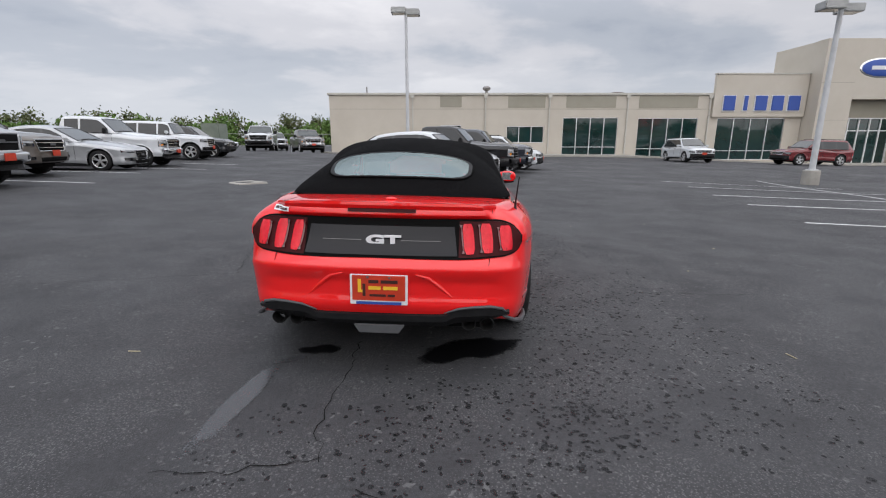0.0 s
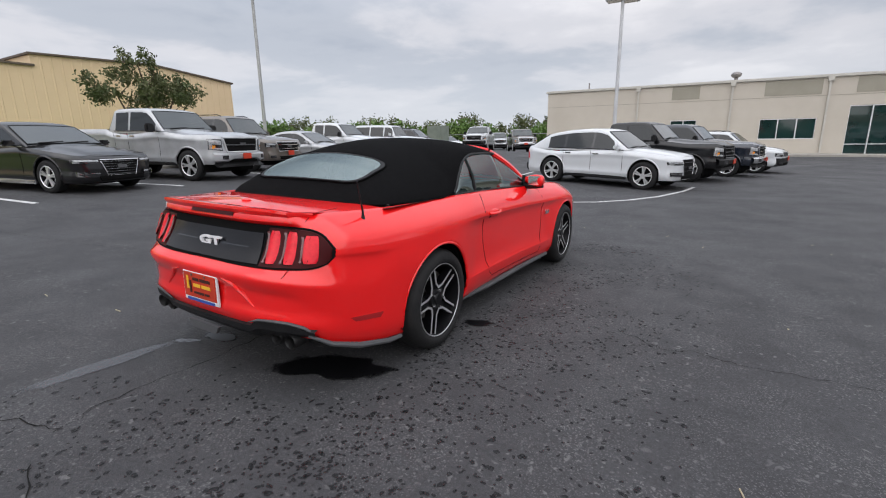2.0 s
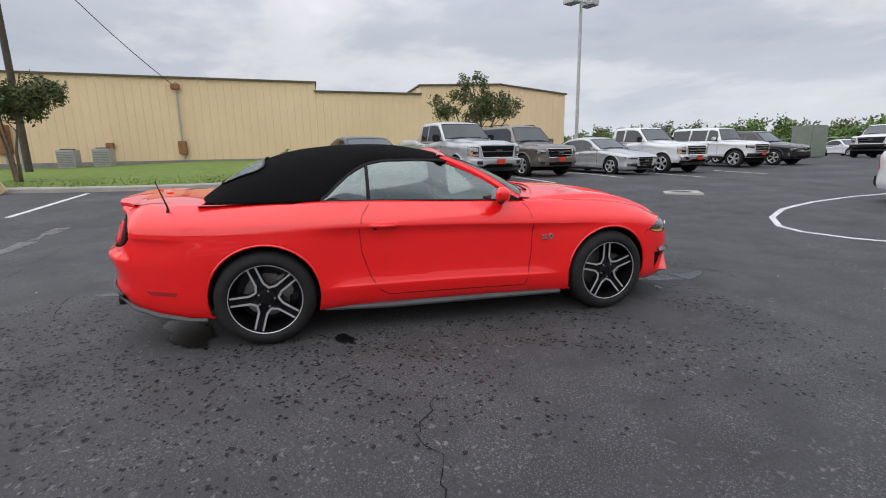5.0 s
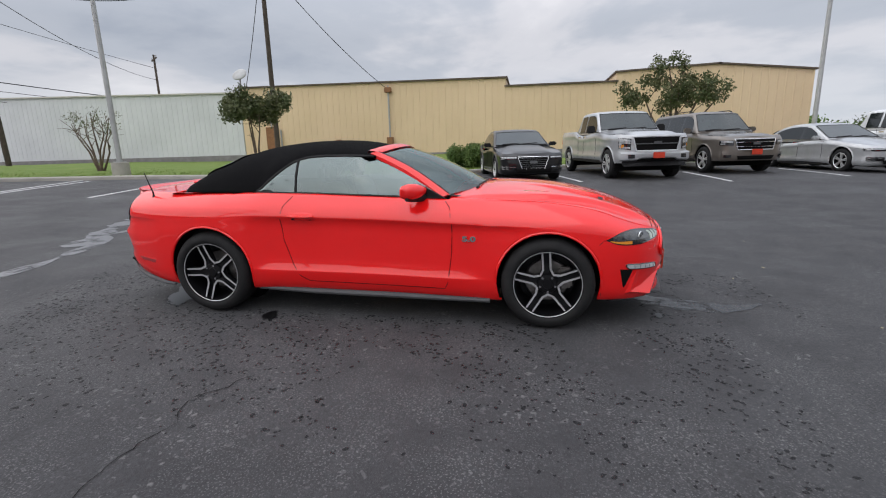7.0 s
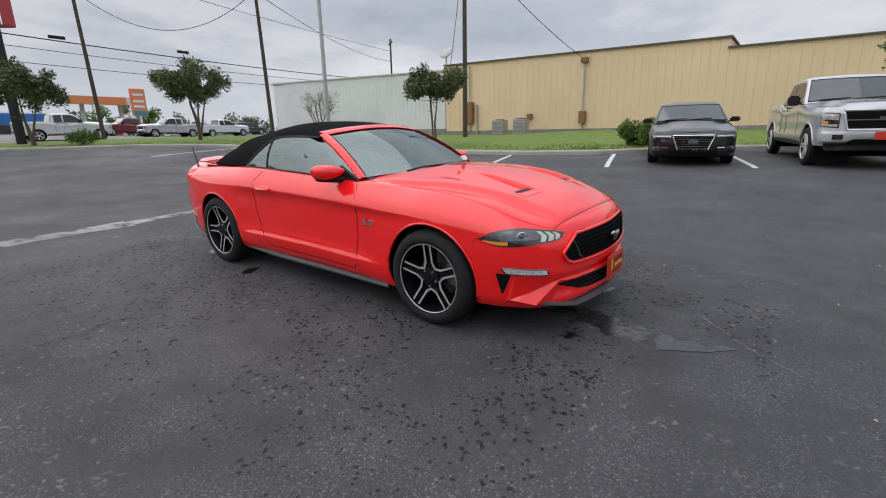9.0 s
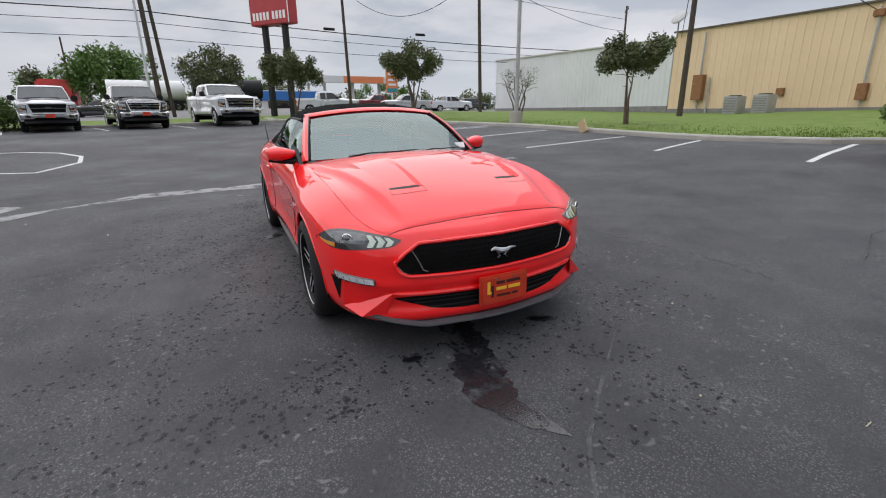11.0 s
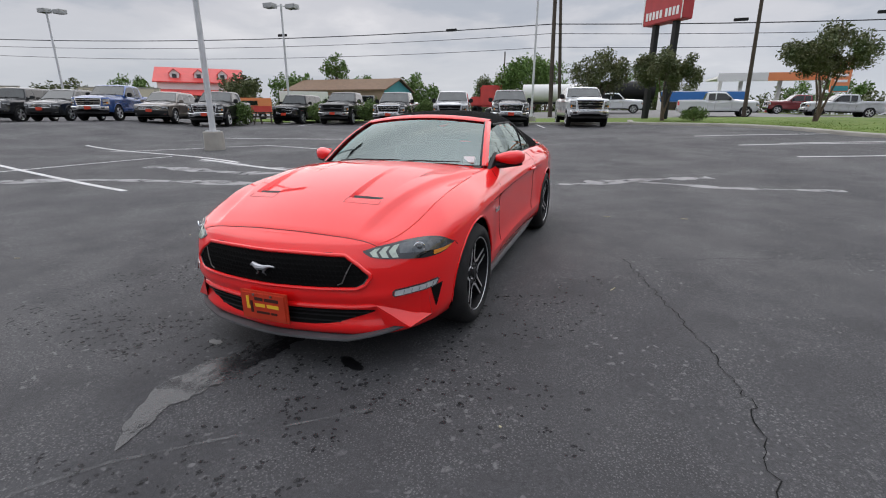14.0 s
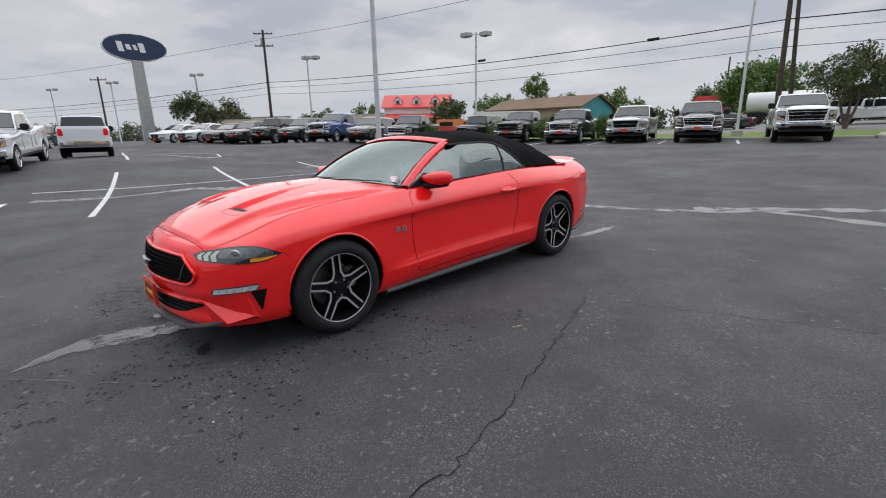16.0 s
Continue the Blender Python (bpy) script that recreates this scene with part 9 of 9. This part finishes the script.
bmesh.ops.translate(bm, vec=(0, 0, 1.1), verts=bm.verts)
part("reflector", bm, GALV, dish, smooth=True)
part("mast", rod(B(), (0, 0, -0.2), (0, 0, 1.0), 0.05), STEEL, dish)
tagged(part("wooden_stake", box(B(), (-10.7, -9.0, gz(-10.7, -9) + 0.2), (0.08, 0.35, 0.45), Matrix.Rotation(0.5, 3, "X")), material("pale_wood", (0.5, 0.38, 0.22), 0.8, second=(0.42, 0.31, 0.18), scale=8)), "pale wooden stake leaning on the kerb", "stake")
# chain-link fence posts and green utility cabinet in the far lot
tagged(part("utility_cabinet", box(B(), (-17.6, 28.6, gz(-17.6, 28.6) + 0.95), (1.3, 1.3, 1.9), bevel=0.05), material("green_grey_cabinet", (0.20, 0.23, 0.19), 0.6, second=(0.16, 0.19, 0.155), scale=2)), "grey-green steel utility cabinet in the far lot", "utility cabinet")
fence = tagged(empty("fence", Matrix.Translation((-40, 48, gz(-40, 48)))), "grey chain-link fence at the back of the lot", "fence")
for k in range(22):
    x = -33 + 3.0 * k
    y = -14 + 1.4 * k
    part("post", rod(B(), (x, y, -0.6), (x, y, 1.7), 0.04, n=6), GALV, fence)
for z in (0.1, 1.65):
    part("rail", tube(B(), [(-33, -14, z), (30, 15.4, z)], 0.03, 5), GALV, fence)
for px, py, pa in ((21.2, -21.9, 0.4), (23.0, -23.2, 0.7), (25.2, -23.4, 0.2)):
    wp = tagged(empty("picnic_table", Matrix.Translation((px, py, gz(px, py))) @ Matrix.Rotation(pa, 4, "Z")), "dark wooden picnic table on the lot's edge", "table", "picnic tables")
    part("tabletop", box(B(), (0, 0, 0.75), (1.8, 0.8, 0.06)), WOODP, wp)
    for s in (-1, 1):
        part("bench", box(B(), (0, s * 0.75, 0.45), (1.8, 0.28, 0.05)), WOODP, wp)
        bm = B()
        for q in (-1, 1):
            rod(bm, (s * 0.7, q * 0.75, 0), (s * 0.7, q * 0.2, 0.74), 0.05, n=4)
        part("leg_frame", bm, WOODP, wp)
